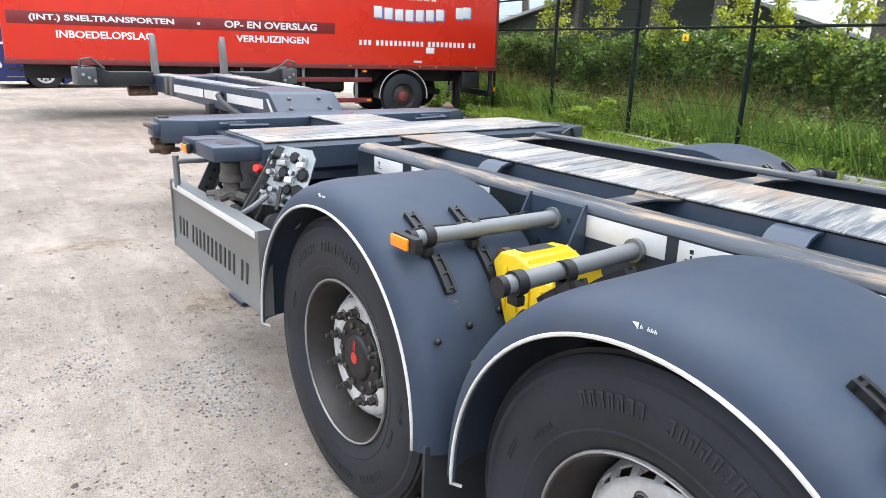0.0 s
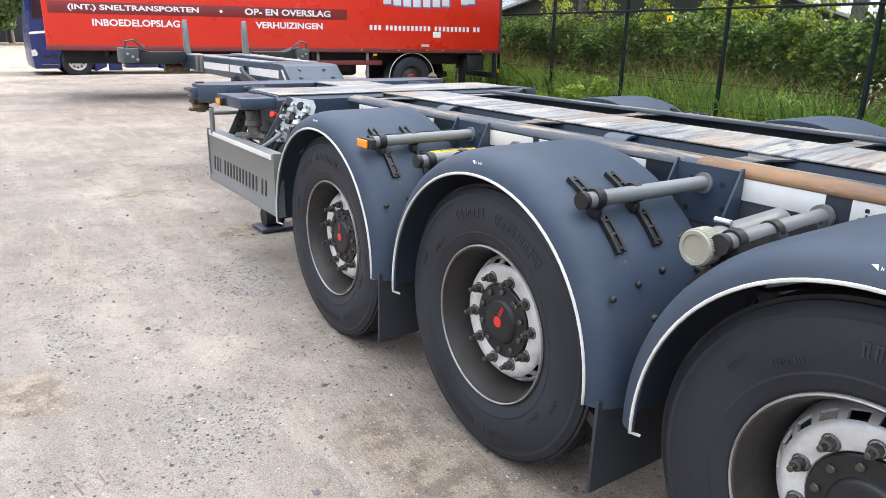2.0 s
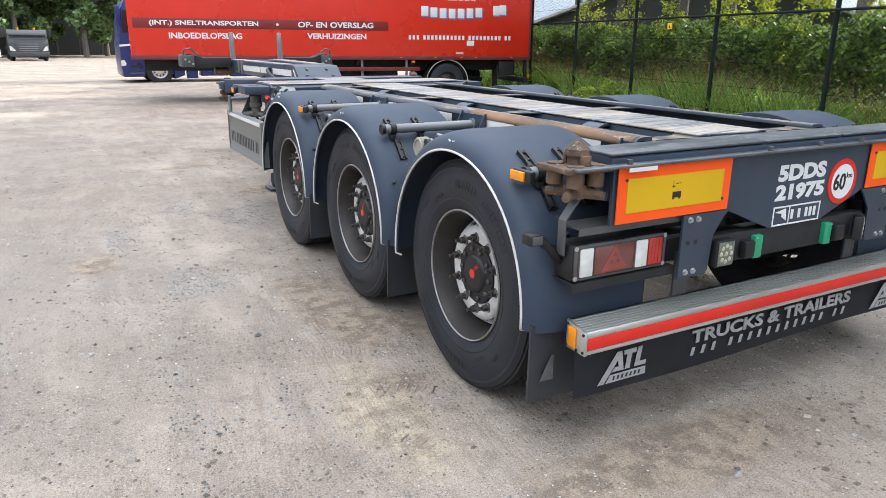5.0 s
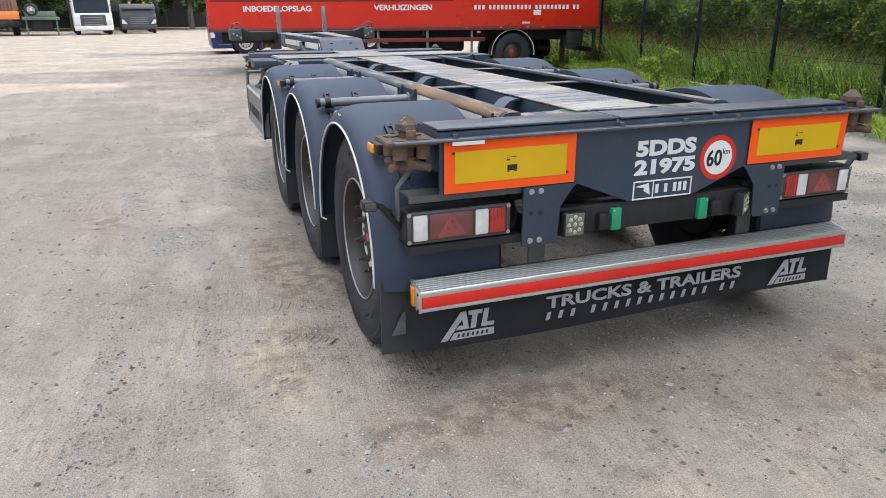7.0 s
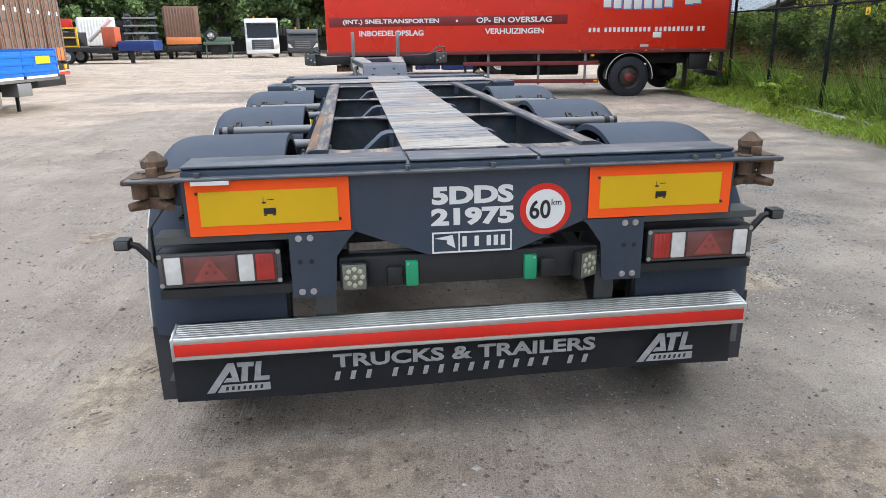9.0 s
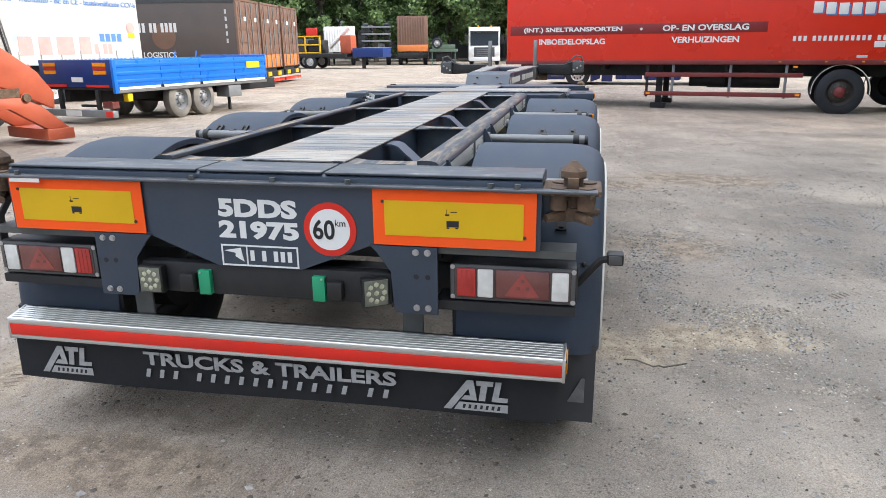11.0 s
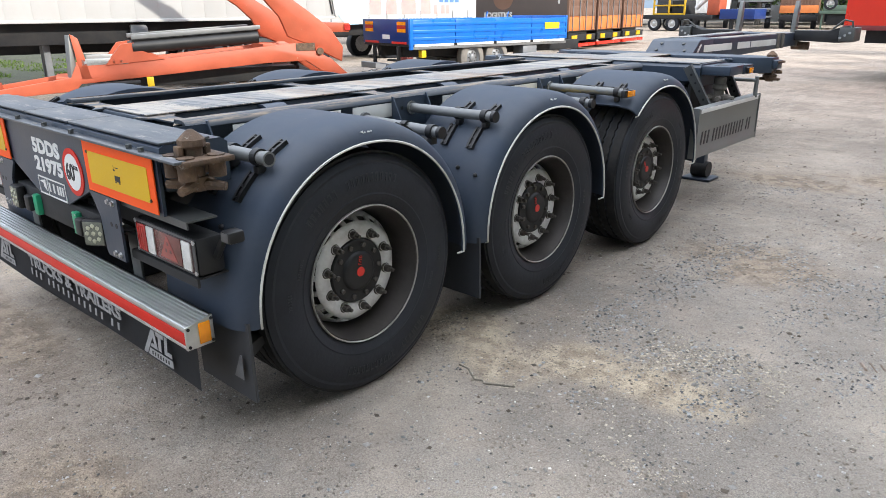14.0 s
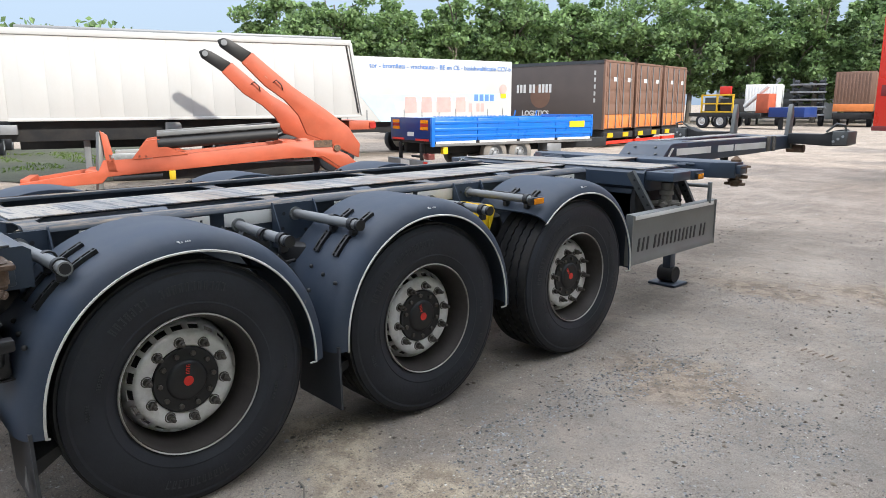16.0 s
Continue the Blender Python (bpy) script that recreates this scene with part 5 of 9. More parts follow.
for y0, pts in ((0, [(-0.75, 1.0, 0.92), (-0.80, 1.2, 0.83), (-0.78, 1.5, 0.82), (-0.70, 1.75, 0.90)]), (1, [(-0.72, 2.45, 0.90), (-0.80, 2.7, 0.78), (-0.76, 2.95, 0.84), (-0.70, 3.1, 0.95)]), (2, [(0.72, 1.0, 0.92), (0.80, 1.25, 0.84), (0.76, 1.6, 0.85)]), (3, [(0.70, 2.3, 0.95), (0.80, 2.6, 0.80), (0.72, 3.0, 0.9)])):
    part("air_hose", sweep(B(), pts, 0.009, 8), M["black"], trailer)
part("air_tank", cyl(B(), (-0.36, 1.1, 0.70), (-0.36, 1.9, 0.70), 0.12, 24), M["under"], trailer)
part("air_tank", cyl(B(), (0.36, 2.3, 0.70), (0.36, 3.1, 0.70), 0.12, 24), M["under"], trailer)

# ---------- front bolsters ----------
part("front_bolster", prism(B(), [(4.44, 1.105), (4.47, 1.132), (4.97, 1.132), (5.0, 1.105), (5.0, 1.00), (4.92, 0.96), (4.52, 0.96), (4.44, 1.00)], 'x', -1.0, 1.0), M["chassis"], trailer)
part("bolster_top_plate", bx(-0.98, 0.98, 4.46, 4.98, 1.1325, 1.139, bev=0.002), M["scraped"], trailer, "scraped streaky bolster top")
part("bolster_web", bx(-0.86, 0.86, 4.50, 4.56, 0.72, 0.97, bev=0.006), M["chassis"], trailer)
for s in (-1, 1):
    # lock box ends of the front bolster
    e = part("lock_box", prism(B(), [(s * 0.97, 4.46), (s * 1.22, 4.49), (s * 1.22, 4.76), (s * 0.97, 4.80)], 'z', 1.05, 1.12, bev=0.008), M["chassis"], trailer)
    part("lock_slot", bx(s * 1.06, s * 1.15, 4.56, 4.68, 1.1203, 1.1215), M["black_letter"], e)
    part("lock_stem", lathe(B(), [(0.88, 0.0), (0.88, 0.040), (0.93, 0.040), (0.935, 0.055), (0.97, 0.055), (0.975, 0.048), (1.03, 0.048)], 18), M["casting"], e, m=Matrix.Translation((s * 1.10, 4.62, 0)) @ Matrix.Rotation(-math.pi / 2, 4, 'Y'))
    hw = B()
    for a in range(5):
        t = a * 2 * math.pi / 5
        cyl(hw, (s * 1.10, 4.62, 0.87), (s * 1.10 + 0.12 * math.cos(t), 4.62 + 0.12 * math.sin(t), 0.865), 0.028, 8, 0.02)
    cyl(hw, (s * 1.10, 4.62, 0.85), (s * 1.10, 4.62, 0.89), 0.06, 14)
    part("handwheel", hw, M["casting"], e)
    part("second_lock_box", prism(B(), [(s * 0.98, 4.82), (s * 1.20, 4.84), (s * 1.22, 4.98), (s * 0.98, 4.98)], 'z', 1.04, 1.115, bev=0.008), M["chassis"], trailer)
    ml = part("side_marker_lamp", bx(s * 1.215, s * 1.235, 4.84, 4.94, 1.045, 1.095, bev=0.004), M["black"], trailer, "amber side marker lamp")
    part("lens", bx(s * 1.235, s * 1.243, 4.85, 4.93, 1.05, 1.09, bev=0.003), M["lens_amber"], ml)
    # bolster of the container front locks
    bm = prism(B(), [(s * 0.20, 5.58), (s * 0.95, 5.60), (s * 1.14, 5.70), (s * 1.14, 5.87), (s * 0.95, 5.92), (s * 0.20, 5.94)], 'z', 0.985, 1.125, bev=0.012)
    lb = part("lock_bolster", bm, M["chassis"], trailer)
    part("lock_shoe", bx(s * 1.10, s * 1.18, 5.72, 5.85, 1.02, 1.10, bev=0.012), M["chassis"], lb)
    twist_lock(s * 1.09, 5.82, 1.09, s, trailer, raised=s > 0)
    part("lock_nut", lathe(B(), [(0.905, 0.0), (0.905, 0.034), (0.935, 0.042), (0.94, 0.060), (0.965, 0.064), (0.97, 0.045), (0.99, 0.045)], 14), M["rust"], lb, m=Matrix.Translation((s * 1.10, 5.80, 0)) @ Matrix.Rotation(-math.pi / 2, 4, 'Y'))
    part("lock_crossbar", bx(s * 1.01, s * 1.19, 5.775, 5.825, 0.915, 0.94, bev=0.008), M["rust"], lb)
    part("hand_lever", sweep(B(), [(s * 0.55, 5.48, 1.09), (s * 0.80, 5.46, 1.10), (s * 0.82, 5.56, 1.10), (s * 0.66, 5.57, 1.10)], 0.014, 6), M["chassis"], trailer)
    part("lever_plate", bx(s * 0.50, s * 0.85, 5.40, 5.60, 1.04, 1.06, bev=0.004), M["chassis"], trailer)
    # perforated stays from the bolster down and out to the side board
    for top, foot in (((0.93, 4.36, 1.12), (1.20, 4.46, 0.62)), ((1.02, 4.98, 1.02), (1.20, 5.00, 0.66))):
        pa, pb = Vector((s * top[0], top[1], top[2])), Vector((s * foot[0], foot[1], foot[2]))
        d = (pb - pa)
        zz = d.normalized()
        yy = (Vector((1, 0, 0)) - zz * zz.x).normalized()
        mm = Matrix.Translation((pa + pb) / 2) @ Matrix((yy.cross(zz), yy, zz)).transposed().to_4x4()
        st = part("board_stay", box(B(), -0.005, 0.005, -0.040, 0.040, -d.length / 2, d.length / 2, bev=0.002, m=mm), M["stay"], trailer, "perforated grey steel stay")
        part("stay_edge", box(B(), -0.028, -0.005, 0.034, 0.040, -d.length / 2, d.length / 2, m=mm), M["stay"], st)
        for k in range(7):
            for sd in (-1, 1):
                q = mm @ Vector((sd * 0.0052, 0, (k - 3) * d.length / 8))
                part("hole", cyl(B(), q, q + (mm.to_3x3() @ Vector((sd * 0.001, 0, 0))), 0.010, 10), M["black_letter"], st)
        for k in (1.9, 2.7):
            q = mm @ Vector((0, 0, k * d.length / 8))
            part("stay_bolt", cyl(B(), q - (mm.to_3x3() @ Vector((0.02, 0, 0))), q + (mm.to_3x3() @ Vector((0.02, 0, 0))), 0.018, 6), M["steel"], st)
        part("stay_foot", bx(s * 1.10, s * 1.22, foot[1] - 0.03, foot[1] + 0.03, foot[2] - 0.06, foot[2] + 0.02, bev=0.005), M["under"], trailer)
    part("stay_bar", cyl(B(), (s * 1.06, 5.02, 0.98), (s * 1.24, 5.05, 0.98), 0.016, 12), M["galv"], trailer)
    part("stay_grip", cyl(B(), (s * 1.24, 5.05, 0.84), (s * 1.24, 5.05, 1.01), 0.017, 12), M["galv"], trailer)
    # side board
    bd = B()
    prism(bd, [(s * 1.232, 0.50), (s * 1.245, 0.495), (s * 1.245, 0.53), (s * 1.238, 0.54), (s * 1.238, 0.815), (s * 1.245, 0.825), (s * 1.245, 0.855), (s * 1.19, 0.862), (s * 1.19, 0.856), (s * 1.230, 0.85)], 'y', 3.92, 5.17)
    box(bd, s * 1.19, s * 1.247, 3.915, 3.925, 0.49, 0.862)
    box(bd, s * 1.19, s * 1.247, 5.165, 5.175, 0.49, 0.862)
    board = part("side_board", bd, M["board"], trailer, "dull grey metal side guard board")
    part("reflective_tape", bx(s * 1.2452, s * 1.2475, 3.95, 5.12, 0.822, 0.853, bev=0.0005), M["white_tape"], board)
    start = (s * 1.2392, 5.08, 0.585) if s < 0 else (s * 1.2392, 4.00, 0.585)
    bars("web_address_bar", (3, 11, 2), 1.04, 0.098, facing(start, (0, s, 0)), M["black_letter"], board, slant=0.16, fill=0.40)
    # support leg and foot
    leg = part("support_leg", bx(s * 0.64, s * 0.75, 5.40, 5.52, 0.30, 1.0, bev=0.01), M["under"], trailer)
    part("inner_leg", bx(s * 0.655, s * 0.735, 5.415, 5.505, 0.10, 0.32, bev=0.006), M["chassis"], leg)
    part("foot", bx(s * 0.56, s * 0.83, 5.34, 5.58, -0.014, 0.010, bev=0.006), M["chassis"], leg)
    part("foot_pivot", cyl(B(), (s * 0.62, 5.46, 0.085), (s * 0.77, 5.46, 0.085), 0.075, 20), M["under"], leg)
    part("leg_brace", cyl(B(), (s * 0.70, 5.40, 0.35), (s * 0.55, 4.70, 0.85), 0.022, 10), M["under"], trailer)

# valve panel on the left side
pm = facing((-1.06, 4.40, 0.86), (0.56, -0.83, 0.0), (0.33, 0.06, 0.94)) @ Matrix.Diagonal((0.80, 1.06, 1, 1))
plate = prism(B(), [(u, v) for u, v in ((0.0, 0.03), (0.03, 0.0), (0.27, 0.0), (0.30, 0.03), (0.31, 0.22), (0.27, 0.26), (0.05, 0.27), (0.0, 0.23))], 'z', -0.008, 0.0)
plate.transform(pm)
vp = part("valve_panel", plate, M["panel"], trailer, "zinc valve panel with couplings and knobs")
for u, v, r, k, d in ((0.05, 0.215, 0.014, "black", 0.05), (0.115, 0.225, 0.012, "steel", 0.03), (0.175, 0.22, 0.022, "black", 0.012), (0.24, 0.215, 0.014, "panel", 0.04), (0.06, 0.145, 0.015, "panel", 0.05), (0.13, 0.15, 0.024, "black", 0.015), (0.20, 0.15, 0.014, "steel", 0.045), (0.255, 0.145, 0.026, "black", 0.012), (0.045, 0.075, 0.016, "black", 0.05), (0.11, 0.07, 0.016, "panel", 0.06), (0.18, 0.075, 0.022, "black", 0.014), (0.245, 0.07, 0.028, "black", 0.010), (0.08, 0.02, 0.012, "steel", 0.03), (0.20, 0.02, 0.012, "black", 0.05), (-0.03, 0.155, 0.022, "red", 0.045)):
    kn = part("valve_knob", cyl(B(), pm @ Vector((u, v, 0)), pm @ Vector((u, v, d)), r, 14, r * 0.8), M[k], vp, "red valve knob" if k == "red" else "")
    part("knob_collar", cyl(B(), pm @ Vector((u, v, 0)), pm @ Vector((u, v, d * 0.3)), r * 1.3, 8), M["steel"] if k in ("steel", "panel") else M["black"], kn)
for u, v, w, h, k in ((0.08, 0.178, 0.06, 0.026, "panel"), (0.16, 0.105, 0.05, 0.028, "white_tape"), (0.02, 0.045, 0.045, 0.024, "steel"), (0.215, 0.178, 0.045, 0.024, "white_tape"), (0.09, 0.108, 0.04, 0.02, "black"), (0.02, 0.18, 0.03, 0.022, "white_tape"), (0.14, 0.03, 0.04, 0.02, "panel")):
    part("valve_body", box(B(), u, u + w, v, v + h, 0, 0.030, bev=0.004, m=pm), M[k], vp)
part("coupling_lever", sweep(B(), [pm @ Vector(q) for q in ((0.10, 0.04, 0.05), (0.06, -0.02, 0.09), (0.00, -0.06, 0.10), (-0.05, -0.05, 0.09))], 0.014, 8), M["galv"], vp)
for k, pts in enumerate((((0.05, 0.05, 0.06), (0.02, -0.03, 0.08), (0.06, -0.10, 0.03), (0.20, -0.12, -0.05)), ((0.19, 0.08, 0.07), (0.22, -0.02, 0.10), (0.26, -0.08, 0.02), (0.33, -0.08, -0.08)))):
    part("panel_hose", sweep(B(), [pm @ Vector(q) for q in pts], 0.010, 8), M["black"], trailer)
for s in (-1, 1):
    # plain dark box added to fill the open gap under the bolsters
    part("gap_filler_box", bx(s * 0.58, s * 0.90, 4.50, 5.10, 0.52, 0.95, bev=0.02), M["under"], trailer)
    part("spring_cylinder", cyl(B(), (s * 0.95, 4.72, 0.60), (s * 0.95, 5.02, 0.66), 0.07, 18), M["under"], trailer)
    part("bracket_plate", prism(B(), [(4.40, 0.98), (4.60, 0.98), (4.56, 0.52), (4.46, 0.52)], 'x', s * 0.93, s * 0.95), M["under"], trailer)
    part("side_hose", sweep(B(), [(s * 1.02, 4.86, 0.98), (s * 1.06, 4.92, 0.86), (s * 1.0, 4.96, 0.78), (s * 0.92, 4.9, 0.72)], 0.012, 8), M["black"], trailer)
part("valve_cylinder", cyl(B(), (-1.13, 3.98, 0.86), (-1.06, 4.20, 0.80), 0.05, 18), M["under"], trailer)
part("valve_cylinder", cyl(B(), (-1.12, 3.86, 0.90), (-1.02, 3.98, 0.90), 0.035, 14), M["galv"], trailer)

# ---------- gooseneck and front end ----------
def splay(bm):
    """Narrows the neck towards the rear."""
    for v in bm.verts:
        v.co.x *= 0.62 + 0.38 * min(1.05, max(0.0, (v.co.y - 6.17) / 2.81))
    return bm


bm = prism(B(), [(5.95, 1.09), (6.00, 1.108), (6.15, 1.226), (6.19, 1.240), (6.48, 1.243), (6.48, 0.98), (5.95, 0.98)], 'x', -0.42, 0.42, bev=0.008)
neck = part("neck_block", splay(bm), M["chassis"], trailer, "sloped bolted neck block")
for x, y in ((-0.13, 6.115), (0.11, 6.115), (-0.15, 6.035), (0.16, 6.035)):
    z = 1.108 + (y - 6.0) * 0.787
    part("bolt", cyl(B(), (x, y, z), (x, y - 0.006, z + 0.008), 0.016, 6), M["stay"], neck)
for s in (-1, 1):
    part("reflective_tape", splay(prism(B(), [(6.17, 1.195), (6.21, 1.195), (6.10, 1.07), (6.05, 1.07)], 'x', s * 0.421, s * 0.4245)), M["white_tape"], neck)
    beam = part("neck_beam", splay(prism(B(), [(6.45, 1.240), (8.98, 1.240), (8.98, 1.09), (7.9, 1.06), (6.45, 1.03)], 'x', s * 0.18, s * 0.42, bev=0.010)), M["chassis"], trailer)
    # the scraped material's pale tone paints in the sky's reflection on the beam
    part("beam_top_sheen", splay(bx(s * 0.195, s * 0.405, 6.60, 8.95, 1.2405, 1.245, bev=0.001)), M["scraped"], beam)
    for a, b in ((6.26, 6.92), (7.07, 7.40), (7.43, 8.15)):
        part("reflective_tape", splay(prism(B(), [(a, 1.115), (b, 1.115), (b, 1.185), (a, 1.185)], 'x', s * 0.421, s * 0.4245)), M["white_tape"], beam)
    for a in (8.18, 8.32, 8.80):
        part("beam_clamp", splay(bx(s * 0.39, s * 0.435, a, a + 0.07, 1.07, 1.25, bev=0.006)), M["casting"], beam)
    # stanchions
    st = prism(B(), [(8.80, 1.235), (8.92, 1.235), (8.93, 1.53), (8.90, 1.625), (8.87, 1.625), (8.84, 1.51)], 'x', s * 0.325, s * 0.378, bev=0.006)
    part("stanchion", st, M["board"], trailer, "worn grey steel stanchion")
    fe = part("front_cross_beam", prism(B(), [(s * 0.41, 1.27), (s * 0.80, 1.27), (s * 0.95, 1.32), (s * 1.02, 1.33), (s * 1.08, 1.28), (s * 1.08, 1.14), (s * 0.90, 1.13), (s * 0.41, 1.15)], 'y', 8.70, 8.92, bev=0.01), M["under"], trailer)
    part("front_lock_box", bx(s * 0.93, s * 1.10, 8.66, 8.98, 1.15, 1.31, bev=0.012), M["stay"], fe)
    part("lock_handle", sweep(B(), [(s * 0.86, 8.68, 1.30), (s * 0.98, 8.64, 1.40), (s * 1.06, 8.66, 1.38), (s * 1.08, 8.70, 1.26)], 0.013, 6), M["stay"], fe)
    for k in range(3):
        part("lock_bolt", cyl(B(), (s * (0.95 + 0.05 * k), 8.66, 1.19 + 0.03 * k), (s * (0.95 + 0.05 * k), 8.645, 1.19 + 0.03 * k), 0.015, 6), M["steel"], fe)
part("neck_cross_plate", bx(-0.14, 0.14, 6.46, 6.95, 1.10, 1.236, bev=0.006), M["chassis"], trailer)
part("neck_front_plate", bx(-0.20, 0.20, 8.55, 8.96, 1.12, 1.236, bev=0.006), M["chassis"], trailer)
part("neck_underplate", bx(-0.15, 0.15, 6.9, 8.6, 1.05, 1.10), M["under"], trailer)
part("neck_pin", cyl(B(), (0.0, 7.9, 0.94), (0.0, 7.9, 1.08), 0.045, 16), M["under"], trailer)
part("neck_pipe", cyl(B(), (-0.35, 8.88, 1.08), (-0.62, 8.88, 1.08), 0.05, 16), M["rust"], trailer)
part("neck_pipe", cyl(B(), (0.35, 8.88, 1.08), (0.55, 8.88, 1.08), 0.05, 16), M["rust"], trailer)
part("coil_hose", sweep(B(), [(-0.31, 7.03, 1.17), (-0.345, 7.0, 1.16), (-0.355, 6.9, 1.12), (-0.345, 6.72, 1.07), (-0.30, 6.50, 1.02)], 0.026, 10), M["black"], trailer)
part("neck_foot", bx(-0.36, -0.28, 7.22, 7.32, 0.93, 1.08, bev=0.01), M["under"], trailer)

# ---------- vehicles round the yard ----------
M["red_box"] = mat("red_box_paint", (0.70, 0.030, 0.012), 0.28, var=0.05, scale=0.6, dirt=(0.5, 0.03, 0.02), dirt_amt=0.3, fine=200, bump=0.02)
M["maroon"] = mat("maroon_band", (0.20, 0.018, 0.018), 0.4, var=0.1)
M["maroon_frame"] = mat("maroon_frame_paint", (0.17, 0.02, 0.02), 0.5, var=0.15, dirt=(0.15, 0.1, 0.08), dirt_amt=0.3)
M["navy"] = mat("navy_cab_paint", (0.012, 0.022, 0.11), 0.3, var=0.1)
M["white_body"] = mat("off_white_body", (0.50, 0.50, 0.485), 0.5, var=0.05, scale=0.8, dirt=(0.40, 0.39, 0.36), dirt_amt=0.3, dirt_scale=0.9, stretch=(1, 1, 0.3))
M["blue_body"] = mat("bright_blue_paint", (0.004, 0.15, 0.60), 0.3, var=0.08, dirt=(0.05, 0.13, 0.4), dirt_amt=0.3)
M["blue_dark"] = mat("deep_blue_paint", (0.006, 0.03, 0.16), 0.4, var=0.1)
M["orange_paint"] = mat("orange_loader_paint", (0.45, 0.088, 0.038), 0.5, var=0.15, dirt=(0.42, 0.12, 0.06), dirt_amt=0.35, wear=(0.45, 0.33, 0.25), wear_at=0.66)
M["brown_cont"] = mat("brown_container_paint", (0.18, 0.10, 0.068), 0.5, var=0.12, dirt=(0.2, 0.12, 0.08), dirt_amt=0.3, dirt_scale=1.5)
M["brown_tarp"] = mat("brown_tarpaulin", (0.080, 0.064, 0.058), 0.55, var=0.12, scale=1.2)
M["cont_orange"] = mat("orange_container_band", (0.66, 0.20, 0.05), 0.5, var=0.1, dirt=(0.4, 0.15, 0.06), dirt_amt=0.3)
M["grey_dark"] = mat("dark_grey_paint", (0.05, 0.055, 0.06), 0.5, var=0.15)
M["grey_mid"] = mat("mid_grey_metal", (0.22, 0.23, 0.24), 0.5, metal=0.3, var=0.15)
M["pale_blue"] = mat("pale_blue_print", (0.45, 0.66, 0.80), 0.5, var=0.08)
M["pink"] = mat("faded_pink_print", (0.72, 0.36, 0.33), 0.5, var=0.1)
M["blue_print"] = mat("blue_print", (0.10, 0.22, 0.50), 0.5, var=0.1)
M["glass_dark"] = mat("dark_window_glass", (0.02, 0.025, 0.03), 0.08, var=0.1, bump=0)
M["dusty_tyre"] = mat("dusty_tyre_rubber", (0.16, 0.15, 0.135), 0.85, var=0.25, dirt=(0.35, 0.32, 0.28), dirt_amt=0.6)
M["army"] = mat("faded_green_paint", (0.09, 0.14, 0.10), 0.6, var=0.15)


def simple_wheel(x, y, z, r, w, parent, rim="rim", out=-1, hubcol=None, tyre="tyre"):
    """A wheel whose axle runs along y, its face towards out."""
    bm = B()
    lathe(bm, [(-w / 2, r * 0.58), (-w / 2, r * 0.72), (-w / 2 + 0.01, r * 0.88), (-w / 2 + 0.035, r * 0.985), (-w / 2 + 0.06, r), (w / 2 - 0.06, r), (w / 2 - 0.035, r * 0.985), (w / 2 - 0.01, r * 0.88), (w / 2, r * 0.72), (w / 2, r * 0.58)], 40)
    m = Matrix.Translation((x, y, z)) @ Matrix.Rotation(radians(90 * out), 4, 'Z')
    t = part("tyre", bm, M[tyre], parent, "", m)
    bm = B()
    lathe(bm, [(-w / 2, 0.02), (-w / 2, r * 0.60), (w / 2 - 0.02, r * 0.60), (w / 2 - 0.012, r * 0.57), (w / 2 - 0.05, r * 0.52), (w / 2 - 0.09, r * 0.46), (w / 2 - 0.07, r * 0.36), (w / 2 - 0.05, r * 0.24)], 32)
    part("rim", bm, M[rim], t)
    bm = B()
    lathe(bm, [(w / 2 - 0.05, r * 0.25), (w / 2 - 0.02, r * 0.22), (w / 2, r * 0.14), (w / 2 + 0.01, 0.0)], 20)
    part("hub", bm, M[hubcol or rim], t)
    for i in range(8):
        a = i * math.pi / 4
        part("wheel_nut", cyl(B(), (w / 2 - 0.065, r * 0.31 * math.cos(a), r * 0.31 * math.sin(a)), (w / 2 - 0.035, r * 0.31 * math.cos(a), r * 0.31 * math.sin(a)), 0.014, 6), M["nut"], t)
    return t


def slab(name, x0, x1, y0, y1, z0, z1, k, parent, bev=0.01, label=""):
    return part(name, bx(x0, x1, y0, y1, z0, z1, bev=bev), M[k], parent, label)


# --- red box semi-trailer ---
RM = along((-1.0, 16.95), (9.2, 14.83), -0.045) @ Matrix.Diagonal((1.055, 1.03, 1.11, 1.0))
red = thing("box_semi_trailer", "bright red box semi-trailer with white lettering and maroon band", "trailer", m=RM)
RL = 9.85
slab("box_body", 0, RL, 0, 2.5, 1.05, 3.52, "red_box", red, 0.03)
slab("bottom_rail", -0.01, RL + 0.01, -0.012, 2.51, 0.985, 1.075, "maroon_frame", red, 0.008)
slab("roof_rail", -0.01, RL + 0.01, -0.015, 2.515, 3.46, 3.54, "red_box", red, 0.012)
slab("corner_post", RL - 0.05, RL + 0.012, -0.014, 0.05, 1.075, 3.46, "maroon_frame", red, 0.006)
slab("lettering_band", 0.10, 6.0, -0.004, 0.0, 1.645, 1.855, "maroon", red, 0.0005)
RF = lambda x, z, y=-0.005: facing((x, y, z), (1, 0, 0))
for s, x, w, z in (("(INT.) SNELTRANSPORTEN", 0.45, 2.41, 1.685), ("INBOEDELOPSLAG", 0.85, 1.62, 1.43), ("OP- EN OVERSLAG", 3.78, 1.84, 1.695), ("VERHUIZINGEN", 3.99, 1.45, 1.445)):
    lettering("sign_writing", s, w, 0.128, RF(x, z), M["white"], red, bold=0.03, thick=0.003)
part("dot", cyl(B(), (3.30, -0.007, 1.75), (3.30, -0.003, 1.75), 0.03, 16), M["white"], red)
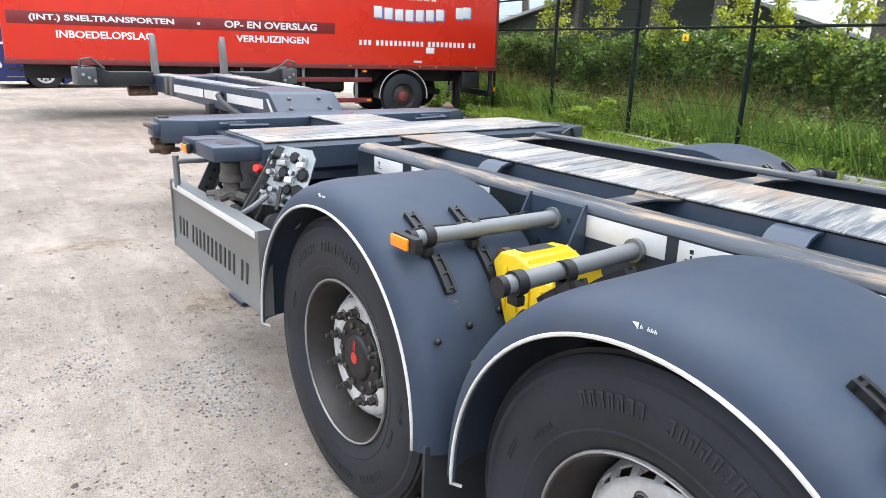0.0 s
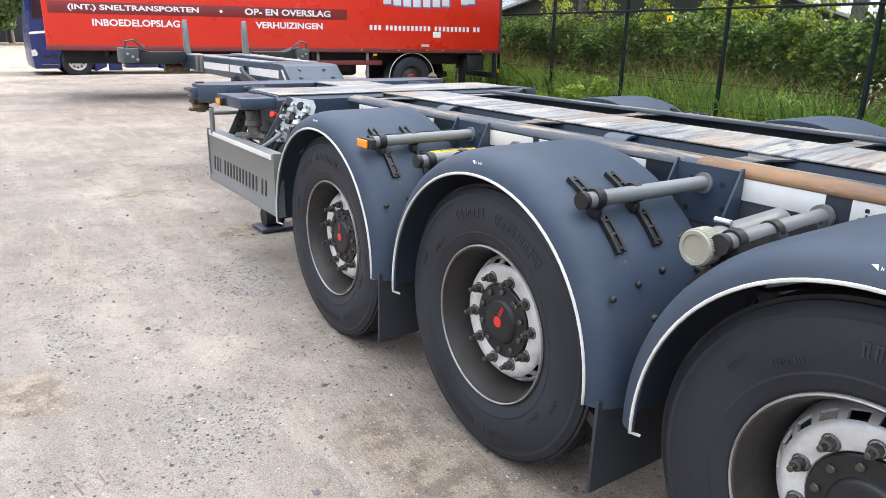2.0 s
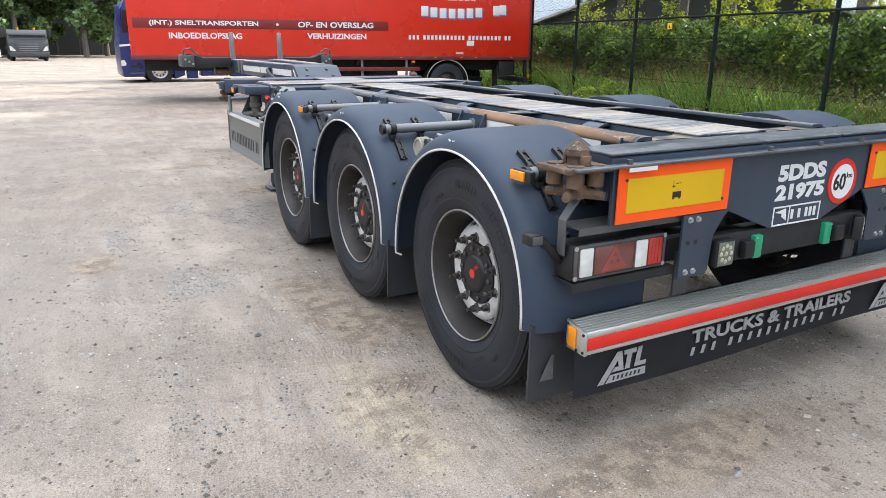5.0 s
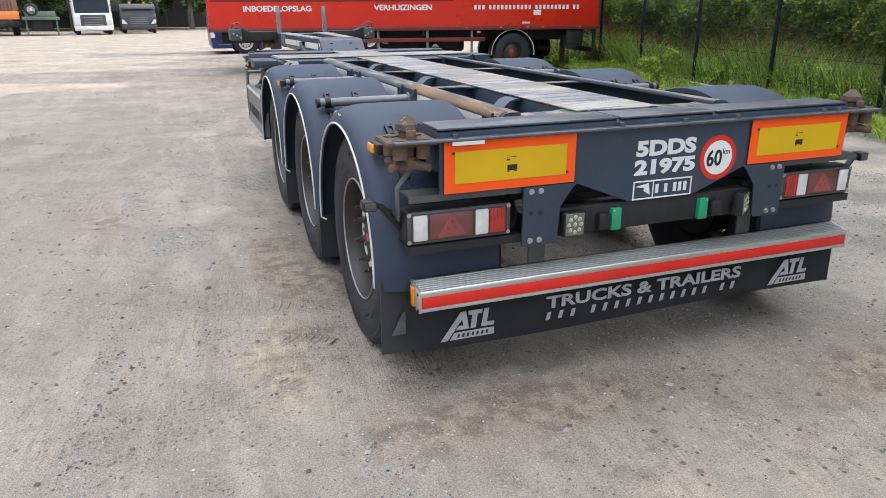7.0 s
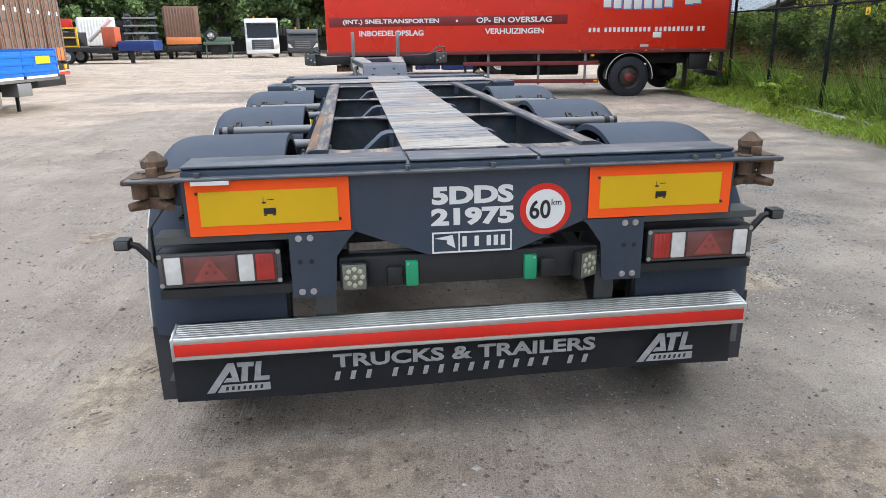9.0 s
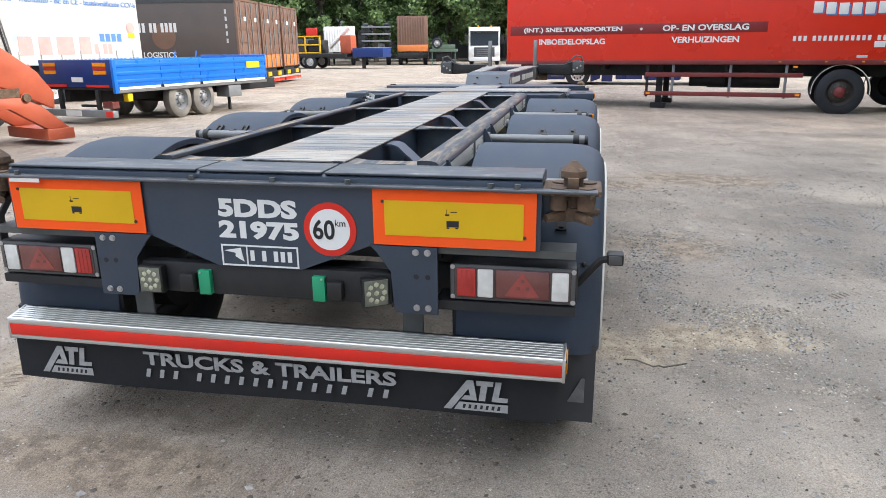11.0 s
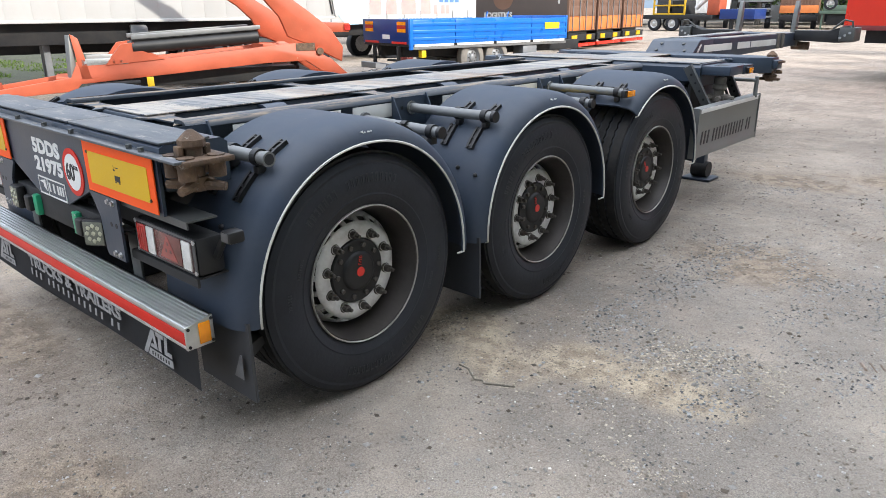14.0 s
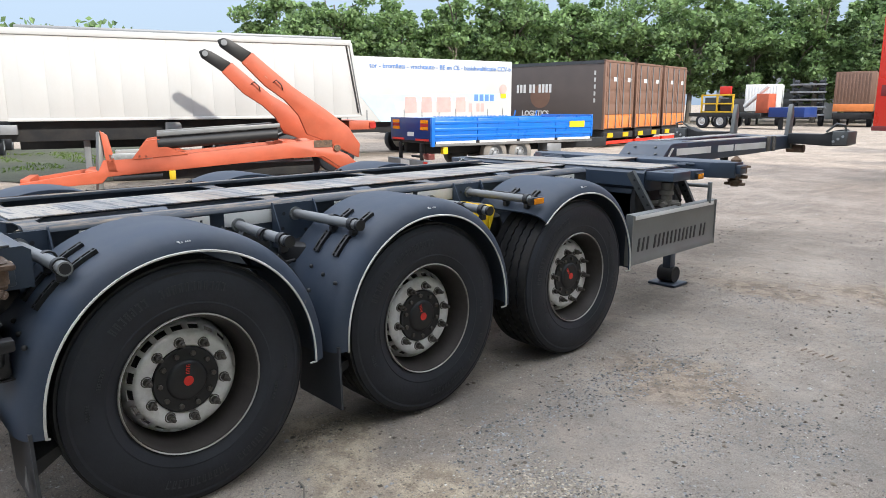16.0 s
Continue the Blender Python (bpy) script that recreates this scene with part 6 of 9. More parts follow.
bars("web_address_bar", (3, 11, 9, 2), 2.80, 0.10, RF(6.52, 1.455), M["white"], red, fill=0.6, thick=0.003)
for k, (dx, dz) in enumerate(((0, 0.0), (0.24, -0.025), (0.48, -0.04), (0.72, -0.045), (0.96, -0.04), (1.20, -0.03), (1.44, -0.01), (1.66, 0.01), (1.92, 0.04), (2.10, 0.06))):
    if k != 7:
        part("name_bar", bx(6.85 + dx, 7.03 + dx, -0.008, -0.003, 2.0 + dz, 2.22 + dz, bev=0.001), M["white"], red)
        part("name_bar_edge", bx(6.87 + dx, 7.06 + dx, -0.006, -0.002, 1.975 + dz, 2.19 + dz, bev=0.001), M["blue_print"], red)
bars("name_bar", (4, 2, 2, 2), 0.75, 0.13, RF(7.55, 2.36), M["white"], red, thick=0.003)
slab("paper_sticker", 8.07, 8.27, -0.006, -0.001, 1.32, 1.44, "white", red, 0.0005)
part("scuff_patch", bx(7.78, 7.98, -0.005, -0.001, 1.12, 1.17), M["white_body"], red)
for x in (6.3, 7.2, 7.9, 8.3, 9.3):
    part("marker_dot", bx(x, x + 0.05, -0.016, -0.011, 1.03, 1.055), M["lens_amber"], red)
slab("chassis_beam", 0.2, RL - 0.2, 0.65, 0.80, 0.72, 0.99, "under", red)
slab("chassis_beam", 0.2, RL - 0.2, 1.70, 1.85, 0.72, 0.99, "under", red)
for x in (1.0, 2.4, 5.2, 6.6, 9.0):
    slab("chassis_cross", x, x + 0.08, 0.1, 2.4, 0.86, 0.99, "under", red)
for x in (4.4, 5.6):
    part("air_tank", cyl(B(), (x, 0.9, 0.62), (x + 0.8, 0.9, 0.62), 0.14, 16), M["under"], red)
slab("pallet_box", 4.8, 6.4, 1.0, 1.6, 0.45, 0.75, "under", red)
for y in (0.35, 2.0):
    lg = slab("landing_leg", 3.68, 3.82, y, y + 0.14, 0.12, 1.0, "under", red)
    part("foot", bx(3.58, 3.92, y - 0.08, y + 0.22, 0.02 - 0.09, 0.13, bev=0.01), M["under"], lg)
for z in (0.72, 0.31):
    slab("side_guard_bar", 3.45, 6.82, 0.02, 0.06, z, z + 0.095, "maroon_frame", red)
for x in (3.47, 4.05, 5.3, 6.45):
    slab("guard_post", x, x + 0.06, 0.06, 0.10, 0.28, 1.0, "grey_mid" if x > 3.6 else "under", red, 0.005)
for x, z in ((3.5, 0.34), (6.7, 0.34), (6.6, 0.92)):
    part("marker_lamp", bx(x, x + 0.09, 0.0, 0.02, z, z + 0.04), M["lens_amber"], red)
for x, r, yy, z in ((7.57, 0.475, 0.20, 0.43),):
    simple_wheel(x, yy, z, r, 0.30, red, rim="rim_dark" if x < 8 else "under", hubcol="maroon_frame" if x < 8 else "under")
    simple_wheel(x, 2.3, z, r, 0.30, red, rim="under", out=1)
    arc = B()
    pts = [(x + (r + 0.09) * math.cos(a), yy - 0.15, z + 0.01 + (r + 0.07) * math.sin(a)) for a in np.linspace(-0.1, math.pi + 0.1, 22)]
    for p, q in zip(pts, pts[1:]):
        vs = [arc.verts.new(c) for c in (p, q, (q[0], yy + 0.25, q[2]), (p[0], yy + 0.25, p[2]))]
        arc.faces.new(vs)
    bmesh.ops.remove_doubles(arc, verts=arc.verts, dist=0.001)
    bmesh.ops.solidify(arc, geom=arc.faces[:], thickness=0.012)
    fd = part("fender", arc, M["black"], red)
    part("fender_edge", sweep(B(), [(p[0], p[1] - 0.004, p[2]) for p in pts], 0.010, 6), M["trim"], fd)
    part("axle", cyl(B(), (x, 0.3, z), (x, 2.2, z), 0.08, 12), M["under"], red)
# raised tag axle, its wheel seen on the far side
simple_wheel(8.80, 2.26, 0.47, 0.43, 0.28, red, rim="under", hubcol="rim_dark")
part("tag_axle", cyl(B(), (8.80, 1.0, 0.47), (8.80, 2.2, 0.47), 0.07, 12), M["under"], red)
part("fender_edge", sweep(B(), [(8.80 + 0.54 * math.cos(a), 2.08, 0.49 + 0.52 * math.sin(a)) for a in np.linspace(0.9, math.pi + 0.1, 16)], 0.014, 6), M["grey_mid"], red)
slab("rear_mudflap", 8.97, 8.99, 0.1, 0.5, 0.18, 0.85, "black", red, 0.003)
slab("rear_underrun", RL - 0.12, RL - 0.02, 0.05, 2.45, 0.42, 0.54, "under", red)
slab("rear_bracket", RL - 0.10, RL - 0.03, 0.10, 0.20, 0.54, 0.99, "under", red)
slab("rear_bracket", RL - 0.10, RL - 0.03, 2.2, 2.3, 0.54, 0.99, "under", red)
slab("tool_box", 9.0, 9.45, 0.05, 0.45, 0.60, 0.95, "black", red)
part("yellow_reflector", bx(RL - 0.03, RL + 0.01, 0.0, 0.02, 0.55, 0.63), M["lens_amber"], red)

# --- navy truck standing behind it ---
NM = along((-0.50, 26.4), (6.5, 26.4), -0.06)
navy = thing("blue_truck", "dark blue lorry with a white stripe standing behind the red trailer", "truck", m=NM)
cabp = prism(B(), [(0.03, 0.26), (0.0, 0.50), (0.0, 1.35), (0.05, 1.70), (0.14, 2.60), (0.30, 2.92), (0.50, 3.0), (2.15, 3.0), (2.15, 0.30), (1.78, 0.16), (1.76, 0.62), (1.60, 0.92), (1.27, 1.04), (0.94, 0.92), (0.78, 0.62), (0.76, 0.26)], 'y', 0.0, 2.45, bev=0.03)
cb = part("cab", cabp, M["navy"], navy)
part("side_window", prism(B(), [(0.13, 1.80), (0.22, 2.56), (0.62, 2.56), (0.95, 2.50), (0.95, 1.80)], 'y', -0.006, 0.0), M["glass_dark"], cb)
part("window_post", bx(0.60, 0.66, -0.010, 0.0, 1.80, 2.56), M["navy"], cb)
part("light_stripe", prism(B(), [(-0.004, 1.32), (1.9, 1.50), (1.9, 1.57), (-0.004, 1.39)], 'y', -0.006, 0.0), M["white"], cb)
part("mirror", bx(-0.03, 0.10, -0.22, -0.06, 2.05, 2.70, bev=0.02), M["navy"], cb)
part("head_lamp", prism(B(), [(-0.012, 0.66), (0.13, 0.66), (0.16, 0.74), (0.10, 0.86), (-0.012, 0.84)], 'y', -0.010, 0.05), M["lens_clear"], cb)
part("step_recess", bx(0.30, 0.72, -0.004, 0.0, 0.60, 0.68), M["black"], cb)
part("step_plate", bx(0.24, 0.74, -0.020, 0.0, 0.385, 0.41, bev=0.003), M["galv"], cb)
part("bumper_seam", bx(0.225, 0.238, -0.004, 0.0, 0.30, 0.95), M["black"], cb)
slab("frame", 2.1, 8.6, 0.7, 1.7, 0.62, 1.0, "under", navy)
slab("side_fairing", 2.20, 2.62, 0.0, 0.10, 0.18, 1.0, "navy", navy, 0.02)
slab("side_box", 2.75, 3.75, 0.05, 0.6, 0.26, 0.92, "navy", navy, 0.02)
slab("fuel_tank", 3.85, 5.2, 0.05, 0.7, 0.22, 0.85, "blue_dark", navy, 0.08)
slab("flat_bed", 2.3, 8.8, 0.0, 2.4, 1.0, 1.16, "grey_dark", navy)
for x in (1.27, 6.2, 7.5):
    t = simple_wheel(x, 0.17, 0.475, 0.485, 0.30, navy, rim="rim")
    for i in range(10 if x < 2 else 0):
        a = math.pi * (i + 0.5) / 5
        part("hand_hole", cyl(B(), (0.085, 0.19 * math.cos(a), 0.19 * math.sin(a)), (0.088, 0.19 * math.cos(a), 0.19 * math.sin(a)), 0.030, 10), M["black_letter"], t)
    simple_wheel(x, 2.24, 0.475, 0.485, 0.30, navy, out=1)

# --- white tipper trailer ---
gz = -0.138
WMx = drawn(along((-12.95, 2.96), (-10.76, 10.44), gz), 0.93, 0.09)
tip = thing("tipper_trailer", "off-white panelled tipper semi-trailer on a dark chassis", "trailer", m=WMx)
z0, z1 = 1.26 - gz, 3.12 - gz
WL = 7.8
bodyp = prism(B(), [(0.0, z0), (0.0, z1), (WL - 0.28, z1), (WL, z0 + 0.05), (WL - 0.08, z0)], 'y', 0.0, 2.45, bev=0.02)
tb = part("tipper_body", bodyp, M["white_body"], tip)
for i in range(15):
    x = 0.30 + 0.48 * i
    part("side_panel", bx(x, x + 0.4785, -0.004, 0.004, z0 + 0.06, z1 - 0.13, bev=0.004), M["white_body"], tb)
slab("top_rail", -0.02, WL - 0.28, -0.035, 0.06, z1 - 0.11, z1 + 0.02, "white_body", tip, 0.012)
slab("cover_roll", 0.3, WL - 0.5, 0.02, 0.16, z1 + 0.0, z1 + 0.09, "grey_mid", tip, 0.03)
slab("bottom_rail", 0.0, WL - 0.06, -0.03, 0.06, z0 - 0.01, z0 + 0.055, "white_body", tip, 0.01)
part("rear_post", prism(B(), [(WL - 0.34, z1 - 0.05), (WL - 0.27, z1 - 0.05), (WL + 0.01, z0 + 0.05), (WL - 0.06, z0 + 0.05)], 'y', -0.045, 0.05), M["white_body"], tip)
part("gate_seal", prism(B(), [(WL - 0.42, z1 - 0.10), (WL - 0.39, z1 - 0.10), (WL - 0.11, z0 + 0.10), (WL - 0.14, z0 + 0.10)], 'y', -0.03, 0.0), M["black"], tip)
slab("front_post", -0.14, 0.02, -0.02, 0.1, z0, z1, "white_body", tip)
part("maker_bars", bx(6.35, 6.85, -0.016, -0.011, z0 + 0.12, z0 + 0.17), M["red"], tip)
slab("chassis_beam", -0.4, WL - 0.4, 0.55, 0.70, z0 - 0.38, z0 - 0.02, "under", tip)
slab("chassis_beam", -0.4, WL - 0.4, 1.75, 1.90, z0 - 0.38, z0 - 0.02, "under", tip)
slab("side_skirt", 0.0, WL - 0.5, 0.25, 0.32, z0 - 0.44, z0 - 0.01, "under", tip)
slab("far_skirt", 0.0, WL - 0.5, 2.1, 2.17, z0 - 0.70, z0 - 0.01, "under", tip)
for x in (4.6, 5.9, 7.1):
    # near rims are undercarriage black, which paints in the shade below the body
    simple_wheel(x, 0.30, 0.50, 0.50, 0.36, tip, rim="under")
    simple_wheel(x, 2.25, 0.50, 0.50, 0.36, tip, out=1)
    part("wheel_arch", sweep(B(), [(x + 0.58 * math.cos(a), 0.10, 0.52 + 0.56 * math.sin(a)) for a in np.linspace(0.1, 3.04, 16)], 0.02, 6), M["grey_mid"], tip)
tk = part("water_can", prism(B(), [(3.05, z0 - 0.36), (3.05, z0 - 0.06), (3.35, z0 - 0.06), (3.40, z0 - 0.12), (3.40, z0 - 0.36), (3.30, z0 - 0.40), (3.12, z0 - 0.40)], 'y', 0.06, 0.24, bev=0.03), M["grey_mid"], tip, "grey plastic water can")
part("tap", cyl(B(), (3.2, 0.1, z0 - 0.44), (3.2, 0.1, z0 - 0.40), 0.03, 10), M["grey_mid"], tk)
slab("valve_box", -0.35, 0.15, 0.05, 0.4, z0 - 0.28, z0 - 0.08, "grey_mid", tip)
for y in (0.5, 1.9):
    lg = slab("landing_leg", 1.35, 1.48, y, y + 0.12, 0.05, z0 - 0.05, "grey_mid", tip)
    part("foot", bx(1.28, 1.55, y - 0.06, y + 0.18, 0.0, 0.05), M["grey_mid"], lg)
# orange end of the chassis behind the body
slab("rear_bumper", WL - 0.35, WL + 0.35, 0.1, 2.3, z0 - 0.32, z0 - 0.10, "orange_paint", tip)
part("rear_lamp", bx(WL + 0.2, WL + 0.36, 0.06, 0.12, z0 - 0.28, z0 - 0.14), M["lens_red_bright"], tip)

# --- printed curtain-side trailer ---
gz = -0.239
KM = drawn(along((-15.6, 9.8), (-14.06, 19.85), gz), 0.95, 0.15)
kt = thing("curtain_side_trailer", "white curtain-side trailer with faded pink and blue print", "trailer", m=KM)
KL = 10.17
kb, ktop = 0.95 - gz, 3.07 - gz
cur = slab("curtain", 0, KL, 0, 2.4, kb, ktop, "white_body", kt, 0.03)
for i in range(14):
    part("curtain_strap", bx(0.35 + 0.72 * i, 0.39 + 0.72 * i, -0.008, 0.0, kb, kb + 0.4), M["grey_mid"], kt)
part("print_field", prism(B(), [(4.75, kb + 0.02), (10.1, kb + 0.02), (10.1, kb + 0.95), (4.2, kb + 0.88), (3.0, kb + 1.62), (3.0, kb + 1.50)], 'y', -0.004, 0.0), M["pale_blue"], cur)
part("print_glow", prism(B(), [(5.2, kb + 0.04), (10.1, kb + 0.04), (10.1, kb + 0.70), (5.0, kb + 0.66)], 'y', -0.008, -0.004), M["white_body"], cur)
part("print_slash", prism(B(), [(3.0, kb + 1.7), (3.2, kb + 1.62), (5.0, kb + 0.2), (5.0, kb + 0.0), (4.5, kb + 0.0)], 'y', -0.010, -0.006), M["pale_blue"], cur)
KF = lambda x, z: facing((x, -0.013, z), (1, 0, 0))
lettering("sign_writing", "tor - bromfiets - vrachtauto - BE en CE - basiskwalificatie CCV-b", 6.0, 0.16, KF(4.1, kb + 1.76), M["blue_print"], kt, bold=0.012, thick=0.003)
for x, w in ((5.45, 0.46), (6.12, 0.42), (6.75, 0.60), (7.58, 0.42)):
    part("brand_bar", bx(x, x + w, -0.014, -0.009, kb + 0.30, kb + 0.82), M["pink"], kt)
bars("brand_suffix_bar", (1, 2), 0.75, 0.30, KF(8.15, kb + 0.30), M["pink"], kt, fill=0.7)
for i in range(4):
    part("logo_bar", bx(8.4 + 0.24 * i, 8.58 + 0.24 * i, -0.014, -0.009, kb + 0.68, kb + 0.92), M["blue_print"], kt)
part("round_mark", cyl(B(), (9.75, -0.016, kb + 1.12), (9.75, -0.010, kb + 1.12), 0.17, 20), M["pink"], kt)
part("yellow_tag", bx(9.62, 9.90, -0.016, -0.010, kb + 0.78, kb + 0.95), M["yellow"], kt)
bars("address_bar", (10, 8, 3), 3.4, 0.10, KF(6.6, kb + 0.06), M["blue_print"], kt)
slab("chassis", 0.2, KL - 0.1, 0.3, 2.1, kb - 0.35, kb, "under", kt)
for x in (6.4, 7.7, 9.0):
    simple_wheel(x, 0.2, 0.48, 0.48, 0.35, kt)
    simple_wheel(x, 2.2, 0.48, 0.48, 0.35, kt, out=1)
slab("landing_leg", 2.0, 2.2, 0.4, 0.6, 0.0, kb - 0.2, "under", kt)

# --- brown trailer and containers, doors towards the yard ---
e_in, e_al = Vector((-0.985, -0.13, 0)), Vector((-0.13, 0.985, 0))
gz = ground_z(-10.5, 21)
BROWN = Vector((-11.23, 21.75, gz))


def brown_unit(dist, curtain, bright):
    """Local x runs back from the doors, y away from the first flank."""
    m = Matrix.Translation(BROWN + e_al * dist) @ Matrix((e_in, e_in.cross(Vector((0, 0, 1))) * -1, (0, 0, 1))).transposed().to_4x4()
    u = thing("container_trailer_far", ("brown curtain trailer with white lettering and orange-footed doors" if curtain else "brown steel container with orange-footed doors on a chassis"), "container", group="brown containers side by side", m=m)
    zb, zt, L, Wd = 0.72 - gz, 3.24 - gz, 12.0, 2.5
    s = -1 if (m.to_3x3() @ Vector((0, 1, 0))).dot(e_al) < 0 else 1
    body = part("body", bx(0.03, L, min(0, s * Wd), max(0, s * Wd), zb, zt, bev=0.02), M["brown_tarp" if curtain else "brown_cont"], u)
    # corrugated doors
    for k in range(2):
        y0 = s * (0.06 + k * (Wd - 0.10) / 2)
        y1 = s * (0.04 + (k + 1) * (Wd - 0.10) / 2)
        d = part("door", bx(-0.02, 0.03, min(y0, y1), max(y0, y1), zb + 0.55, zt - 0.08, bev=0.008), M["brown_cont"], u)
        part("door_foot", bx(-0.02, 0.03, min(y0, y1), max(y0, y1), zb + 0.04, zb + 0.545, bev=0.008), M["cont_orange"], d)
        for r in range(5):
            za = zb + 0.10 + r * (zt - zb - 0.25) / 5
            part("door_panel", bx(-0.035, -0.02, min(y0, y1) + 0.10, max(y0, y1) - 0.10, za, za + (zt - zb) / 5 - 0.14, bev=0.006), M["cont_orange" if r == 0 else "brown_cont"], d)
        for q in (0.22, 0.75):
            yy = y0 + (y1 - y0) * q
            part("locking_bar", cyl(B(), (-0.055, yy, zb + 0.05), (-0.055, yy, zt - 0.1), 0.020, 8), M["cont_orange" if bright else "grey_mid"], d)
        part("paper_mark", bx(-0.038, -0.034, min(y0, y1) + 0.2, min(y0, y1) + 0.55, zt - 0.75, zt - 0.60), M["white"], d)
    for yy in (0.0, Wd - 0.09):
        part("corner_post", bx(-0.03, 0.06, min(s * yy, s * (yy + 0.09)), max(s * yy, s * (yy + 0.09)), zb, zt, bev=0.008), M["cont_orange" if bright else "brown_cont"], u)
    part("roof_edge", bx(-0.03, 0.06, min(0, s * Wd), max(0, s * Wd), zt - 0.07, zt + 0.01, bev=0.008), M["brown_cont"], u)
    slab("chassis", 0.1, L, min(s * 0.3, s * 2.0), max(s * 0.3, s * 2.0), zb - 0.35, zb, "under", u)
    slab("rear_bar", -0.08, 0.05, min(0, s * Wd), max(0, s * Wd), zb - 0.55, zb - 0.43, "red_box", u)
    for q in (0.25, 1.6):
        part("marker_board", bx(-0.09, -0.06, min(s * q, s * (q + 0.45)), max(s * q, s * (q + 0.45)), zb - 0.30, zb - 0.13), M["yellow_refl"], u)
    slab("lamp_bar", -0.06, 0.05, min(0, s * Wd), max(0, s * Wd), zb - 0.34, zb - 0.10, "under", u)
    for x in (1.6, 2.9):
        simple_wheel(x, s * 0.2, 0.46, 0.46, 0.34, u, out=-s)
        simple_wheel(x, s * 2.1, 0.46, 0.46, 0.34, u, out=s)
    slab("landing_leg", 9.0, 9.2, min(s * 0.4, s * 0.6), max(s * 0.4, s * 0.6), 0.0, zb, "under", u)
    return u, s, zb, zt


bu, bs, zb, zt = brown_unit(0.0, True, False)
FLK = lambda x, z: facing((x, -bs * 0.006, z), (-1, 0, 0)) if bs > 0 else facing((x, 0.006, z), (-1, 0, 0))
bars("name_bar", (3, 2, 4), 1.66, 0.32, FLK(3.85, zb + 1.39), M["white"], bu, thick=0.004, fill=0.66)
lettering("sign_writing", "LOGISTICS", 1.23, 0.21, FLK(3.58, zb + 0.50), M["white"], bu, bold=0.02, thick=0.004)
part("faded_disc", cyl(B(), (2.75, -bs * 0.001, zb + 1.25), (2.75, -bs * 0.004, zb + 1.25), 0.45, 28), M["brown_cont"], bu)
for k in range(5):
    part("edge_mark", bx(0.35, 0.42, -bs * 0.006, 0, zb + 1.0 + 0.25 * k, zb + 1.15 + 0.25 * k), M["white_body"], bu)
part("flank_rail", bx(0.03, 12.0, min(0, -bs * 0.02), max(0, -bs * 0.02), zt - 0.12, zt), M["grey_dark"], bu)
brown_unit(2.73, False, False)
brown_unit(5.5, False, False)

# --- blue drop-side trailer ---
gz = ground_z(-9.0, 13.5)
BMx = along((-8.33, 10.63), (-7.29, 15.41), gz) @ Matrix.Diagonal((0.86, 0.92, 1.0, 1.0))
blue = thing("drop_side_trailer", "bright blue tandem drop-side trailer with dusty tyres", "trailer", m=BMx)
b0, b1, BLn = 0.80 - gz, 1.33 - gz, 5.75
for i in range(4):
    x = 0.06 + i * 1.41
    sd_ = part("side_panel", bx(x, x + 1.39, -0.03, 0.02, b0, b1, bev=0.006), M["blue_body"], blue)
for k in range(3):
    part("side_rib", bx(0.06, BLn - 0.05, -0.045, -0.03, b0 + 0.08 + 0.16 * k, b0 + 0.15 + 0.16 * k, bev=0.006), M["blue_body"], blue)
part("far_side", bx(0.06, BLn, 2.28, 2.33, b0, b1, bev=0.006), M["blue_body"], blue)
part("tail_board", bx(-0.02, 0.05, -0.02, 2.33, b0, b1 + 0.02, bev=0.008), M["blue_dark"], blue)
part("head_board", bx(BLn - 0.04, BLn + 0.02, -0.02, 2.33, b0, b1 + 0.05, bev=0.008), M["blue_body"], blue)
for yy in (0.18, 1.78):
    for k, c in ((0, "lens_amber"), (1, "lens_red_bright"), (2, "lens_amber")):
        part("marker_board", bx(-0.032, -0.02, yy, yy + 0.40, b1 - 0.27 + 0.08 * k, b1 - 0.195 + 0.08 * k), M[c], blue)
for yy in (0.15, 1.5):
    part("red_board", bx(-0.032, -0.02, yy, yy + 0.7, b0 + 0.0, b0 + 0.05), M["red"], blue)
part("badge_plate", bx(-0.032, -0.02, 0.95, 1.30, b0 + 0.10, b0 + 0.20), M["white"], blue)
part("tail_post", bx(-0.05, 0.05, -0.06, 0.02, b0 - 0.12, b1 + 0.03, bev=0.01), M["blue_body"], blue)
part("deck", bx(0.0, BLn, 0.0, 2.32, b0 - 0.06, b0, bev=0.006), M["under"], blue)
for i in range(4):
    part("white_marking", bx(0.10 + 1.42 * i, 1.40 + 1.42 * i, -0.035, -0.03, b0 - 0.055, b0 + 0.0, bev=0.002), M["white"], blue)
part("side_rail", bx(0.0, BLn, -0.02, 0.02, b0 - 0.12, b0 - 0.06, bev=0.004), M["galv"], blue)
slab("chassis_beam", 0.1, BLn + 1.2, 0.55, 0.70, b0 - 0.32, b0 - 0.06, "under", blue)
slab("chassis_beam", 0.1, BLn + 1.2, 1.60, 1.75, b0 - 0.32, b0 - 0.06, "under", blue)
for x in (2.15, 3.05):
    simple_wheel(x, 0.18, 0.40, 0.41, 0.27, blue, rim="grey_mid", tyre="dusty_tyre")
    simple_wheel(x, 2.14, 0.40, 0.41, 0.27, blue, rim="grey_mid", tyre="dusty_tyre", out=1)
    part("axle", cyl(B(), (x, 0.2, 0.40), (x, 2.1, 0.40), 0.06, 10), M["under"], blue)
slab("tool_box", 4.0, 4.55, 0.0, 0.45, b0 - 0.42, b0 - 0.14, "grey_mid", blue, 0.02)
slab("rear_bumper", -0.15, 0.0, 0.0, 2.3, 0.16, 0.30, "grey_mid", blue)
